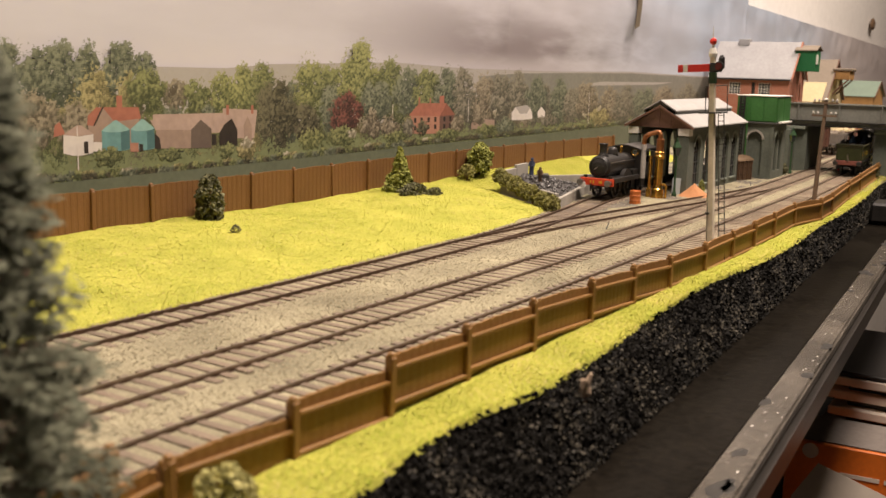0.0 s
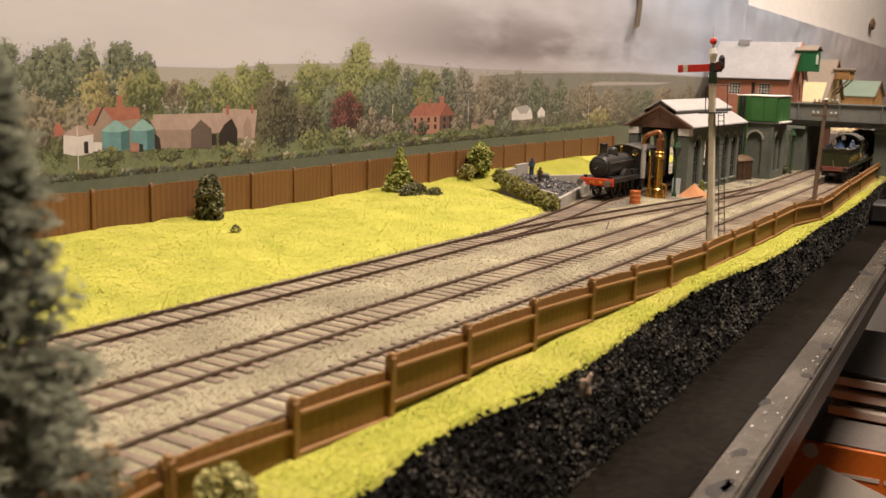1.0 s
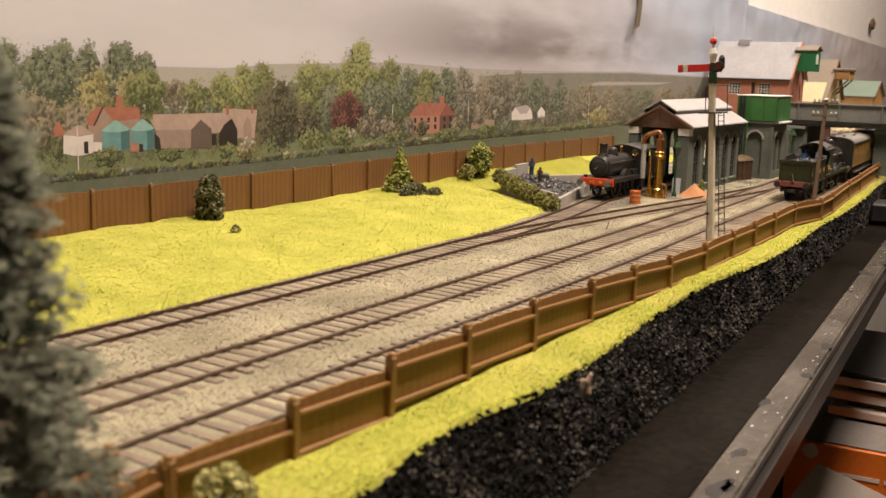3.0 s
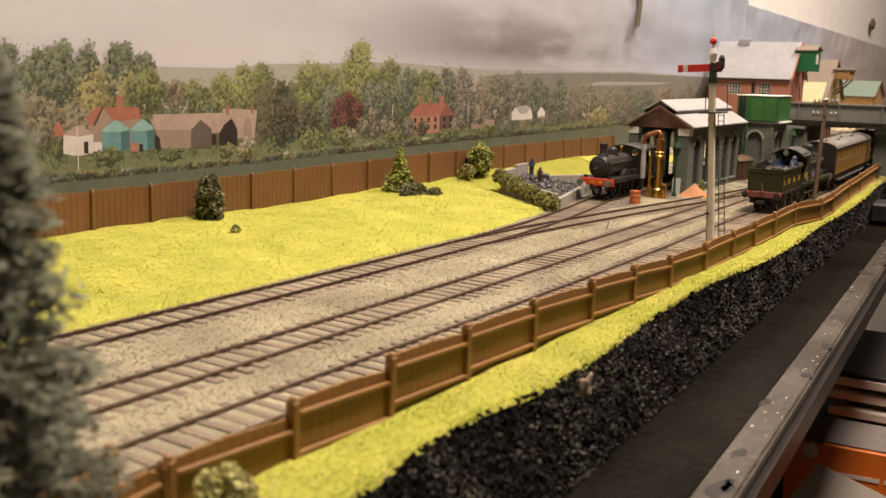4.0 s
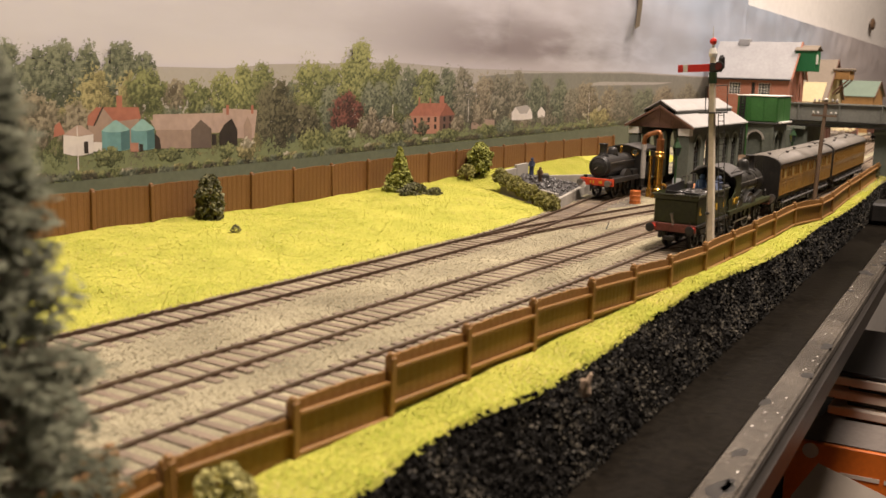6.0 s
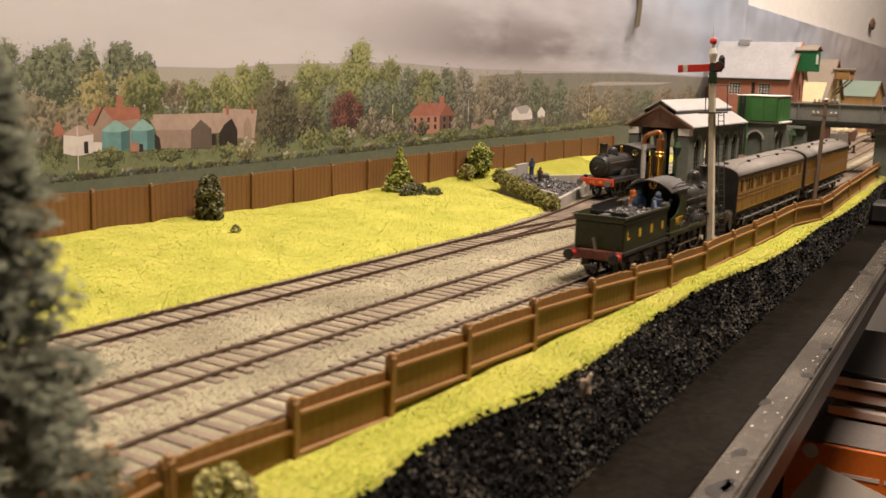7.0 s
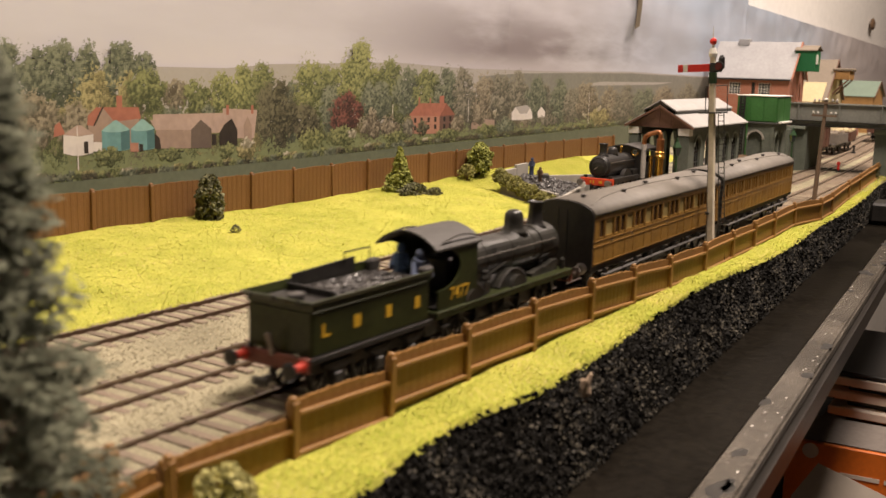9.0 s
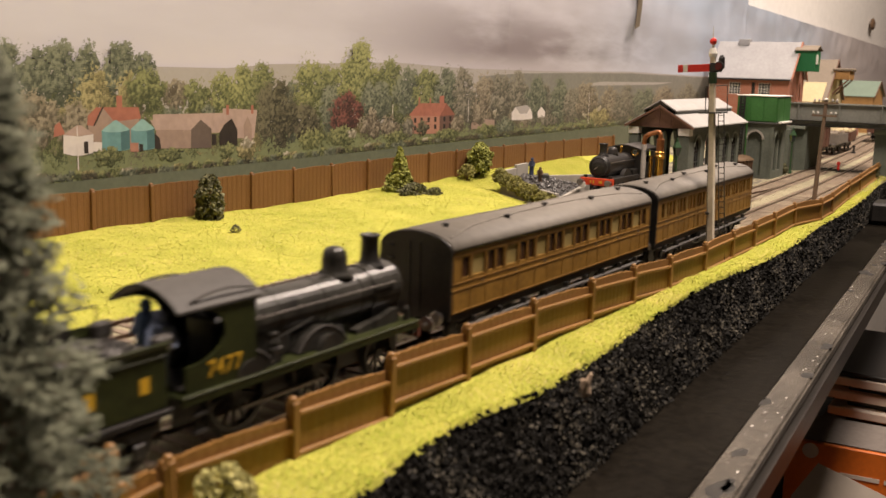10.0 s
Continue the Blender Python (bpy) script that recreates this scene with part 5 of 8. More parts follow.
mill = gabled_block("card_mill", "tan-roofed card mill with ochre timber hoist", 1.660, 1.780, 0.362, 0.405, 0.066, 0.1270, M_CREAM, M_TAN)
lean = bmesh.new()
prism(lean, [(1.652, 0.060), (1.657, 0.060), (1.682, 0.0905), (1.682, 0.0925), (1.652, 0.0625)], 0.034, lambda u, v, w: (u, 0.366 + w, v))
part("lean_to_roof", fixed(lean), M_CREAM, mill, "cream card lean-to roof")
part("lean_to_wall", box(bmesh.new(), 1.6535, 1.6585, 0.3665, 0.3995, -0.003, 0.0600), M_OCHRE, mill)
part("hoist_cabin", box(bmesh.new(), 1.700, 1.735, 0.3370, 0.3615, 0.0975, 0.1105, 0.0004), M_OCHRE, mill, "ochre timber hoist cabin")
part("hoist_roof", box(bmesh.new(), 1.697, 1.738, 0.3345, 0.3625, 0.1106, 0.1150, 0.0012), M_TAN, mill)
strut = bmesh.new()
cyl(strut, (1.702, 0.3385, 0.0975), (1.702, 0.3615, 0.074), 0.0013, n=6)
cyl(strut, (1.733, 0.3385, 0.0975), (1.733, 0.3615, 0.074), 0.0013, n=6)
part("strut", strut, M_BOARDING, mill)
gabled_block("timber_store", "ochre timber store with grey-green roof", 2.06, 2.16, 0.3625, 0.432, 0.068, 0.0945, M_OCHRE, M_GREENROOF)
gabled_block("timber_store", "second ochre timber store beyond the first", 2.20, 2.30, 0.300, 0.3560, 0.070, 0.0950, M_OCHRE, M_GREENROOF)

platform = tagged(part("loading_bank", box(bmesh.new(), 1.545, 1.96, 0.3645, 0.372, -0.003, 0.020, 0.0006), M_BRICK), "red brick loading bank beside the siding", "loading bank")
tagged(part("goods_office", box(bmesh.new(), 1.60, 1.656, 0.3725, 0.42, -0.003, 0.046, 0.001), M_OCHRE), "low ochre goods office behind the bank", "building")


def wagon(name, label, x, line, length, height, body_m, roof_m=None, load_m=None):
    y = curve_at(line, x)
    root = tagged(empty(name, pose(x, y, 0, 0, 0, math.degrees(heading(line, x)))), label, "wagon", group="wagons in the sidings")
    half = length / 2
    if roof_m:
        part("body", box(bmesh.new(), -half, half, -0.0155, 0.0155, 0.0140, height, 0.0004), body_m, root)
        n = 10
        arch = [(-0.0165 * math.cos(math.pi * i / n), height - 0.0002 + 0.0042 * math.sin(math.pi * i / n)) for i in range(n + 1)]
        bm = bmesh.new()
        prism(bm, arch, length + 0.003, lambda yy, z, w: (-half - 0.0015 + w, yy, z))
        part("roof", fixed(bm), roof_m, root)
        for k in range(5):
            u = -half + 0.004 + k * (length - 0.008) / 4
            part("rib", box(bmesh.new(), u - 0.0006, u + 0.0006, -0.0161, -0.0154, 0.0140, height - 0.001), body_m, root)
    else:
        bm = bmesh.new()
        for s in (-1, 1):
            box(bm, -half, half, s * 0.0150 - 0.0006, s * 0.0150 + 0.0006, 0.0140, height)
            box(bm, s * (half - 0.0006) - 0.0006, s * (half - 0.0006) + 0.0006, -0.0144, 0.0144, 0.0140, height)
        box(bm, -half, half, -0.0144, 0.0144, 0.0135, 0.0150)
        part("body", bm, body_m, root)
        if load_m:
            bm = bmesh.new()
            rnd = random.Random(int(x * 1000))
            for _ in range(40):
                out = bmesh.ops.create_icosphere(bm, subdivisions=1, radius=rnd.uniform(0.002, 0.0035))
                c = Vector((rnd.uniform(-half + 0.003, half - 0.003), rnd.uniform(-0.012, 0.012), height - 0.001 + rnd.uniform(0, 0.002)))
                for v in out["verts"]:
                    v.co = v.co + c
            tagged(part("load", bm, load_m, root), kind="stuff")
    part("underframe", box(bmesh.new(), -half, half, -0.0120, 0.0120, 0.0105, 0.0135), M_BLACK, root)
    for u in (-half * 0.55, half * 0.55):
        wheelset(root, u, 0.0062, 0)
        for s in (-1, 1):
            bm = bmesh.new()
            prism(bm, [(u - 0.004, 0.0105), (u + 0.004, 0.0105), (u + 0.0015, 0.0050), (u - 0.0015, 0.0050)], 0.001, lambda a, b, w: (a, s * (0.0095 + w), b))
            part("axle_guard", fixed(bm), M_BLACK, root)
    for u, d in ((-half, -1), (half, 1)):
        buffers(root, u, d, M_BLACK, 0.0122)
    return root


wagon("goods_van", "brown goods van with cream roof in the siding", 1.322, LINE_D, 0.074, 0.0400, M_VANBROWN, M_CREAM)
wagon("open_wagon", "grey open wagon loaded with pale sacks", 1.442, LINE_D, 0.070, 0.0265, M_WAGONGREY, None, M_TAN)
wagon("open_wagon", "second grey open wagon with pale load", 1.530, LINE_D, 0.070, 0.0265, M_VANBROWN, None, M_CREAM)
wagon("open_wagon", "dull brown open wagon far up the line", 1.80, LINE_B, 0.080, 0.0330, M_VANBROWN, None, None)


def hopper_wagon():
    """Red hopper wagon at the near end of the bank line."""
    x0, x1, y = 0.124, 0.2025, curve_at(LINE_A, 0.16)
    red = mat("bauxite_red_wagon", (0.30, 0.050, 0.030), 0.6, vary=0.3, fine=500, coarse=70, bump=0.2)
    root = tagged(empty("hopper_wagon", pose(0, y, 0)), "dull red hopper wagon standing beside the bank", "wagon")
    bm = bmesh.new()
    a = [(x0, -0.0155, 0.0345), (x1, -0.0155, 0.0345), (x1, 0.0155, 0.0345), (x0, 0.0155, 0.0345)]
    b = [(x0 + 0.0075, -0.0155, 0.0240), (x1 - 0.0075, -0.0155, 0.0240), (x1 - 0.0075, 0.0155, 0.0240), (x0 + 0.0075, 0.0155, 0.0240)]
    c = [(x0 + 0.020, -0.010, 0.0120), (x1 - 0.020, -0.010, 0.0120), (x1 - 0.020, 0.010, 0.0120), (x0 + 0.020, 0.010, 0.0120)]
    rows = [[bm.verts.new(p) for p in r] for r in (a, b, c)]
    for p, q in zip(rows, rows[1:]):
        for i in range(4):
            bm.faces.new((p[i], p[(i + 1) % 4], q[(i + 1) % 4], q[i]))
    bm.faces.new(rows[2])
    inner = [bm.verts.new((px * 0.97 + 0.005, py * 0.94, 0.0335)) for px, py, pz in a]
    for i in range(4):
        bm.faces.new((rows[0][i], rows[0][(i + 1) % 4], inner[(i + 1) % 4], inner[i]))
    bm.faces.new(inner)
    part("hopper", fixed(bm), red, root)
    for k in range(3):
        bm = bmesh.new()
        u = x1 - 0.0125 - k * 0.016
        box(bm, u, u + 0.0009, -0.0158, -0.0154, 0.0285, 0.0330)
        for z in (0.0285, 0.0303, 0.0321):
            box(bm, u, u + 0.003, -0.0158, -0.0154, z, z + 0.0009)
        part("initial", bm, M_WHITE, root, "white painted mark")
    part("underframe", box(bmesh.new(), x0 + 0.004, x1 - 0.004, -0.0115, 0.0115, 0.0090, 0.0122), M_BLACK, root)
    for u in (x0 + 0.018, x1 - 0.018):
        wheelset(root, u, 0.0062, 0)
    for u, d in ((x0 + 0.004, -1), (x1 - 0.004, 1)):
        buffers(root, u, d, M_BLACK, 0.0110)


hopper_wagon()


# ---- tank engine at the shed ----
def tank_engine():
    x0, y = 0.742, curve_at(LINE_A, 0.785)
    root = tagged(empty("tank_engine", pose(x0, y, 0, 0, 0, 1.5)), "small black tank engine with red buffer beam by the shed", "locomotive")
    beam = mat("vermilion_beam", (0.60, 0.065, 0.020), 0.5, vary=0.2, fine=500, coarse=100)
    part("footplate", box(bmesh.new(), 0, 0.0915, -0.0145, 0.0145, 0.0158, 0.0170, 0.0003), M_BLACK, root)
    part("front_beam", box(bmesh.new(), -0.0014, 0.0002, -0.0142, 0.0142, 0.0108, 0.0166, 0.0003), beam, root, "vermilion buffer beam")
    buffers(root, -0.0014, -1, M_DULLRED, 0.0135)
    bm = bmesh.new()
    for k in (-0.0040, -0.0025, 0.0025, 0.0050):
        box(bm, -0.0018, -0.0014, k - 0.0005, k + 0.0005, 0.0126, 0.0146)
    part("number_bars", bm, M_YELLOW, root, "small unreadable yellow marks")
    bm = bmesh.new()
    lathe(bm, [(0.0008, 0.0012), (0.0072, 0.0016), (0.0088, 0.0030), (0.0092, 0.0036), (0.0092, 0.0180), (0.0090, 0.0182), (0.0090, 0.0560)], 32, "x", (0, 0, 0.0252))
    part("boiler", bm, M_BLACK, root, smooth=False)
    door = part("smokebox_door", lathe(bmesh.new(), [(0.0066, 0.0014), (0.0064, 0.0004), (0.0040, -0.0006), (0.0008, -0.0010)], 28, "x", (0, 0, 0.0252)), M_BLACK, root)
    part("door_ring", tube(bmesh.new(), [(0.0010, 0.0074 * math.cos(math.radians(a)), 0.0252 + 0.0074 * math.sin(math.radians(a))) for a in range(0, 361, 15)], 0.00035), M_DARKGREY, door)
    part("door_handle", tube(bmesh.new(), [(-0.0010, 0, 0.0252), (-0.0018, 0, 0.0252), (-0.0020, 0.0022, 0.0234)], 0.00035), M_STEEL, door)
    part("door_strap", box(bmesh.new(), -0.0009, -0.0002, -0.0050, -0.0008, 0.0262, 0.0268), M_DARKGREY, door)
    for s in (-1, 1):
        part("front_step", box(bmesh.new(), 0.0, 0.0016, s * 0.0105 - 0.0016, s * 0.0105 + 0.0016, 0.0170, 0.0188, 0.0003), M_BLACK, root)
    bm = bmesh.new()
    lathe(bm, [(0.0046, 0.0335), (0.0036, 0.0350), (0.0030, 0.0365), (0.0031, 0.0420), (0.0037, 0.0426), (0.0037, 0.0436), (0.0026, 0.0437), (0.0024, 0.0410)], 18, at=(0.0095, 0, 0))
    part("chimney", bm, M_BLACK, root, smooth=True)
    bm = bmesh.new()
    lathe(bm, [(0.0052, 0.0330), (0.0042, 0.0350), (0.0040, 0.0370), (0.0034, 0.0388), (0.0018, 0.0398), (0.0002, 0.0400)], 18, at=(0.0290, 0, 0))
    part("dome", bm, M_BLACK, root, smooth=True)
    bm = bmesh.new()
    lathe(bm, [(0.0012, 0.0335), (0.0010, 0.0385), (0.0014, 0.0390), (0.0004, 0.0400)], 10, at=(0.0480, 0, 0))
    part("safety_valve", bm, M_BRASS, root)
    for s in (-1, 1):
        bm = bmesh.new()
        pts = [(0.033 + 0.0100 * math.cos(math.radians(a)), 0.0125 + 0.0100 * math.sin(math.radians(a))) for a in range(26, 155, 8)]
        prism(bm, pts, 0.0035, side_place(0.0125, s))
        part("splasher", fixed(bm), M_BLACK, root)
        bm = bmesh.new()
        box(bm, 0.0440, 0.0555, s * 0.0105 - 0.0025, s * 0.0105 + 0.0025, 0.0170, 0.0215, 0.0005)
        part("sand_box", bm, M_BLACK, root)
        bm = bmesh.new()
        arc = [(0.0745 + 0.0065 * math.cos(math.radians(a)), 0.0310 + 0.0060 * math.sin(math.radians(a))) for a in range(0, 360, 24)]
        holed_plate(bm, rect(0.0560, 0.0915, 0.0170, 0.0372), [arc], 0.0007, side_place(0.0142, s))
        part("cab_side", bm, M_BLACK, root)
        bm = bmesh.new()
        cyl(bm, (0.004, s * 0.0096, 0.0290), (0.055, s * 0.0096, 0.0290), 0.0003, n=6)
        part("handrail", bm, M_STEEL, root)
        bm = bmesh.new()
        box(bm, 0.002, 0.090, s * 0.0066 - 0.0004, s * 0.0066 + 0.0004, 0.0070, 0.0158)
        part("frame", bm, M_BLACK, root)
        bm = bmesh.new()
        box(bm, 0.001, 0.0905, s * 0.0140 - 0.0004, s * 0.0140 + 0.0004, 0.0132, 0.0158)
        part("valance", bm, M_BLACK, root)
    bm = bmesh.new()
    holed_plate(bm, [(-0.0142, 0.0170), (0.0142, 0.0170), (0.0142, 0.0372), (0.0, 0.0402), (-0.0142, 0.0372)], [ring(-0.0092, 0.0345, 0.0022), ring(0.0092, 0.0345, 0.0022)], 0.0007, lambda yy, z, w: (0.0556 + w, yy, z))
    front = part("cab_front", bm, M_BLACK, root)
    bm = bmesh.new()
    for s in (-1, 1):
        pts = ring(s * 0.0092, 0.0345, 0.0026, 14)
        for p, q in zip(pts, pts[1:] + pts[:1]):
            cyl(bm, (0.0553, p[0], p[1]), (0.0553, q[0], q[1]), 0.0004, n=5)
    part("spectacle_rim", bm, M_BRASS, front)
    bm = bmesh.new()
    arch = [(-0.0150 + 0.030 * i / 12, 0.0374 + 0.0032 * math.sin(math.pi * i / 12)) for i in range(13)]
    prism(bm, arch + [(a, b - 0.0008) for a, b in arch[::-1]], 0.0390, lambda yy, z, w: (0.0535 + w, yy, z))
    part("cab_roof", fixed(bm), M_ROOFDARK, root)
    part("bunker", box(bmesh.new(), 0.0800, 0.0912, -0.0134, 0.0134, 0.0170, 0.0300, 0.0004), M_BLACK, root)
    bm = bmesh.new()
    box(bm, -0.0042, -0.0030, 0.0085, 0.0125, 0.0088, 0.0130, 0.0003)
    part("lamp", bm, M_WHITE, root, "white head lamp")
    bm = bmesh.new()
    box(bm, -0.0060, -0.0016, -0.0012, 0.0012, 0.0085, 0.0108, 0.0003)
    cyl(bm, (-0.002, 0.0045, 0.006), (-0.002, 0.0045, 0.0120), 0.0006, n=6)
    part("coupling", bm, M_BLACK, root)
    for u in (0.018, 0.045, 0.074):
        wheelset(root, u, 0.0088, 10)
    return root


tank_engine()


# ---- yard things ----
def water_crane():
    root = tagged(empty("water_crane", pose(0.800, 0.3005, -0.0026)), "brass and copper water crane with grey hose", "water crane")
    bm = bmesh.new()
    lathe(bm, [(0.0062, 0), (0.0062, 0.0012), (0.0050, 0.0016), (0.0048, 0.0080), (0.0040, 0.0090), (0.0038, 0.0100), (0.0034, 0.0110), (0.0034, 0.0330), (0.0042, 0.0335), (0.0044, 0.0355), (0.0038, 0.0362), (0.0042, 0.0370), (0.0042, 0.0385), (0.0032, 0.0392)], 20)
    part("column", bm, M_BRASS, root, "polished brass column", smooth=False)
    bm = bmesh.new()
    lathe(bm, [(0.0031, 0.0392), (0.0031, 0.0480), (0.0034, 0.0482), (0.0034, 0.0492), (0.0024, 0.0496)], 16)
    pts = [(0, 0, 0.0490), (0, 0, 0.0525), (0, 0.0015, 0.0545), (0, 0.0035, 0.0548), (0, 0.0105, 0.0522), (0, 0.0128, 0.0508), (0, 0.0138, 0.0485), (0, 0.0140, 0.0430)]
    for a, b in zip(pts, pts[1:]):
        cyl(bm, a, b, 0.0019, n=12)
        bmesh.ops.create_uvsphere(bm, u_segments=10, v_segments=6, radius=0.0019, matrix=Matrix.Translation(b))
    part("swan_neck", bm, M_COPPER, root, "copper swan-neck pipe")
    bm = bmesh.new()
    lathe(bm, [(0.0021, 0.0160), (0.0023, 0.0250), (0.0021, 0.0350), (0.0022, 0.0440)], 12, at=(0, 0.0140, 0))
    part("hose", bm, M_GREYPIPE, root, "pale grey hose")
    bm = bmesh.new()
    lathe(bm, [(0.0016, 0.0100), (0.0018, 0.0160)], 10, at=(0, 0.0140, 0))
    box(bm, -0.0025, 0.0025, 0.0122, 0.0165, 0.0090, 0.0100)
    part("nozzle", bm, M_BLACK, root)
    bm = bmesh.new()
    box(bm, -0.0015, 0.0015, 0.0058, 0.0098, 0.0, 0.0080, 0.0004)
    cyl(bm, (0, 0.0075, 0.0080), (0, 0.0075, 0.0350), 0.0016, n=10)
    cyl(bm, (0, -0.0070, 0.0), (0, -0.0070, 0.0115), 0.0011, n=8)
    cyl(bm, (0, -0.0070, 0.0115), (0, -0.0035, 0.0125), 0.0010, n=8)
    part("side_pipe", bm, M_BRASS, root)
    bm = bmesh.new()
    cyl(bm, (0, 0.0, 0.0400), (-0.002, 0.022, 0.0375), 0.0005, n=6)
    part("tie_rod", bm, M_BLACK, root)
    return root


water_crane()

drum = bmesh.new()
lathe(drum, [(0.0041, 0), (0.0044, 0.0004), (0.0042, 0.0034), (0.0046, 0.0037), (0.0042, 0.0041), (0.0042, 0.0070), (0.0046, 0.0073), (0.0042, 0.0077), (0.0043, 0.0108), (0.0040, 0.0112), (0.0038, 0.0106)], 20)
d = part("oil_drum", drum, M_ORANGE)
d.matrix_basis = pose(0.751, 0.3000, -0.0026)
tagged(d, "rusty orange oil drum in the yard", "oil drum")


def yard_lamp():
    root = tagged(empty("yard_lamp", pose(0.8205, 0.2935, -0.0026)), "green cast-iron yard lamp with square lantern", "street lamp")
    bm = bmesh.new()
    lathe(bm, [(0.0020, 0), (0.0020, 0.0030), (0.0012, 0.0050), (0.0009, 0.0080), (0.0008, 0.0330), (0.0013, 0.0335), (0.0013, 0.0345), (0.0008, 0.0350)], 10)
    part("post", bm, M_LAMPGREEN, root)
    bm = bmesh.new()
    lathe(bm, [(0.0020, 0.0350), (0.0036, 0.0415)], 4)
    part("glass", bm, M_GLASS, root)
    bm = bmesh.new()
    lathe(bm, [(0.0040, 0.0415), (0.0040, 0.0420), (0.0016, 0.0460), (0.0010, 0.0462), (0.0008, 0.0485), (0.0002, 0.0495)], 4)
    for i in range(4):
        a = math.pi / 2 * i
        cyl(bm, (0.0020 * math.cos(a), 0.0020 * math.sin(a), 0.0350), (0.0037 * math.cos(a), 0.0037 * math.sin(a), 0.0415), 0.0003, n=5)
    part("lantern_cap", bm, M_LAMPGREEN, root)
    return root


yard_lamp()
second = yard_lamp()
second.matrix_basis = pose(1.105, 0.2700, -0.0026)


def sand_heap():
    bm = bmesh.new()
    rows = []
    for i in range(13):
        t = i / 12
        r = []
        for k in range(28):
            a = 2 * math.pi * k / 28
            q = 0.0145 * t * (1 + 0.12 * noise.noise(Vector((math.cos(a) * 2, math.sin(a) * 2, 3))))
            z = 0.0118 * (1 - t) ** 1.15 + 0.0006 * noise.noise(Vector((q * math.cos(a) * 300, q * math.sin(a) * 300, 1)))
            r.append(bm.verts.new((q * math.cos(a), q * math.sin(a), max(z, -0.0002))))
        rows.append(r)
    for a, b in zip(rows, rows[1:]):
        for k in range(28):
            bm.faces.new((a[k], b[k], b[(k + 1) % 28], a[(k + 1) % 28]))
    bmesh.ops.remove_doubles(bm, verts=bm.verts, dist=0.00001)
    ob = part("sand_heap", fixed(bm), M_SAND, smooth=True)
    ob.matrix_basis = pose(0.833, 0.2805, -0.0026)
    tagged(ob, "heap of orange sand beside the track", "sand heap")


sand_heap()


def van_body_hut():
    root = tagged(empty("van_body_hut", pose(0.9960, 0.3025, -0.0020, 0, 0, -18)), "rusty brown grounded van body used as a hut", "hut")
    part("body", box(bmesh.new(), -0.0215, 0.0215, -0.0125, 0.0125, 0, 0.0195, 0.0004), M_RUSTHUT, root)
    n = 10
    arch = [(-0.0135 * math.cos(math.pi * i / n), 0.0192 + 0.0046 * math.sin(math.pi * i / n)) for i in range(n + 1)]
    bm = bmesh.new()
    prism(bm, arch, 0.045, lambda y, z, w: (-0.0225 + w, y, z))
    part("roof", fixed(bm), mat("brown_felt_roof", (0.16, 0.105, 0.06), 0.7, vary=0.25), root)
    for k in range(7):
        u = -0.0205 + 0.0068 * k
        part("batten", box(bmesh.new(), u - 0.0005, u + 0.0005, -0.0132, -0.0124, 0, 0.0193), M_RUSTHUT, root)
    part("door", box(bmesh.new(), -0.0222, -0.0214, -0.0055, 0.0055, 0.0005, 0.0180, 0.0002), M_RUSTHUT, root)
    for z in (0.0065, 0.0130):
        part("plank", box(bmesh.new(), -0.0213, 0.0213, -0.0129, -0.0124, z, z + 0.0005), M_RUSTHUT, root)


van_body_hut()


# ---- coal staithe ----
def staithe():
    root = tagged(empty("coal_staithe"), "grey concrete coal staithe heaped with loose coal", "coal staithe")

    def wall(a, b, z0, z1, t=0.0028):
        d = Vector((b[0] - a[0], b[1] - a[1], 0))
        bm = bmesh.new()
        box(bm, 0, d.length, -t / 2, t / 2, z0, z1, 0.0003)
        w = part("wall", bm, M_CONCRETE, root)
        w.matrix_basis = pose(a[0], a[1], 0, 0, 0, math.degrees(math.atan2(d.y, d.x)))
        return w

    A, B, C, D, E = (0.675, 0.3305), (0.790, 0.3590), (0.850, 0.3775), (0.733, 0.410), (0.790, 0.4175)
    wall(A, B, -0.003, 0.0062)
    wall(B, C, -0.003, 0.0074)
    wall(A, D, -0.003, 0.0100)
    wall(D, (0.762, 0.4138), -0.003, 0.0170)
    wall((0.763, 0.4140), E, -0.003, 0.0195)
    wall(E, C, -0.003, 0.0080)
    bm = bmesh.new()
    rows = []
    for i in range(41):
        s = i / 40
        row = []
        for j in range(31):
            t = j / 30
            p = Vector(A).lerp(Vector(B), s).lerp(Vector(D).lerp(Vector(E), s), t)
            mound = math.sin(math.pi * s) * math.sin(math.pi * t)
            z = 0.0035 + 0.0055 * t + 0.0035 * mound + 0.0012 * noise.noise(Vector((p.x * 220, p.y * 220, 0)))
            row.append(bm.verts.new((p.x, p.y, z)))
        rows.append(row)
    for a, b in zip(rows, rows[1:]):
        for j in range(30):
            bm.faces.new((a[j], b[j], b[j + 1], a[j + 1]))
    part("coal_heap", bm, M_COAL, root)
    bm = bmesh.new()
    rnd = random.Random(21)
    for _ in range(380):
        s, t = rnd.random(), rnd.random()
        p = Vector(A).lerp(Vector(B), s).lerp(Vector(D).lerp(Vector(E), s), t)
        z = 0.0040 + 0.0055 * t + 0.0035 * math.sin(math.pi * s) * math.sin(math.pi * t)
        r = rnd.uniform(0.0007, 0.0020)
        out = bmesh.ops.create_icosphere(bm, subdivisions=1, radius=r)
        for v in out["verts"]:
            v.co = Vector((p.x, p.y, z)) + v.co * rnd.uniform(0.7, 1.2)
    tagged(part("loose_coal", bm, M_COAL, root), kind="stuff")


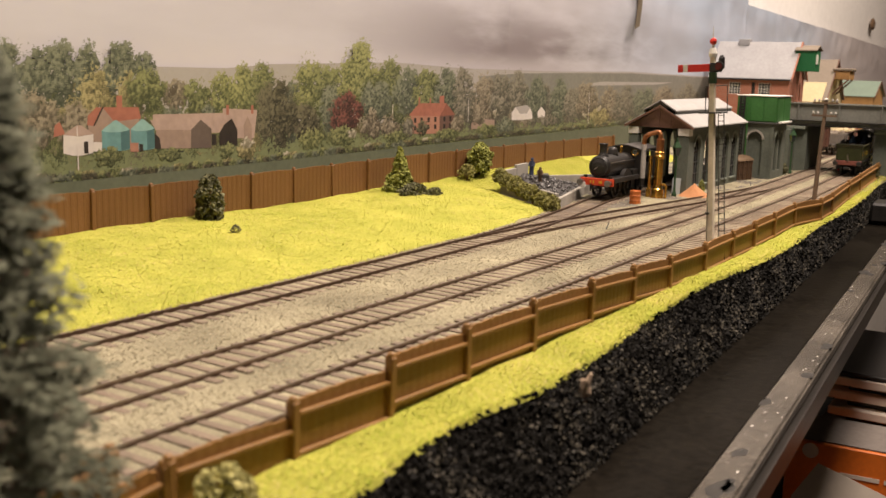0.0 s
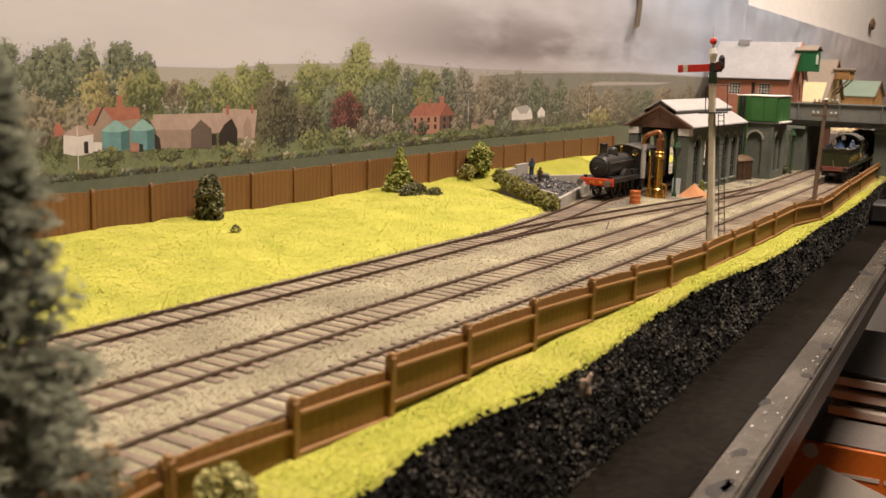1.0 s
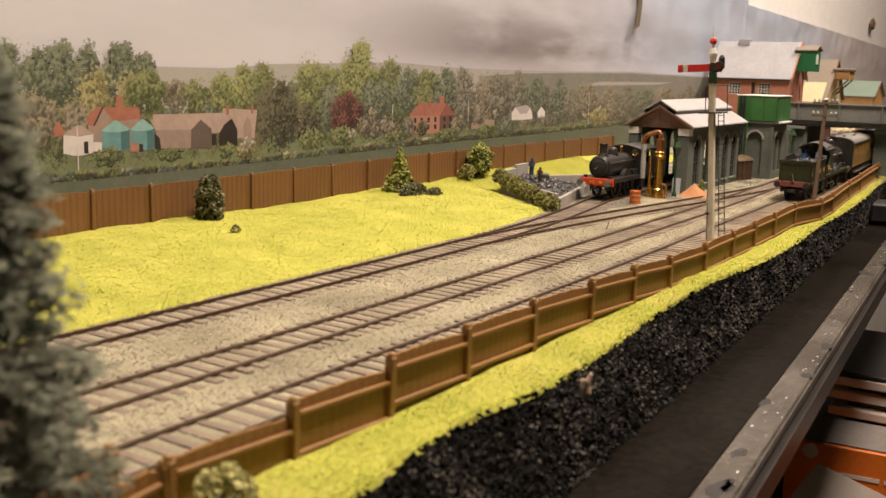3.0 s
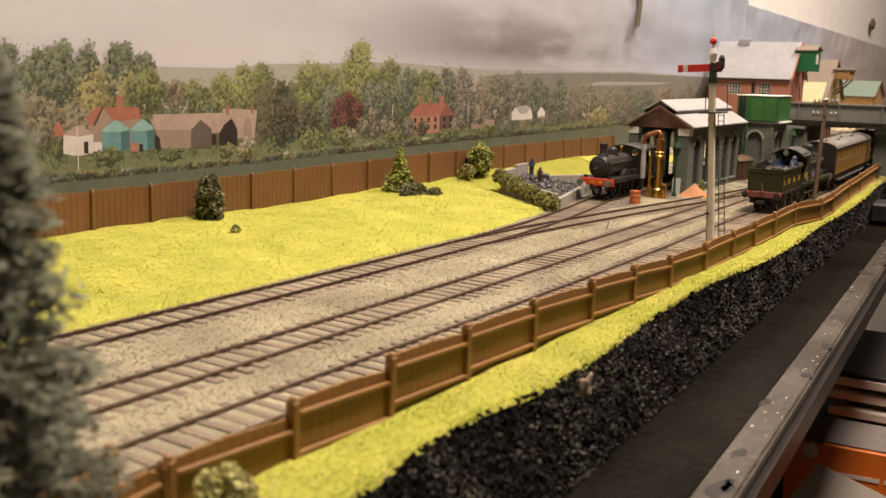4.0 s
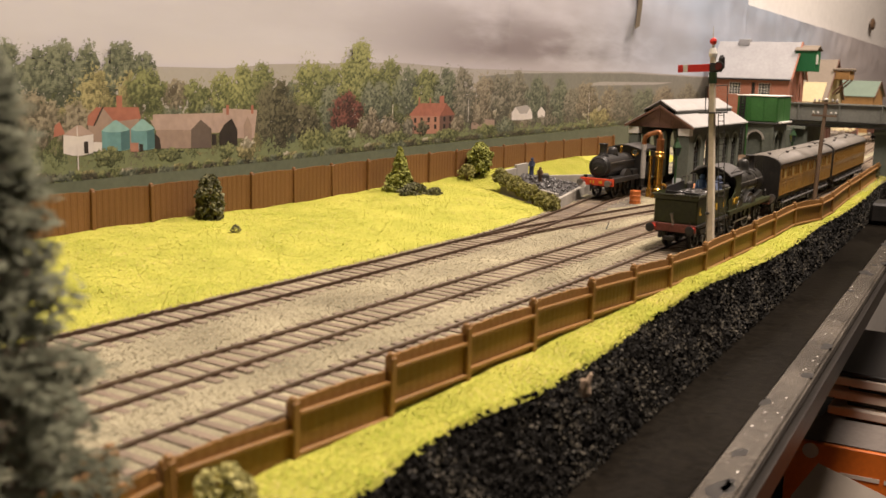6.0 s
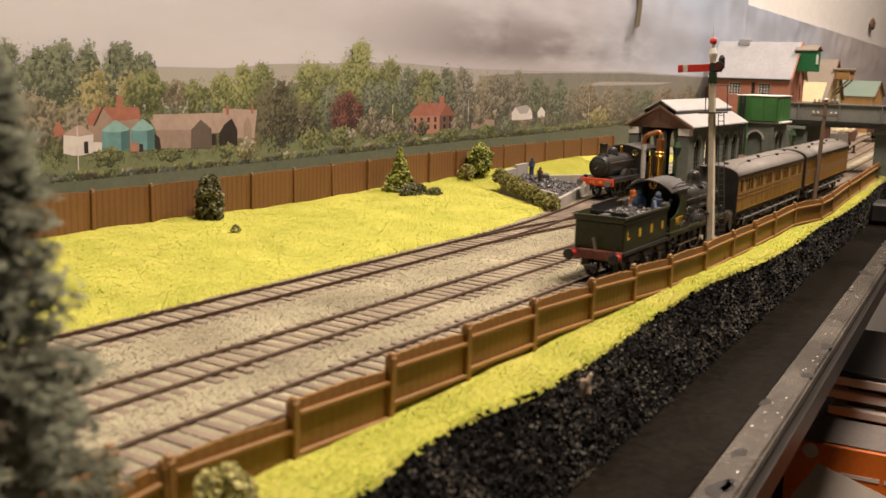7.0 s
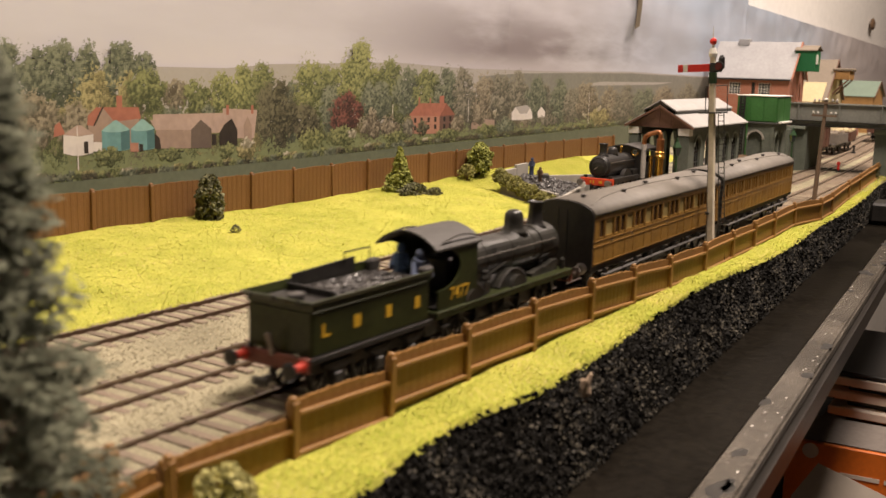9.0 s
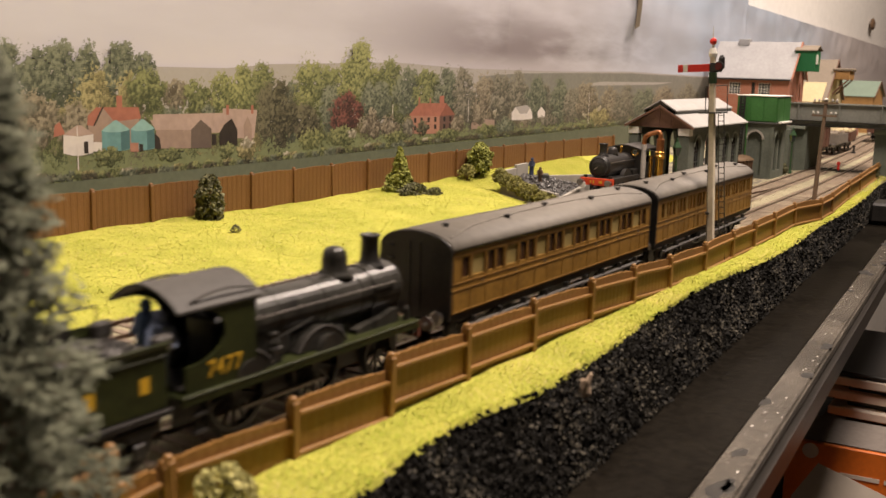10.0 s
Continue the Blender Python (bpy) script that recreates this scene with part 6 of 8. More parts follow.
staithe()
man = part("model_figure", figure(bmesh.new(), 0.0155, 0.0006, 0.0012), M_NAVY)
man.matrix_basis = pose(0.774, 0.4045, 0.0100)
tagged(man, "small painted figure in navy standing on the coal", "figurine")
man = part("model_figure", figure(bmesh.new(), 0.0135, -0.002, 0.0018), M_POLE)
man.matrix_basis = pose(0.741, 0.3790, 0.0085, 0, 0, 20)
tagged(man, "small painted figure in brown stooping over coal", "figurine")
box_bm = bmesh.new()
box(box_bm, -0.006, 0.006, -0.003, 0.003, 0, 0.005, 0.0006)
trolley = part("coal_tub", box_bm, M_DARKGREY)
trolley.matrix_basis = pose(0.760, 0.384, 0.0095, 0, 0, 30)
tagged(trolley, "small dark tub standing on the coal heap", "tub")


# ---- signals and poles ----
def semaphore():
    lean = math.degrees(math.atan2(0.0062, 0.108))
    root = tagged(empty("semaphore_signal", pose(0.548, 0.1729, -0.0030, -lean, 0, 0)), "white semaphore signal post with red arm at danger", "signal")
    bm = bmesh.new()
    h = 0.1150
    for a, b in ((0.0020, 0.0013),):
        v0 = [bm.verts.new((sx * a, sy * a, 0)) for sx, sy in ((-1, -1), (1, -1), (1, 1), (-1, 1))]
        v1 = [bm.verts.new((sx * b, sy * b, h)) for sx, sy in ((-1, -1), (1, -1), (1, 1), (-1, 1))]
        for i in range(4):
            bm.faces.new((v0[i], v0[(i + 1) % 4], v1[(i + 1) % 4], v1[i]))
        bm.faces.new(v1)
    bmesh.ops.bevel(bm, geom=[e for e in bm.edges], offset=0.0002, segments=1, affect="EDGES")
    part("post", bm, mat("cream_white_post", (0.68, 0.60, 0.46), 0.6, vary=0.18, fine=400, coarse=60), root)
    part("base", box(bmesh.new(), -0.0026, 0.0026, -0.0026, 0.0026, 0, 0.0035, 0.0003), M_BLACK, root)
    bm = bmesh.new()
    lathe(bm, [(0.0016, h + 0.0018), (0.0008, h + 0.0022), (0.0006, h + 0.0040), (0.0005, h + 0.0072), (0.0003, h + 0.0080), (0.0001, h + 0.0135)], 12)
    fin = part("finial", bm, M_WHITE, root, "white spike finial", smooth=False)
    part("ball", lathe(bmesh.new(), [(0.0006, h + 0.0037), (0.0016, h + 0.0043), (0.0020, h + 0.0055), (0.0016, h + 0.0067), (0.0006, h + 0.0073)], 12), M_RED, fin, "red ball")
    part("finial_cap", lathe(bmesh.new(), [(0.0021, h - 0.0030), (0.0024, h - 0.0010), (0.0016, h + 0.0018)], 12), M_WHITE, root)
    arm = part("arm", box(bmesh.new(), -0.0030, -0.0024, 0.0010, 0.0185, h - 0.0105, h - 0.0065, 0.0001), M_RED, root, "red arm with white stripe")
    part("stripe", box(bmesh.new(), -0.0033, -0.0029, 0.0130, 0.0155, h - 0.0105, h - 0.0065), M_WHITE, arm)
    bm = bmesh.new()
    box(bm, -0.0031, -0.0022, -0.0060, 0.0012, h - 0.0110, h - 0.0060, 0.0008)
    lathe(bm, [(0.0026, -0.0036), (0.0026, -0.0022)], 14, "x", (0, -0.0042, h - 0.0080))
    part("spectacle", bm, M_BLACK, arm)
    part("red_lens", lathe(bmesh.new(), [(0.0019, -0.0039), (0.0019, -0.0035)], 14, "x", (0, -0.0042, h - 0.0080)), mat("dark_red_glass", (0.10, 0.01, 0.01), 0.15), arm)
    bm = bmesh.new()
    box(bm, -0.0018, 0.0018, -0.0018, 0.0018, h - 0.0170, h - 0.0108, 0.0003)
    part("green_collar", bm, M_LAMPGREEN, root)
    bm = bmesh.new()
    lathe(bm, [(0.0016, h - 0.0090), (0.0016, h - 0.0035), (0.0008, h - 0.0020)], 10, at=(0.0005, -0.0046, 0))
    part("lamp_case", bm, M_BLACK, root)
    part("platform", box(bmesh.new(), -0.0040, 0.0075, -0.0062, 0.0062, h - 0.0330, h - 0.0322), M_DARKGREY, root)
    bm = bmesh.new()
    for y in (-0.0060, 0.0060):
        cyl(bm, (0.0070, y, h - 0.0325), (0.0070, y, h - 0.0180), 0.0003, n=5)
    cyl(bm, (0.0070, -0.0060, h - 0.0180), (0.0070, 0.0060, h - 0.0180), 0.0003, n=5)
    cyl(bm, (0.0070, -0.0060, h - 0.0180), (0.0, -0.0060, h - 0.0180), 0.0003, n=5)
    part("guard_rail", bm, M_DARKGREY, root)
    bm = bmesh.new()
    ladder(bm, (0.0070, -0.0045, 0.0), (0.0060, -0.0030, h - 0.0325), 0.0016, 26, (0, 1, 0), 0.00028)
    part("ladder", bm, M_DARKGREY, root)
    bm = bmesh.new()
    cyl(bm, (-0.0024, 0.0012, 0.002), (-0.0024, 0.0012, h - 0.0150), 0.0002, n=5)
    box(bm, -0.0032, 0.0024, 0.0, 0.0022, 0.0270, 0.0282)
    part("signal_wire", bm, M_DARKGREY, root)
    return root


semaphore()


def telegraph_pole():
    root = tagged(empty("telegraph_pole", pose(0.838, 0.1842, -0.003, 0, 8.0, 0)), "leaning dark timber telegraph pole with pale grey insulators", "telegraph pole")
    part("pole", cyl(bmesh.new(), (0, 0, 0), (0, 0, 0.0860), 0.0019, 0.0014, 12), M_POLE, root)
    for z in (0.0735, 0.0835):
        arm = part("cross_arm", box(bmesh.new(), -0.0018, -0.0006, -0.0095, 0.0095, z - 0.0007, z + 0.0007), M_POLE, root)
        for k in range(6):
            if k in (2, 3):
                continue
            y = -0.0085 + 0.0034 * k
            part("insulator", lathe(bmesh.new(), [(0.0003, z + 0.0006), (0.0009, z + 0.0014), (0.0011, z + 0.0020), (0.0007, z + 0.0030), (0.0002, z + 0.0034)], 8, at=(-0.0012, y, 0)), M_GREYPIPE, arm, "pale grey insulator")
    part("cap", lathe(bmesh.new(), [(0.0018, 0.0858), (0.0020, 0.0866), (0.0004, 0.0876)], 10), M_WHITE, root)


telegraph_pole()

for x, y, label, m in ((1.170, 0.2345, "small red ground signal between the tracks", M_RED), (1.480, 0.2790, "small black ground signal beside the siding", M_BLACK)):
    g = tagged(empty("ground_signal", pose(x, y, -0.0033)), label, "signal")
    part("base", box(bmesh.new(), -0.003, 0.003, -0.0025, 0.0025, 0, 0.0040, 0.0004), M_BLACK, g)
    part("stand", lathe(bmesh.new(), [(0.0014, 0.0040), (0.0012, 0.0090), (0.0016, 0.0095)], 10), m, g)
    part("disc", lathe(bmesh.new(), [(0.0020, -0.0006), (0.0020, 0.0006)], 16, "x", (-0.001, 0, 0.0112)), m, g)

# point rodding and levers beside the crossing
for x, y, turn in ((0.955, 0.2680, 20), (0.615, 0.2640, 5)):
    lever = tagged(empty("point_lever", pose(x, y, -0.0030, 0, 0, turn)), "small dark point lever on a timber base", "lever")
    part("base", box(bmesh.new(), -0.005, 0.005, -0.0015, 0.0015, 0, 0.0010), M_SLEEPER, lever)
    part("handle", cyl(bmesh.new(), (-0.002, 0, 0.001), (0.0035, 0, 0.0045), 0.0004, n=6), M_DARKGREY, lever)


# ---- plants ----
def leaf_mat(name, color, tint):
    return mat(name, color, 0.85, vary=0.45, fine=900, coarse=120, bump=0, island=1.4, tint=tint, spec=0.25)


L_DARK = leaf_mat("dark_bush_foam", (0.075, 0.080, 0.040), (0.16, 0.155, 0.085))
L_GREEN = leaf_mat("green_lichen", (0.17, 0.19, 0.045), (0.30, 0.31, 0.085))
L_OLIVE = leaf_mat("olive_lichen", (0.17, 0.165, 0.050), (0.27, 0.25, 0.085))
L_YELLOW = leaf_mat("yellow_green_lichen", (0.33, 0.31, 0.10), (0.50, 0.46, 0.19))
L_CONIFER = leaf_mat("grey_green_needles", (0.075, 0.084, 0.054), (0.180, 0.188, 0.130))


def bush(label, at, rx, ry, h, material, seed, count=420, shape=0.6, stem=True, category="bush"):
    """Ragged clumps of small leaves round a few twigs."""
    rnd = random.Random(seed)
    root = tagged(empty("bush", pose(*at)), label, category, group="model bushes")
    verts, faces = [], []
    for i in range(int(count * 1.7)):
        t = rnd.random() ** 0.85
        prof = (math.sin(math.pi * min(1, 0.22 + 0.78 * t)) ** shape) if shape < 1.5 else (1.02 - t)
        a = rnd.uniform(0, 6.283)
        lump = 0.78 + 0.34 * noise.noise(Vector((math.cos(a) * 1.8 + seed, math.sin(a) * 1.8, t * 4)))
        q = prof * lump * (1 - 0.45 * rnd.random() ** 2.2)
        c = Vector((rx * q * math.cos(a), ry * q * math.sin(a), h * t * (0.92 + 0.16 * lump)))
        s = rnd.uniform(0.045, 0.105) * (rx + h) * 0.5 + 0.0002
        n1 = Vector((rnd.gauss(0, 1), rnd.gauss(0, 1), rnd.gauss(0, 1))).normalized()
        n2 = n1.orthogonal().normalized()
        n3 = n1.cross(n2)
        k = len(verts)
        for j in range(5):
            b = 2 * math.pi * j / 5
            rr = s * rnd.uniform(0.5, 1.15)
            verts.append(c + n2 * rr * math.cos(b) + n3 * rr * math.sin(b) * 0.8 + n1 * rnd.uniform(-0.3, 0.3) * s)
        verts.append(c + n1 * s * 0.5)
        for j in range(5):
            faces.append((k + j, k + (j + 1) % 5, k + 5))
    me = bpy.data.meshes.new("crown")
    me.from_pydata([tuple(v) for v in verts], [], faces)
    me.materials.append(material)
    crown = new("crown", me)
    crown.parent = root
    if stem:
        bm = bmesh.new()
        for i in range(5):
            a = 1.26 * i
            cyl(bm, (0, 0, -0.002), (rx * 0.4 * math.cos(a), ry * 0.4 * math.sin(a), h * 0.6), 0.0008, 0.0003, 5)
        part("twigs", bm, M_POLE, root)
    return root


bush("dense dark green bush against the back fence", (0.4285, 0.4370, 0.0065), 0.0098, 0.0090, 0.0255, L_DARK, 1, 900, 0.35)
bush("tapering green conifer bush by the back fence", (0.617, 0.432, 0.009), 0.0150, 0.0130, 0.0290, L_GREEN, 2, 900, 2.0)
bush("low spreading dull green bush on the bank", (0.612, 0.4165, 0.006), 0.0190, 0.0080, 0.0090, L_DARK, 3, 420, 0.5)
bush("low trailing dull green bush on the bank", (0.628, 0.4085, 0.005), 0.0100, 0.0060, 0.0065, L_DARK, 13, 260, 0.5)
bush("rounded green bush by the back fence", (0.750, 0.4420, 0.012), 0.0165, 0.0110, 0.0235, L_GREEN, 4, 900, 0.5)
bush("low yellowish bush at the foot of another", (0.726, 0.4400, 0.010), 0.0100, 0.0080, 0.0100, L_OLIVE, 14, 300, 0.5)
bush("tiny dark tuft on the grass", (0.4115, 0.3995, 0.0055), 0.0044, 0.0026, 0.0040, L_DARK, 5, 120, 0.5, False)
for i in range(7):
    t = i / 6
    bush("olive lichen bush along the coal staithe", (0.728 - 0.062 * t, 0.4090 - 0.0785 * t, 0.0075 - 0.0095 * t), 0.0095, 0.0075, 0.0115 - 0.0015 * (i % 2), L_OLIVE, 20 + i, 420, 0.5)
bush("yellow-green lichen clump before the front fence", (0.1555, 0.1545, -0.003), 0.0095, 0.0075, 0.0135, L_YELLOW, 40, 520, 0.5)
bush("small green plant growing by the shed wall", (0.868, 0.2860, -0.003), 0.0040, 0.0030, 0.0110, L_GREEN, 41, 220, 0.5)
bush("dark green bush at the foot of the tower", (1.094, 0.2740, -0.003), 0.0100, 0.0050, 0.0120, L_DARK, 42, 360, 0.5)
bush("dark green bush behind the lineside fence", (1.128, 0.1890, -0.003), 0.0075, 0.0045, 0.0130, L_DARK, 43, 360, 0.5)


def near_conifer():
    """A bottle-brush fir close to the eye."""
    rnd = random.Random(77)
    root = tagged(empty("fir_tree", pose(0.0965, 0.1500, -0.003)), "grey-green model fir tree standing on the verge", "tree")
    part("trunk", cyl(bmesh.new(), (0, 0, -0.001), (0, 0, 0.104), 0.0016, 0.0004, 8), M_POLE, root)
    limbs = bmesh.new()
    verts, faces = [], []
    for i in range(300):
        t = (i + rnd.random()) / 300
        z = 0.004 + 0.100 * t
        r = 0.0205 * (1 - t) ** 0.75 * rnd.uniform(0.72, 1.12) + 0.002
        a = i * 2.399 + rnd.uniform(-0.3, 0.3)
        tip = Vector((r * math.cos(a), r * math.sin(a), z + r * rnd.uniform(-0.15, 0.25)))
        root_p = Vector((0, 0, z))
        cyl(limbs, root_p, tip, 0.0003, 0.0001, 4)
        for k in range(46):
            q = rnd.uniform(0.25, 1.05)
            c = root_p.lerp(tip, q) + Vector((rnd.gauss(0, 0.0009), rnd.gauss(0, 0.0009), rnd.gauss(0, 0.0009)))
            d = Vector((math.cos(a) + rnd.gauss(0, 0.7), math.sin(a) + rnd.gauss(0, 0.7), rnd.gauss(0, 0.6))).normalized() * rnd.uniform(0.0016, 0.0038)
            s = d.orthogonal().normalized() * 0.00032
            n = len(verts)
            verts += [tuple(c - s), tuple(c + s), tuple(c + d * 0.6 + s), tuple(c + d), tuple(c + d * 0.6 - s)]
            faces.append((n, n + 1, n + 2, n + 3, n + 4))
    part("limb", limbs, M_POLE, root)
    me = bpy.data.meshes.new("crown")
    me.from_pydata(verts, [], faces)
    me.materials.append(L_CONIFER)
    crown = new("crown", me)
    crown.parent = root


near_conifer()


def edging_flecks():
    """Ragged flecks on the edge of the board: mostly black, with browner, paler ones as painted highlights."""
    rnd = random.Random(31)
    black = mat("black_scatter_flecks", (0.0030, 0.0030, 0.0026), 0.6, vary=0.5, island=1.6, bump=0, tint=(0.012, 0.011, 0.009), spec=0.08)
    pale = mat("brown_grey_scatter_flecks", (0.014, 0.0125, 0.009), 0.6, vary=0.5, island=1.8, bump=0, tint=(0.070, 0.062, 0.046), spec=0.15)
    for label, m, count, big in (("ragged black flecks of scatter material", black, 22000, 0.0014), ("brown-grey flecks painting highlights into black scatter", pale, 22000, 0.0013)):
        verts, faces = [], []
        for _ in range(count):
            x = 0.14 + 1.1 * rnd.random() ** 1.5
            t = rnd.random()
            # noise decides where the paler highlight flecks gather
            thin = noise.noise(Vector((x * 42, t * 2.2, 7))) + 0.6 * noise.noise(Vector((x * 150, t * 7, 3)))
            if m is pale and thin < rnd.uniform(-0.15, 0.40):
                continue
            c = Vector((x, edge_face(x, t) - 0.0012 - 0.0010 * rnd.random(), -0.0040 - t * 0.029))
            s = rnd.uniform(0.0004, big)
            d1 = Vector((rnd.gauss(0, 1), rnd.gauss(0, 1), rnd.gauss(0, 1))).normalized()
            d2 = d1.orthogonal().normalized()
            k = len(verts)
            verts += [tuple(c + d1 * s), tuple(c + d2 * s * 0.7), tuple(c - d1 * s * 0.7), tuple(c - d2 * s * 0.5)]
            faces.append((k, k + 1, k + 2, k + 3))
        me = bpy.data.meshes.new("edging_flecks")
        me.from_pydata(verts, [], faces)
        me.materials.append(m)
        tagged(new("edging_flecks", me), label, "edging", kind="stuff")


edging_flecks()
chip = bmesh.new()
out = bmesh.ops.create_icosphere(chip, subdivisions=2, radius=0.0045)
for v in chip.verts:
    v.co = Vector((v.co.x * 0.75, v.co.y * 0.5, v.co.z * 1.55)) * (1 + 0.6 * noise.noise(v.co * 330))
c = part("plaster_chip", chip, mat("bare_plaster", (0.27, 0.20, 0.135), 0.9, vary=0.3, fine=700, coarse=200))
c.matrix_basis = pose(0.3165, 0.1412, -0.0110, 10, 14, 0)
tagged(c, "bare beige plaster patch showing through black scatter", "plaster")


# ---- clutter below the board ----
def clutter():
    orange = mat("orange_card", (0.56, 0.13, 0.012), 0.5, vary=0.15, fine=200, coarse=20, bump=0.05)
    # card colour darkened in place of the shadow below the board
    card = mat("grey_brown_card", (0.13, 0.11, 0.095), 0.75, vary=0.2, fine=200, coarse=20, bump=0.1)
    pale = mat("pale_paper", (0.56, 0.49, 0.41), 0.8, vary=0.1, fine=100, coarse=12, bump=0.05)
    shelf = tagged(empty("low_shelf"), "dark wooden shelf below the baseboard", "shelf")
    part("shelf_board", box(bmesh.new(), 0.70, 1.90, -0.15, 0.30, -0.380, -0.362, 0.001), M_BLACKBOARD, shelf)
    for x in (0.72, 1.86):
        for y in (-0.13, 0.28):
            part("leg", box(bmesh.new(), x - 0.015, x + 0.015, y - 0.015, y + 0.015, -0.900, -0.381), M_BLACKBOARD, shelf)
    b = tagged(empty("card_box", pose(0.975, 0.2185, -0.361, 0, 0, 5)), "bright orange card box with small pale print", "box")
    part("carton", box(bmesh.new(), 0, 0.085, -0.24, 0, 0, 0.1165, 0.001), orange, b)
    part("flap", box(bmesh.new(), 0.004, 0.080, -0.236, -0.004, 0.1170, 0.1182), card, b, "dull brown inner flap")
    part("tab", lathe(bmesh.new(), [(0.0075, -0.0007), (0.0075, -0.0001)], 20, "x", (0, -0.022, 0.108)), pale, b, "pale finger notch")
    for y0, y1, z in ((-0.085, -0.050, 0.088), (-0.100, -0.089, 0.088), (-0.082, -0.073, 0.070)):
        part("print_bar", box(bmesh.new(), -0.0008, -0.0002, y0, y1, z, z + 0.0038), pale, b)
    sheet = bmesh.new()
    prism(sheet, [(-0.064, 0), (0.048, 0), (0.040, 0.078), (0.020, 0.112), (-0.064, 0.086)], 0.0006, lambda u, v, w: (w, u, v))
    sheet = part("paper_sheet", fixed(sheet), pale)
    sheet.matrix_basis = pose(0.922, 0.160, -0.3615, 0, 14, 6)
    tagged(sheet, "pale creased sheet of paper propped against the box", "paper")
    for k in range(9):
        y = 0.004 * (k % 3)
        z = -0.361 + k * 0.0170
        t = part("paper_tray", box(bmesh.new(), 1.12 + 0.005 * (k % 2), 1.33, y, y + 0.212, z, z + 0.0095, 0.0012), pale if k % 4 != 1 else card)
        tagged(t, "pale card tray in an untidy stack", "tray", group="stacked trays")
        # inset black layers draw the dark lines of the stack
        if k < 8:
            s = part("tray_spacer", box(bmesh.new(), 1.135, 1.31, 0.015, 0.195, z + 0.0096, z + 0.0169), M_BLACK)
            tagged(s, "thin black layer filling the gap between trays", "spacer")
    # black sheet added to imitate the shadow over the papers
    lid = part("card_sheet", box(bmesh.new(), 1.122, 1.335, -0.002, 0.218, -0.2153, -0.2100, 0.001), M_BLACK)
    tagged(lid, "thin black sheet added as shade over the stacked trays", "card")
    knob = part("control_box", box(bmesh.new(), -0.02, 0.02, -0.012, 0.012, 0, 0.018, 0.002), M_BLACK)
    knob.matrix_basis = pose(1.02, 0.158, -0.0310, 0, 0, 4)
    tagged(knob, "small black control box on the board edge", "control box")


clutter()


def paint_flecks():
    """Specks of plaster and stains left on the metal strip."""
    rnd = random.Random(5)
    for name, label, m, n, r0, r1 in (("plaster_specks", "white plaster specks on the strip", M_WHITE, 70, 0.00015, 0.00055), ("dark_stains", "dark oily stains on the strip", M_BLACK, 16, 0.0018, 0.0052)):
        verts, faces = [], []
        for _ in range(n):
            x = rnd.uniform(0.27, 0.9)
            t = rnd.uniform(0.12, 0.88)
            y = 0.0600 + 0.073 * x + t * (0.0135 - 0.001 * x)
            r = rnd.uniform(r0, r1)
            k = len(verts)
            for i in range(7):
                q = r * rnd.uniform(0.6, 1.2)
                verts.append((x + 1.8 * q * math.cos(0.898 * i), y + q * 0.8 * math.sin(0.898 * i), -0.03092))
            faces.append(tuple(range(k, k + 7)))
        me = bpy.data.meshes.new(name)
        me.from_pydata(verts, [], faces)
        me.materials.append(m)
        tagged(new(name, me), label, "specks", kind="stuff")


paint_flecks()

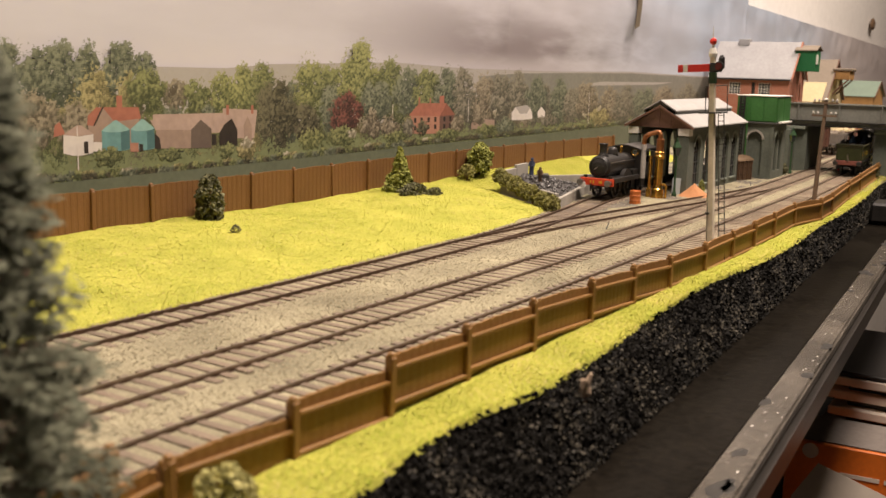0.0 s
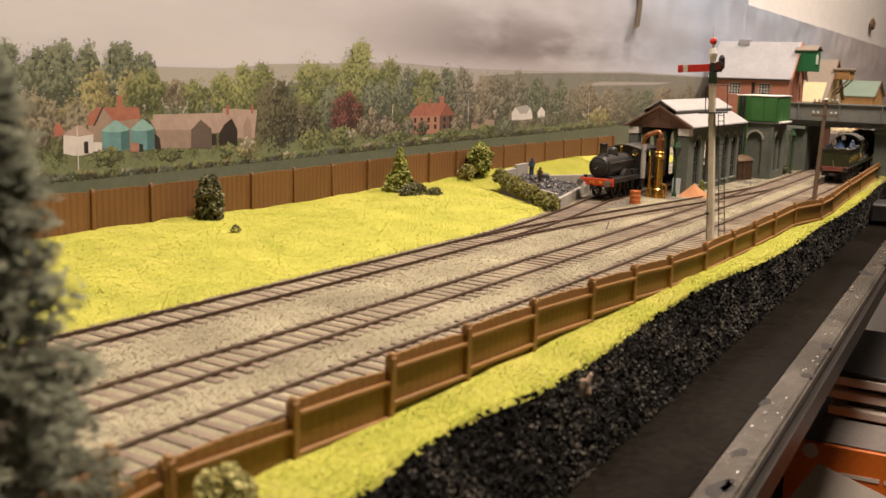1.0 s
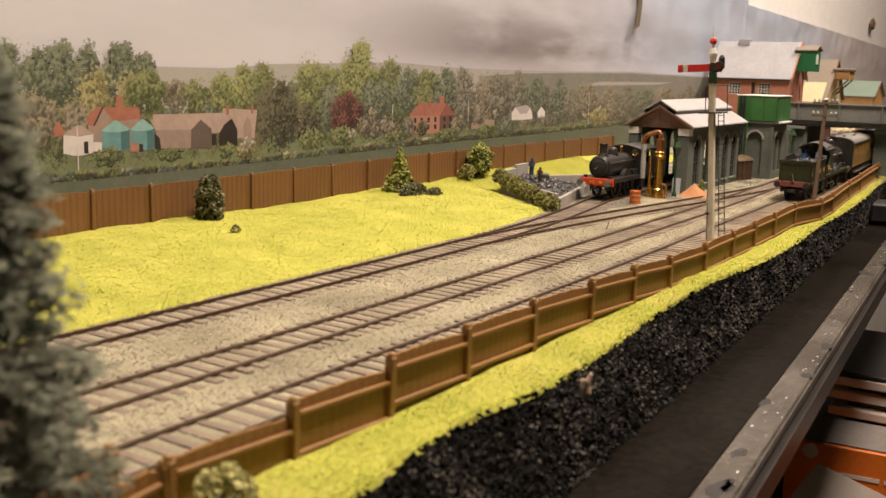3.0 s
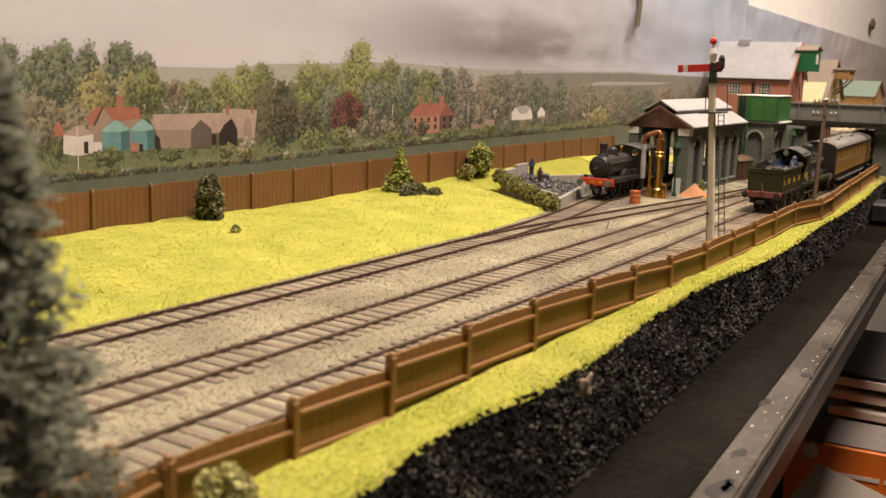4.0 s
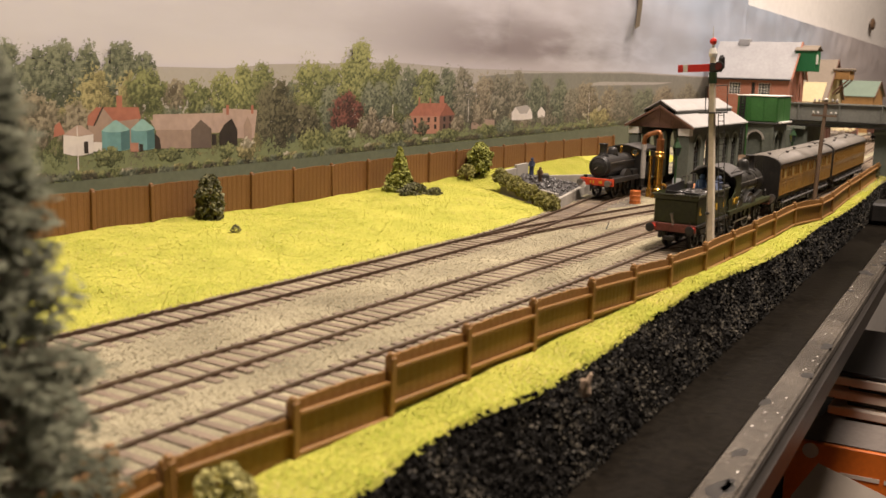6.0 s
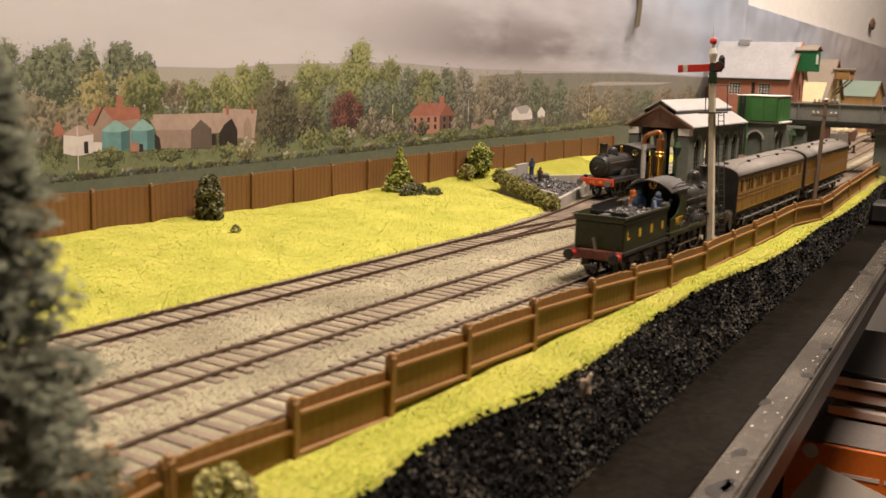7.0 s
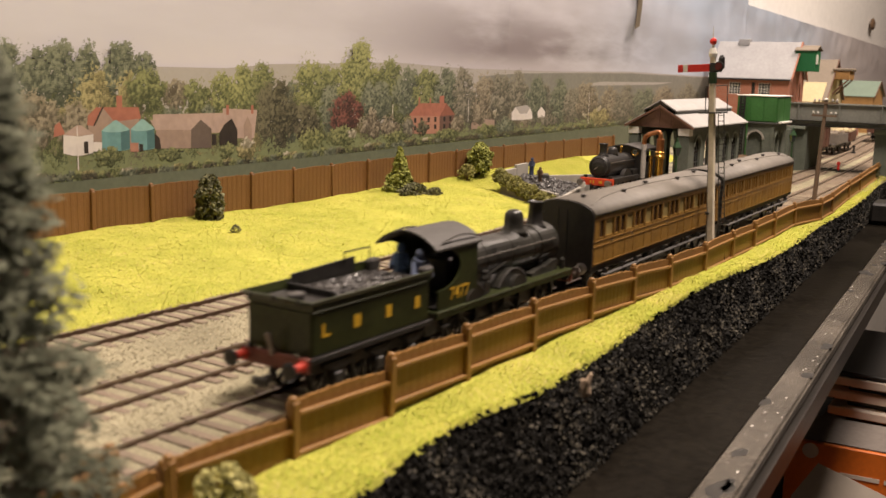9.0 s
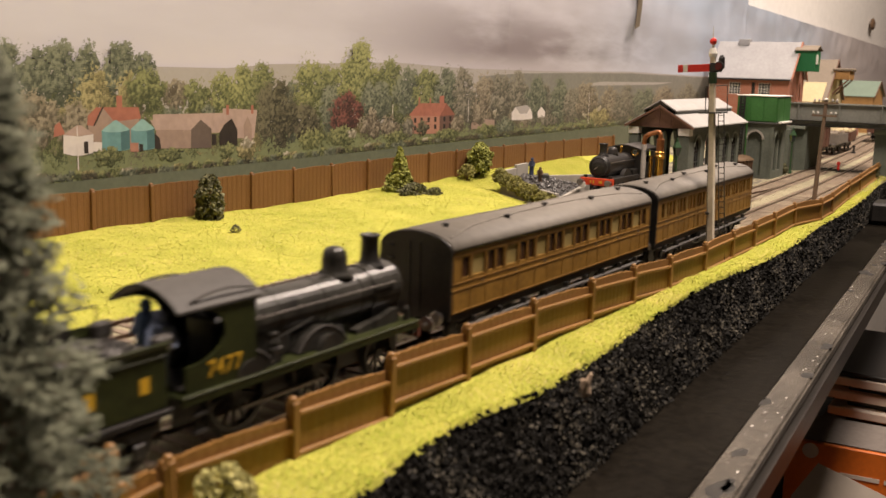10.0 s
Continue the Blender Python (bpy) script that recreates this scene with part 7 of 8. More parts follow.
# ---- train ----
def steam_engine():
    root = tagged(empty("steam_locomotive"), "dark green steam locomotive running tender first, yellow numbers on the cab", "locomotive")
    # tender
    tank = part("tender_tank", box(bmesh.new(), 0.0012, 0.0575, -0.0150, 0.0150, 0.0160, 0.0300, 0.0007), M_GREEN, root)
    bm = bmesh.new()
    prev = None
    loop = [(0.0012, -0.0150), (0.0575, -0.0150), (0.0575, 0.0150), (0.0012, 0.0150)]
    rows = [(0.0, 0.0298), (0.0002, 0.0312), (0.0008, 0.0324), (0.0016, 0.0331), (0.0010, 0.0333), (-0.0004, 0.0316), (-0.0006, 0.0300)]
    for off, z in rows:
        r4 = [bm.verts.new((u + (-off if u < 0.01 else 0.0), y + math.copysign(off, y), z)) for u, y in loop]
        if prev:
            for i in (3, 0, 2):
                bm.faces.new((prev[i], prev[(i + 1) % 4], r4[(i + 1) % 4], r4[i]))
        prev = r4
    part("coping", fixed(bm), M_GREEN, root, "flared dark green tender coping")
    part("tank_top", box(bmesh.new(), 0.0016, 0.057, -0.0144, 0.0144, 0.0299, 0.0306), M_BLACK, root)
    bm = bmesh.new()
    prism(bm, [(0.0165, 0.0310), (0.0180, 0.0350), (0.0480, 0.0362), (0.0480, 0.0310)], 0.0008, lambda u, v, w: (u, 0.0142 + w, v))
    part("coal_rail", fixed(bm), M_BLACK, root)
    bm = bmesh.new()
    prism(bm, [(0.015, 0.0305), (0.0175, 0.0326), (0.030, 0.0330), (0.030, 0.0305)], 0.0008, lambda u, v, w: (0.0150 + 0.0 * u + w, (u - 0.0225) * 1.8, v))
    part("coal_plate", fixed(bm), M_BLACK, root)
    bm = bmesh.new()
    lathe(bm, [(0.0026, 0.0304), (0.0026, 0.0318), (0.0030, 0.0320), (0.0028, 0.0327), (0.0010, 0.0331)], 16, at=(0.0075, 0.0, 0))
    part("water_filler", bm, M_ROOFDARK, root, "round grey filler lid")
    rnd = random.Random(3)
    bm = bmesh.new()
    for _ in range(150):
        r = rnd.uniform(0.0006, 0.0015)
        c = Vector((rnd.uniform(0.017, 0.054), rnd.uniform(-0.0115, 0.0115), 0.0304 + rnd.uniform(0, 0.0006)))
        out = bmesh.ops.create_icosphere(bm, subdivisions=1, radius=r)
        for v in out["verts"]:
            v.co = c + Vector((v.co.x * 1.3, v.co.y, v.co.z * 0.7)) + Vector([rnd.uniform(-0.3, 0.3) * r for _ in range(3)])
    tagged(part("coal", bm, M_COAL, root), kind="stuff")
    for s in (-1, 1):
        bm = bmesh.new()
        box(bm, 0.0540, 0.0600, s * 0.0132 - 0.0018, s * 0.0132 + 0.0018, 0.0300, 0.0345, 0.0008)
        part("tool_box", bm, M_ROOFDARK, root)
        bm = bmesh.new()
        box(bm, 0.0, 0.058, s * 0.0152 - 0.0010, s * 0.0152 + 0.0010, 0.0145, 0.0162, 0.0002)
        part("tender_footplate", bm, M_BLACK, root)
        bm = bmesh.new()
        prism(bm, [(0.002, 0.0145), (0.056, 0.0145), (0.056, 0.0105), (0.0515, 0.0105), (0.0515, 0.006), (0.0445, 0.006), (0.0445, 0.010), (0.0335, 0.010), (0.0335, 0.006), (0.0265, 0.006), (0.0265, 0.010), (0.0155, 0.010), (0.0155, 0.006), (0.0085, 0.006), (0.0085, 0.0105), (0.002, 0.0105)], 0.001, lambda u, v, w: (u, s * (0.0105 + w), v))
        part("tender_frame", fixed(bm), M_BLACK, root)
        for u in (0.012, 0.030, 0.048):
            bm = bmesh.new()
            box(bm, u - 0.0018, u + 0.0018, s * 0.0122 - 0.0010, s * 0.0122 + 0.0010, 0.0058, 0.0095, 0.0004)
            for k in range(4):
                box(bm, u - 0.006 + k * 0.001, u + 0.006 - k * 0.001, s * 0.0122 - 0.0008, s * 0.0122 + 0.0008, 0.0126 - k * 0.0007, 0.0132 - k * 0.0007)
            part("axlebox_spring", bm, M_BLACK, root)
        for j, u in enumerate((0.0052, 0.0182, 0.0328, 0.0488)):
            bm = bmesh.new()
            if j == 0:
                box(bm, u, u + 0.0009, s * 0.01506 - 0.0001, s * 0.01506 + 0.0001, 0.0215, 0.0255)
                box(bm, u + 0.0009, u + 0.0030, s * 0.01506 - 0.0001, s * 0.01506 + 0.0001, 0.0215, 0.0223)
            else:
                box(bm, u, u + 0.0028, s * 0.01506 - 0.0001, s * 0.01506 + 0.0001, 0.0215, 0.0255)
            part("initial", bm, M_YELLOW, root, "small yellow lettering block")
    part("tender_beam", box(bmesh.new(), -0.0012, 0.0004, -0.0155, 0.0155, 0.0118, 0.0165, 0.0003), M_DULLRED, root, "dirty red buffer beam")
    buffers(root, -0.0012, -1, M_REDBEAM)
    bm = bmesh.new()
    cyl(bm, (-0.0018, 0.0, 0.0175), (-0.0028, 0.0008, 0.0225), 0.0006, 0.0008, 8)
    cyl(bm, (-0.0014, 0.0, 0.0160), (-0.0018, 0.0, 0.0178), 0.0007, n=8)
    part("vacuum_pipe", bm, M_STEEL, root)
    bm = bmesh.new()
    box(bm, -0.0060, -0.001, -0.0010, 0.0010, 0.0080, 0.0100, 0.0003)
    box(bm, -0.0075, -0.0060, -0.0030, 0.0030, 0.0078, 0.0102, 0.0003)
    part("coupling", bm, M_BLACK, root)
    bm = bmesh.new()
    for u, z in ((-0.0005, 0.018), (-0.0005, 0.0335)):
        for y in (-0.011, 0.0, 0.011):
            box(bm, u - 0.0009, u, y - 0.0003, y + 0.0003, z - 0.0016, z)
    part("lamp_irons", bm, M_BLACK, root)
    wheels(root, (0.0092, 0.029, 0.048), 0.0080, 10)
    # engine
    part("footplate", box(bmesh.new(), 0.0615, 0.1660, -0.0160, 0.0160, 0.0165, 0.0176, 0.0003), M_GREEN, root)
    for s in (-1, 1):
        bm = bmesh.new()
        prism(bm, [(0.0615, 0.0166), (0.166, 0.0166), (0.166, 0.0150), (0.0615, 0.0150)], 0.0008, side_place(0.0158, s))
        part("valance", fixed(bm), M_GREEN, root)
        # cab side with the opening cut out of its rear edge
        arc = [(0.0640 + 0.0138 * math.sin(math.radians(a)), 0.0320 - 0.0074 * math.cos(math.radians(a))) for a in range(0, 181, 15)]
        outline = [(0.0635, 0.0176), (0.0890, 0.0176), (0.0890, 0.0398), (0.0650, 0.0398)] + arc[::-1] + [(0.0635, 0.0246)]
        bm = bmesh.new()
        holed_plate(bm, outline, [], 0.0007, side_place(0.0145, s))
        side = part("cab_side", bm, M_GREEN, root)
        lettering("7477", 0.0064, pose(0.0772, s * 0.01462, 0.0203, 90, 0, 0 if s < 0 else 180), side, M_YELLOW)
        bm = bmesh.new()
        cyl(bm, (0.0895, s * 0.0088, 0.0312), (0.158, s * 0.0088, 0.0312), 0.00032, n=6)
        for u in (0.095, 0.112, 0.128, 0.146, 0.157):
            cyl(bm, (u, s * 0.0070, 0.0312), (u, s * 0.0090, 0.0312), 0.0004, n=6)
        part("handrail", bm, M_STEEL, root)
        for u, r, half in ((0.119, 0.0128, 0.0016), (0.0855, 0.0128, 0.0016)):
            bm = bmesh.new()
            pts = [(u + r * math.cos(math.radians(a)), 0.0114 + r * math.sin(math.radians(a))) for a in range(28, 153, 8)]
            prism(bm, pts, 0.0045, side_place(0.0128 if u > 0.1 else 0.0138, s))
            part("splasher", fixed(bm), M_BOILER, root)
            bm = tube(bmesh.new(), [(u + r * math.cos(math.radians(a)), s * (0.0127 if u > 0.1 else 0.0137), 0.0114 + r * math.sin(math.radians(a))) for a in range(28, 153, 8)], 0.0004)
            part("splasher_bead", bm, M_ROOFDARK, root)
            bm = bmesh.new()
            pts = [(u + 0.0015 + 0.0058 * math.cos(math.radians(a)), 0.0160 + 0.0058 * math.sin(math.radians(a))) for a in range(0, 181, 12)]
            prism(bm, pts, 0.0030, side_place(0.0152, s))
            part("rod_splasher", fixed(bm), M_BOILER, root)
        bm = bmesh.new()
        box(bm, 0.0960, 0.1010, s * 0.0118 - 0.0016, s * 0.0118 + 0.0016, 0.0176, 0.0225, 0.0006)
        lathe(bm, [(0.0018, 0.0225), (0.0020, 0.0236), (0.0012, 0.0250), (0.0014, 0.0262), (0.0004, 0.0266)], 10, at=(0.0985, s * 0.0118, 0))
        cyl(bm, (0.0985, s * 0.0118, 0.024), (0.117, s * 0.0100, 0.0268), 0.0004, n=6)
        part("sand_box", bm, M_BOILER, root)
        bm = bmesh.new()
        prism(bm, [(0.137, 0.0176), (0.137, 0.0190), (0.142, 0.0198), (0.149, 0.0204), (0.156, 0.0222), (0.159, 0.0222), (0.159, 0.0176)], 0.0040, side_place(0.0112, s))
        lathe(bm, [(0.0012, 0.0176), (0.0012, 0.0215), (0.0005, 0.0225)], 8, at=(0.1625, s * 0.012, 0))
        part("cylinder_cover", fixed(bm), M_BOILER, root)
        bm = bmesh.new()
        for z in (0.0068, 0.0115):
            box(bm, 0.0655, 0.0700, s * 0.0148 - 0.0012, s * 0.0148 + 0.0012, z, z + 0.0005)
        box(bm, 0.0672, 0.0684, s * 0.0140 - 0.0002, s * 0.0140 + 0.0002, 0.0068, 0.0166)
        part("step", bm, M_BLACK, root)
        bm = bmesh.new()
        box(bm, 0.0640, 0.162, s * 0.0064 - 0.0004, s * 0.0064 + 0.0004, 0.0075, 0.0166)
        part("engine_frame", bm, M_BLACK, root)
        bm = bmesh.new()
        box(bm, 0.0855, 0.119, s * 0.0098 - 0.0004, s * 0.0098 + 0.0004, 0.0072, 0.0084, 0.0003)
        part("coupling_rod", bm, M_STEEL, root)
    bm = bmesh.new()
    arch = [(-0.0152 + 0.0304 * i / 14, 0.0394 + 0.0056 * math.sin(math.pi * i / 14) ** 0.8) for i in range(15)]
    prism(bm, arch + [(y, z - 0.0007) for y, z in arch[::-1]], 0.0300, lambda y, z, w: (0.0608 + w, y, z))
    roof = part("cab_roof", fixed(bm), M_ROOFDARK, root, "sooty grey arched cab roof", smooth=False)
    for s in (-1, 1):
        line = [(0.066 + 0.0235 * i / 10, s * 0.0140, 0.0412 + 0.0016 * math.sin(math.pi * i / 10)) for i in range(11)]
        part("rain_strip", tube(bmesh.new(), line, 0.00035), M_ROOFDARK, roof)
    bm = bmesh.new()
    holed_plate(bm, [(-0.0144, 0.0176), (0.0144, 0.0176), (0.0144, 0.0396)] + [(-y, z - 0.0004) for y, z in arch[1:-1]] + [(-0.0144, 0.0396)], [ring(-0.0088, 0.0395, 0.0026), ring(0.0088, 0.0395, 0.0026)], 0.0007, lambda y, z, w: (0.0883 + w, y, z))
    part("cab_front", bm, M_BLACK, root)
    bm = bmesh.new()
    lathe(bm, [(0.0079, 0.0888), (0.0079, 0.1040), (0.0081, 0.1042), (0.0081, 0.1050), (0.0079, 0.1052), (0.0079, 0.1240), (0.0081, 0.1242), (0.0081, 0.1250), (0.0079, 0.1252), (0.0079, 0.1420), (0.0081, 0.1422), (0.0081, 0.1430), (0.0079, 0.1432), (0.0079, 0.1480)], 32, "x", (0, 0, 0.0285))
    part("boiler", bm, M_BOILER, root, "dusty black boiler with bands", smooth=False)
    bm = bmesh.new()
    lathe(bm, [(0.0083, 0.1480), (0.0083, 0.1625), (0.0078, 0.1634), (0.0066, 0.1634), (0.0064, 0.1640), (0.0040, 0.1650), (0.0008, 0.1654)], 32, "x", (0, 0, 0.0285))
    box(bm, 0.149, 0.1625, -0.0062, 0.0062, 0.0176, 0.0240)
    part("smokebox", bm, M_BOILER, root)
    bm = bmesh.new()
    lathe(bm, [(0.0052, 0.0352), (0.0040, 0.0364), (0.0033, 0.0378), (0.0030, 0.0405), (0.0029, 0.0450), (0.0034, 0.0455), (0.0034, 0.0462), (0.0024, 0.0463), (0.0022, 0.0440)], 20, at=(0.1555, 0, 0))
    part("chimney", bm, M_BLACK, root, smooth=True)
    bm = bmesh.new()
    lathe(bm, [(0.0062, 0.0345), (0.0050, 0.0362), (0.0041, 0.0374), (0.0040, 0.0410), (0.0037, 0.0428), (0.0028, 0.0440), (0.0012, 0.0446), (0.0002, 0.0447)], 20, at=(0.1372, 0, 0))
    part("dome", bm, M_BOILER, root, smooth=True)
    bm = bmesh.new()
    box(bm, 0.0890, 0.1090, -0.0085, 0.0085, 0.0176, 0.0290, 0.0006)
    part("firebox", bm, M_BOILER, root)
    bm = bmesh.new()
    box(bm, 0.0635, 0.0885, -0.0138, 0.0138, 0.0176, 0.0185)
    box(bm, 0.0800, 0.0882, -0.0065, 0.0065, 0.0185, 0.0330, 0.001)
    lathe(bm, [(0.0010, 0.0330), (0.0010, 0.0375), (0.0004, 0.0380)], 8, at=(0.0850, 0.002, 0))
    part("backhead", bm, M_BLACK, root)
    part("front_beam", box(bmesh.new(), 0.1655, 0.1670, -0.0155, 0.0155, 0.0115, 0.0172, 0.0003), M_DULLRED, root)
    buffers(root, 0.167, 1, M_BLACK)
    bm = bmesh.new()
    cyl(bm, (0.0560, 0.0140, 0.0330), (0.0560, 0.0140, 0.0385), 0.0003, n=5)
    cyl(bm, (0.0560, 0.0140, 0.0385), (0.0420, 0.0140, 0.0385), 0.0003, n=5)
    cyl(bm, (0.0420, 0.0140, 0.0385), (0.0420, 0.0140, 0.0350), 0.0003, n=5)
    part("fire_irons", bm, M_BLACK, root)
    f1 = part("model_figure", figure(bmesh.new(), 0.0205, 0.0005, 0.001), M_BLUE, root, "small painted figure in blue")
    f1.matrix_basis = pose(0.0675, 0.0070, 0.0185)
    f2 = part("model_figure", figure(bmesh.new(), 0.0200, -0.003, 0.0022), mat("grey_blue_jacket", (0.13, 0.16, 0.24), 0.8, vary=0.3, fine=900, bump=0.2), root, "small painted figure in grey-blue jacket")
    f2.matrix_basis = pose(0.0632, -0.0030, 0.0192, 0, 0, 60)
    wheels(root, (0.119, 0.0855), 0.0113, 14)
    wheels(root, (0.1500,), 0.0078, 10)
    return root


def coach(label, bays, pattern, vents):
    """A panelled bogie coach. pattern: shares of a bay and whether each light is a blind or a dark pane."""
    L, W, Z0, Z1 = 0.1825, 0.0150, 0.0148, 0.0372
    root = tagged(empty("railway_coach"), label, "coach", group="coaches of the train")
    lights = []
    margin = 0.0055
    bay = (L - 2 * margin) / bays
    for b in range(bays):
        for a0, a1, kind in pattern:
            lights.append((margin + bay * (b + a0), margin + bay * (b + a1), kind))
    pane_meshes = {}
    for s in (-1, 1):
        bm = bmesh.new()
        holed_plate(bm, rect(0.0004, L - 0.0004, Z0, Z1), [rect(a, b, 0.0272, 0.0345) for a, b, _ in lights], 0.0008, side_place(W, s))
        side = part("side_panel", bm, M_TEAK, root)
        for a, b, kind in lights:
            key = (round(b - a, 5), kind)
            if key not in pane_meshes:
                bm = bmesh.new()
                box(bm, 0, b - a, -0.0001, 0.0001, 0.0272, 0.0345)
                me = bpy.data.meshes.new("window_pane")
                bm.to_mesh(me)
                bm.free()
                me.materials.append(M_BLIND if kind else M_DARKPANE)
                pane_meshes[key] = me
            again("window_pane", pane_meshes[key], pose(a, s * (W - 0.0006), 0), side)
        bm = bmesh.new()
        for z, h in ((0.0255, 0.0004), (0.0231, 0.0004), (0.0153, 0.0004), (0.0351, 0.0004), (0.0369, 0.0003)):
            box(bm, 0.0004, L - 0.0004, s * W - 0.0002, s * W + 0.0002, z, z + h)
        edges = sorted({round(margin + bay * (b + k), 5) for b in range(bays) for k in (0.28, 0.72)} | {0.0012, round(L - margin, 5), L - 0.0016})
        for u in edges:
            for z0, z1 in ((0.0157, 0.0231), (0.0259, 0.0351)):
                box(bm, u, u + 0.0004, s * W - 0.0002, s * W + 0.0002, z0, z1)
        for a, b, kind in lights:
            for u in (a - 0.0003, b):
                box(bm, u, u + 0.0003, s * W - 0.0002, s * W + 0.00035, 0.0270, 0.0347)
        part("beading", bm, M_BEAD, root)
        bm = bmesh.new()
        for b in range(bays):
            u = margin + bay * (b + 0.36)
            box(bm, u + bay * 0.05, u + bay * 0.25, s * W - 0.0002, s * W + 0.0005, 0.0358, 0.0366, 0.0001)
        part("door_vents", bm, M_BEAD, root)
        bm = bmesh.new()
        for b in range(bays):
            u = margin + bay * (b + 0.62)
            cyl(bm, (u, s * W, 0.0244), (u, s * (W + 0.0006), 0.0244), 0.0004, n=6)
        part("door_handles", bm, M_STEEL, root)
        bm = bmesh.new()
        box(bm, 0.002, L - 0.002, s * 0.0130 - 0.0006, s * 0.0130 + 0.0006, 0.0115, 0.0147, 0.0002)
        part("solebar", bm, M_BLACK, root)
        bm = bmesh.new()
        box(bm, 0.012, L - 0.012, s * 0.0155 - 0.0010, s * 0.0155 + 0.0010, 0.0092, 0.0098)
        for k in range(9):
            u = 0.016 + k * (L - 0.032) / 8
            box(bm, u, u + 0.0006, s * 0.0145 - 0.0012, s * 0.0145 + 0.0012, 0.0095, 0.0120)
        part("step_board", bm, M_ROOFDARK, root)
        bm = bmesh.new()
        cyl(bm, (0.055, s * 0.012, 0.012), (0.075, s * 0.012, 0.0055), 0.0006, n=6)
        cyl(bm, (0.075, s * 0.012, 0.0055), (0.105, s * 0.012, 0.0055), 0.0006, n=6)
        cyl(bm, (0.105, s * 0.012, 0.0055), (0.125, s * 0.012, 0.012), 0.0006, n=6)
        part("truss_rod", bm, M_BLACK, root)
    n = 16
    arch = [(-0.0156 * math.cos(math.pi * i / n), 0.0370 + 0.0066 * math.sin(math.pi * i / n)) for i in range(n + 1)]
    bm = bmesh.new()
    prism(bm, arch + [(0.0150, 0.0370), (-0.0150, 0.0370)], L - 0.0008, lambda y, z, w: (0.0004 + w, y, z))
    roof = part("roof", fixed(bm), M_COACHROOF, root, "weathered grey arched roof")
    for f in roof.data.polygons:
        f.use_smooth = len(f.vertices) == 4 and abs(f.normal.x) < 0.1 and f.normal.z > 0.05
    for s in (-1, 1):
        line = []
        for i in range(10):
            y = 0.0156 - (0.0040 + 0.0075 * math.sin(math.pi * i / 9) ** 0.6)
            line.append((0.004 + (L - 0.008) * i / 9, s * y, 0.0371 + 0.0066 * math.sqrt(1 - (y / 0.0156) ** 2)))
        part("rain_strip", tube(bmesh.new(), line, 0.00025), M_COACHROOF, roof)
    for k in range(vents):
        bm = bmesh.new()
        u = 0.014 + (L - 0.028) * k / (vents - 1)
        y = -0.0068 if k % 2 else -0.0030
        z = 0.0370 + 0.0066 * math.sqrt(1 - (y / 0.0156) ** 2)
        lathe(bm, [(0.0009, z - 0.0004), (0.0009, z + 0.0006), (0.0015, z + 0.0007), (0.0014, z + 0.0013), (0.0004, z + 0.0015)], 10, at=(u, y, 0))
        part("roof_vent", bm, M_ROOFDARK, root)
    for u0 in (-0.0007, L - 0.0003):
        bm = bmesh.new()
        prism(bm, [(-0.0149, Z0 - 0.002), (0.0149, Z0 - 0.002)] + [(-y * 0.975, z - 0.0003) for y, z in arch], 0.0010, lambda y, z, w: (u0 + w, y, z))
        end = part("end_panel", fixed(bm), M_BLACK, root)
        bm = bmesh.new()
        out = -0.0009 if u0 < 0.01 else 0.0009
        for y in (-0.0022, 0.0022):
            box(bm, u0 + 0.0005 + min(0, out), u0 + 0.0005 + max(0, out), y - 0.0003, y + 0.0003, Z0, 0.0395)
        for k in range(5):
            box(bm, u0 + 0.0005 + 1.6 * min(0, out), u0 + 0.0005 + 1.6 * max(0, out), 0.0090, 0.0118, 0.019 + k * 0.0045, 0.0194 + k * 0.0045)
        part("end_ribs", bm, M_BLACK, end)
    part("floor_pan", box(bmesh.new(), 0.001, L - 0.001, -0.0142, 0.0142, 0.0134, 0.0149), M_BLACK, root)
    part("battery_box", box(bmesh.new(), 0.080, 0.100, -0.0130, -0.0075, 0.0060, 0.0118, 0.0005), M_BLACK, root)
    for u, d in ((0.0, -1), (L, 1)):
        buffers(root, u + (0.0018 if d < 0 else -0.0018), d, M_BLACK)
    for c in (0.032, L - 0.032):
        for s in (-1, 1):
            bm = bmesh.new()
            prism(bm, [(c - 0.0215, 0.0095), (c + 0.0215, 0.0095), (c + 0.0215, 0.0075), (c + 0.019, 0.0050), (c + 0.013, 0.0050), (c + 0.009, 0.0078), (c - 0.009, 0.0078), (c - 0.013, 0.0050), (c - 0.019, 0.0050), (c - 0.0215, 0.0075)], 0.0012, lambda u, v, w: (u, s * (0.0108 + w), v))
            for k in (-0.016, 0.016):
                box(bm, c + k - 0.0016, c + k + 0.0016, s * 0.0125 - 0.0006, s * 0.0125 + 0.0006, 0.0052, 0.0088, 0.0003)
            part("bogie_side", fixed(bm), M_BLACK, root)
        wheels(root, (c - 0.016, c + 0.016), 0.0070, 0)
    return root


def slim(root, k, drop, keep):
    """Narrows the bodywork to the true width of this model."""
    for ob in root.children:
        name = ob.name.split(".")[0]
        if name == "wheelset":
            continue
        ob.data.transform(Matrix.Translation((0, 0, -drop)) @ Matrix.Diagonal((1, 1 if name in keep else k, 1, 1)))
        for sub in ob.children:
            sub.location.y *= k
            if sub.type == "MESH" and name not in keep and sub.name.startswith("rain"):
                sub.data.transform(Matrix.Diagonal((1, k, 1, 1)))
            sub.location.z -= drop


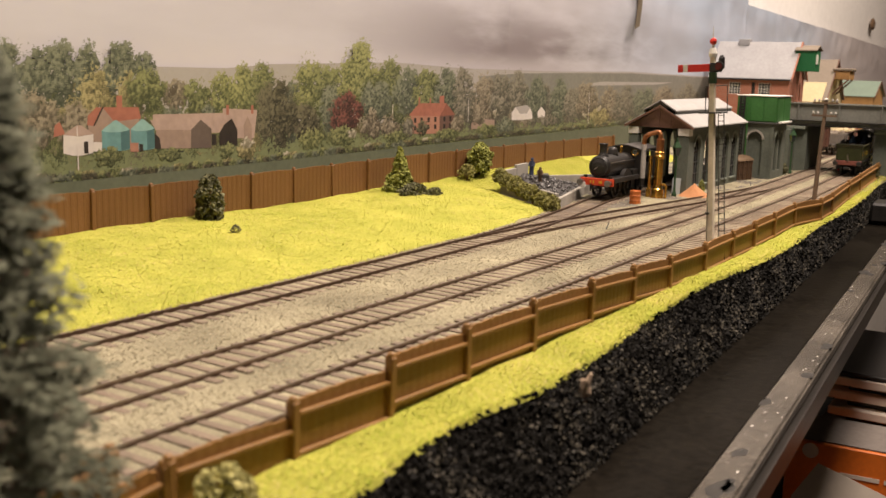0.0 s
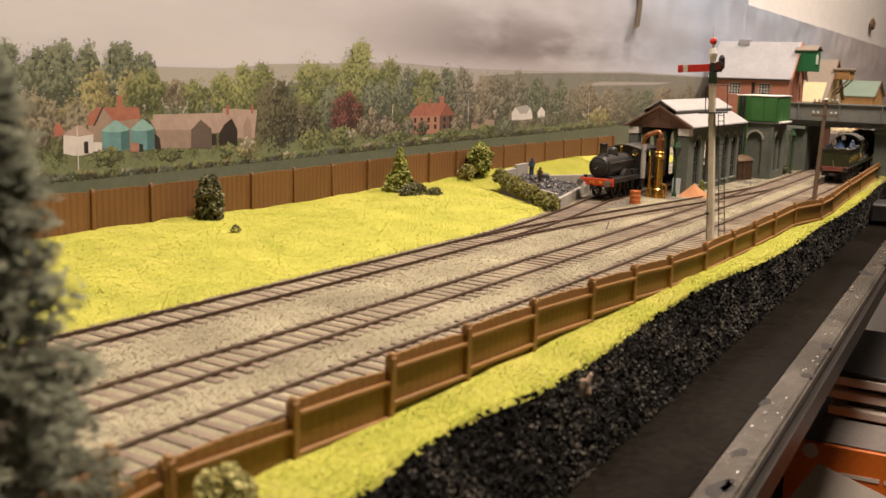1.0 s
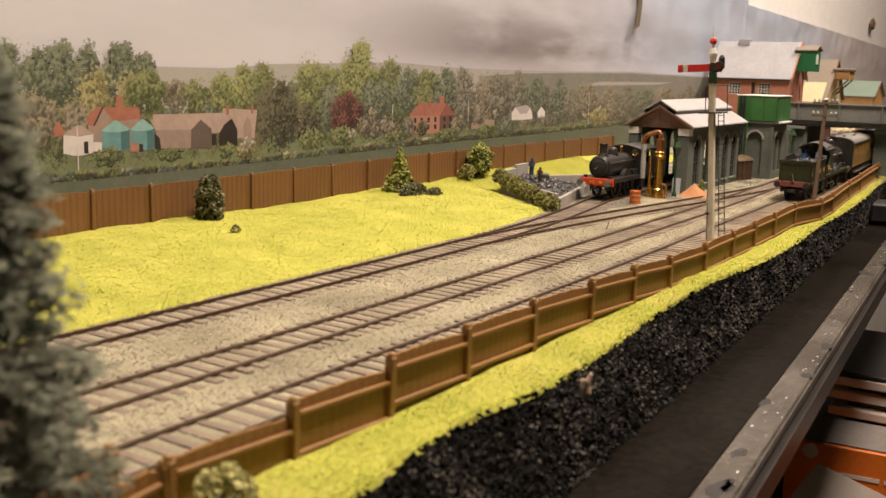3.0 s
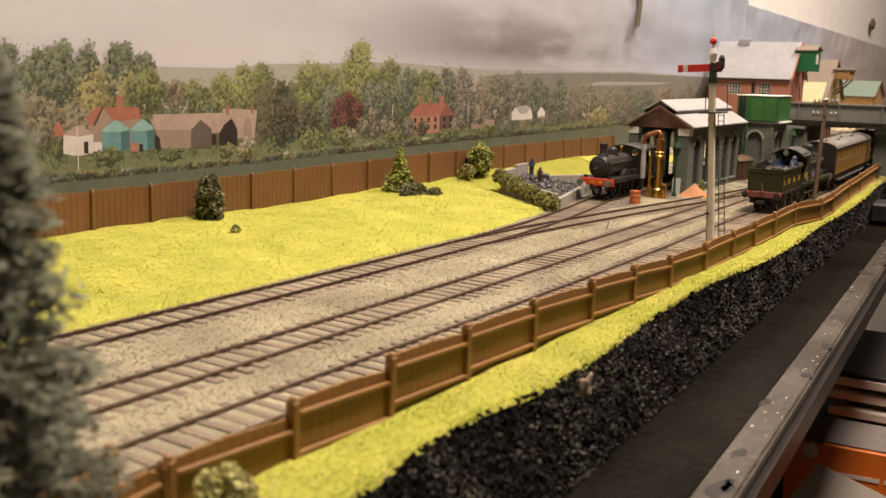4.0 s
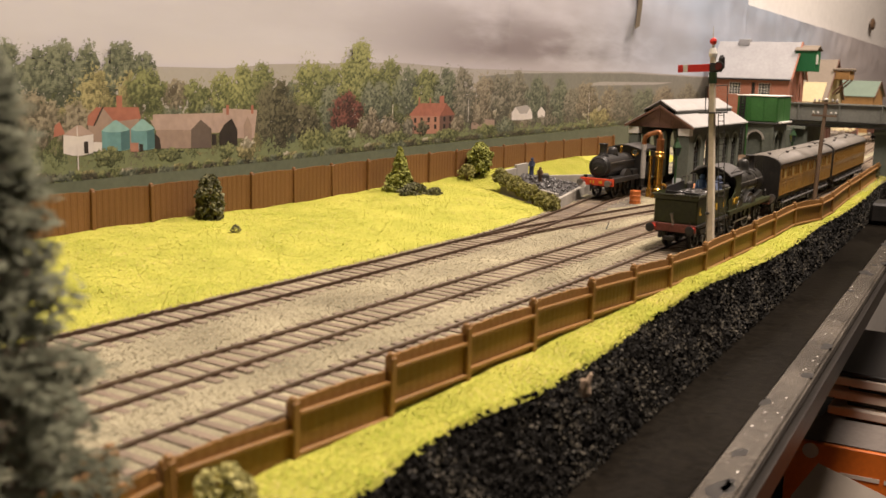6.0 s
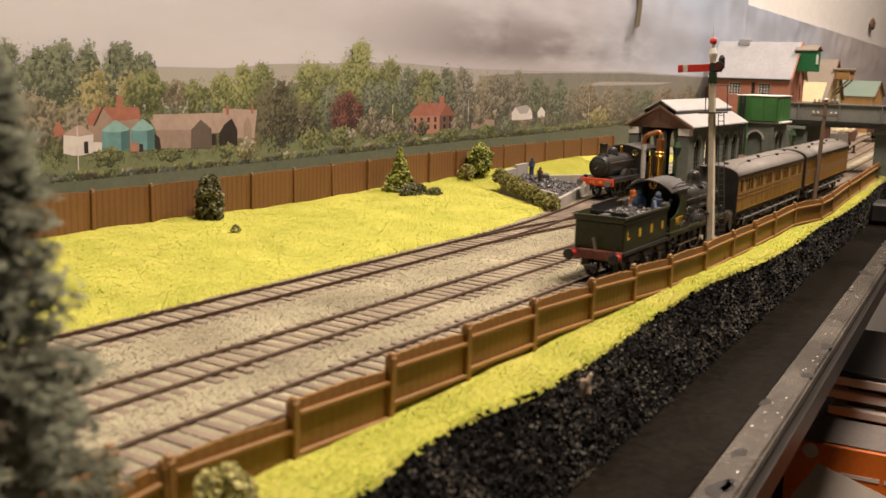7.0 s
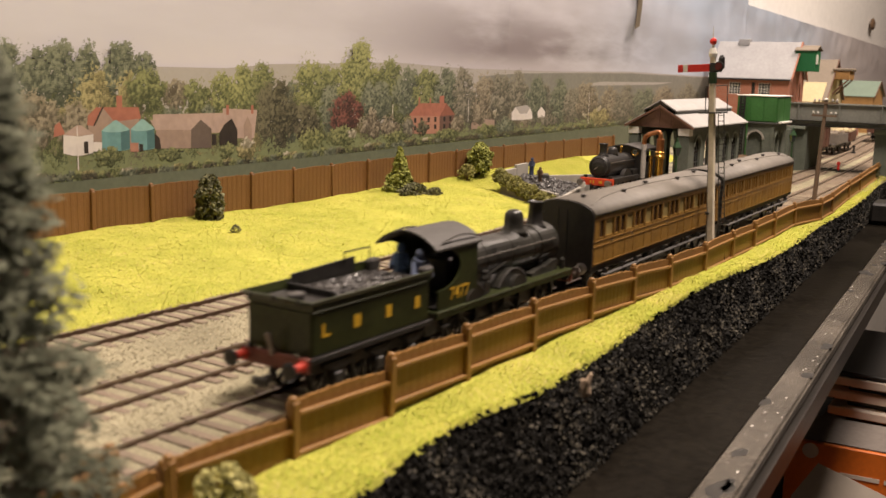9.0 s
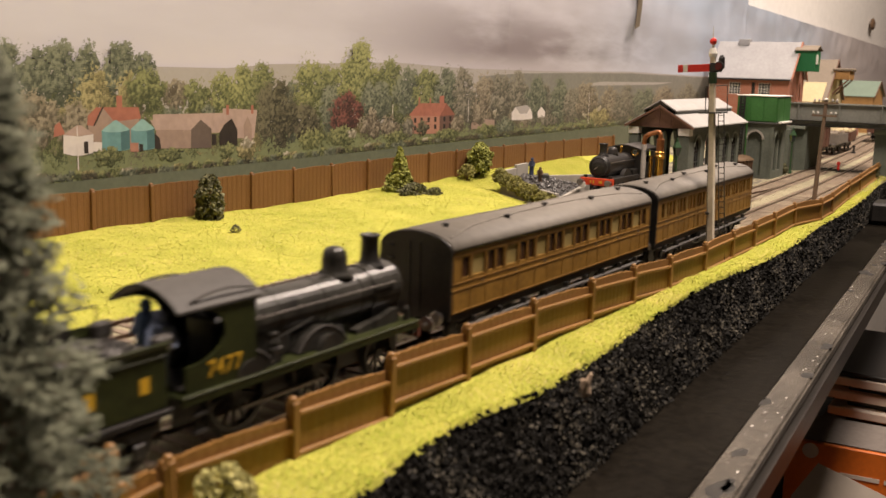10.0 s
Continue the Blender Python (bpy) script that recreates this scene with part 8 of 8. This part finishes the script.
def lengthen(root, by, until):
    """Draws the rear of the tender out to its true length."""
    for ob in root.children:
        name = ob.name.split(".")[0]
        if name in ("wheelset", "model_figure"):
            continue
        if ob.location.x < until and ob.location.length > 0:
            ob.location.x -= by * (1 - max(0.0, ob.location.x) / until)
            continue
        for v in ob.data.vertices:
            if v.co.x < until:
                v.co.x -= by * (1 - max(0.0, v.co.x) / until)


loco = steam_engine()
lengthen(loco, 0.0048, 0.030)
slim(loco, 0.845, 0.0009, ("boiler", "smokebox", "chimney", "dome", "buffer", "model_figure", "coupling", "engine_frame", "coupling_rod", "tender_frame", "axlebox_spring", "vacuum_pipe", "handrail"))
coach_a = coach("varnished teak panelled coach with grey roof and cream blinds", 7, ((0.03, 0.24, 0), (0.32, 0.68, 1), (0.76, 0.97, 0)), 5)
coach_b = coach("varnished teak compartment coach with closely spaced dark windows", 10, ((0.06, 0.30, 0), (0.38, 0.62, 1), (0.70, 0.94, 0)), 6)
# ---- movement: the train comes past, tender first ----
REAR = [(0.0, 1.1200), (1.0, 1.0350), (2.0, 0.9480), (3.0, 0.8580), (4.0, 0.7640), (5.0, 0.6640), (6.0, 0.5590), (6.5, 0.5045), (7.0, 0.4495), (7.5, 0.3940), (8.0, 0.3380), (8.5, 0.2815), (9.0, 0.2240), (9.5, 0.1665), (10.0, 0.1090)]


def on_line(x, wheelbase):
    """The pose of a vehicle whose rear end is at x, both bogies on the line."""
    a = Vector((x + 0.02, curve_at(LINE_C, x + 0.02), 0))
    b = Vector((x + wheelbase - 0.02, curve_at(LINE_C, x + wheelbase - 0.02), 0))
    d = (b - a).normalized()
    return Matrix.Translation(a - d * 0.02) @ pose(0, 0, 0, 0, 0, math.degrees(math.atan2(d.y, d.x)))


def rear_at(t):
    return curve_at(REAR, t)


def spin(wheel, u, r):
    """A wheelset rolls with its vehicle."""
    rows = []
    for k in range(151):
        t = k / 15
        turn = -math.degrees((REAR[0][1] - rear_at(t)) / r)
        rows.append((t, pose(u, 0, r, 0, turn % 360, 0)))
    walk(wheel, rows)


def motions():
    for wheel, u, r in WHEELS:
        spin(wheel, u, r)
    walk(loco, [(t, on_line(x, 0.166)) for t, x in REAR])
    walk(coach_a, [(t, on_line(x + 0.1822, 0.1825)) for t, x in REAR])
    walk(coach_b, [(t, on_line(x + 0.3740, 0.1825)) for t, x in REAR])


motions()
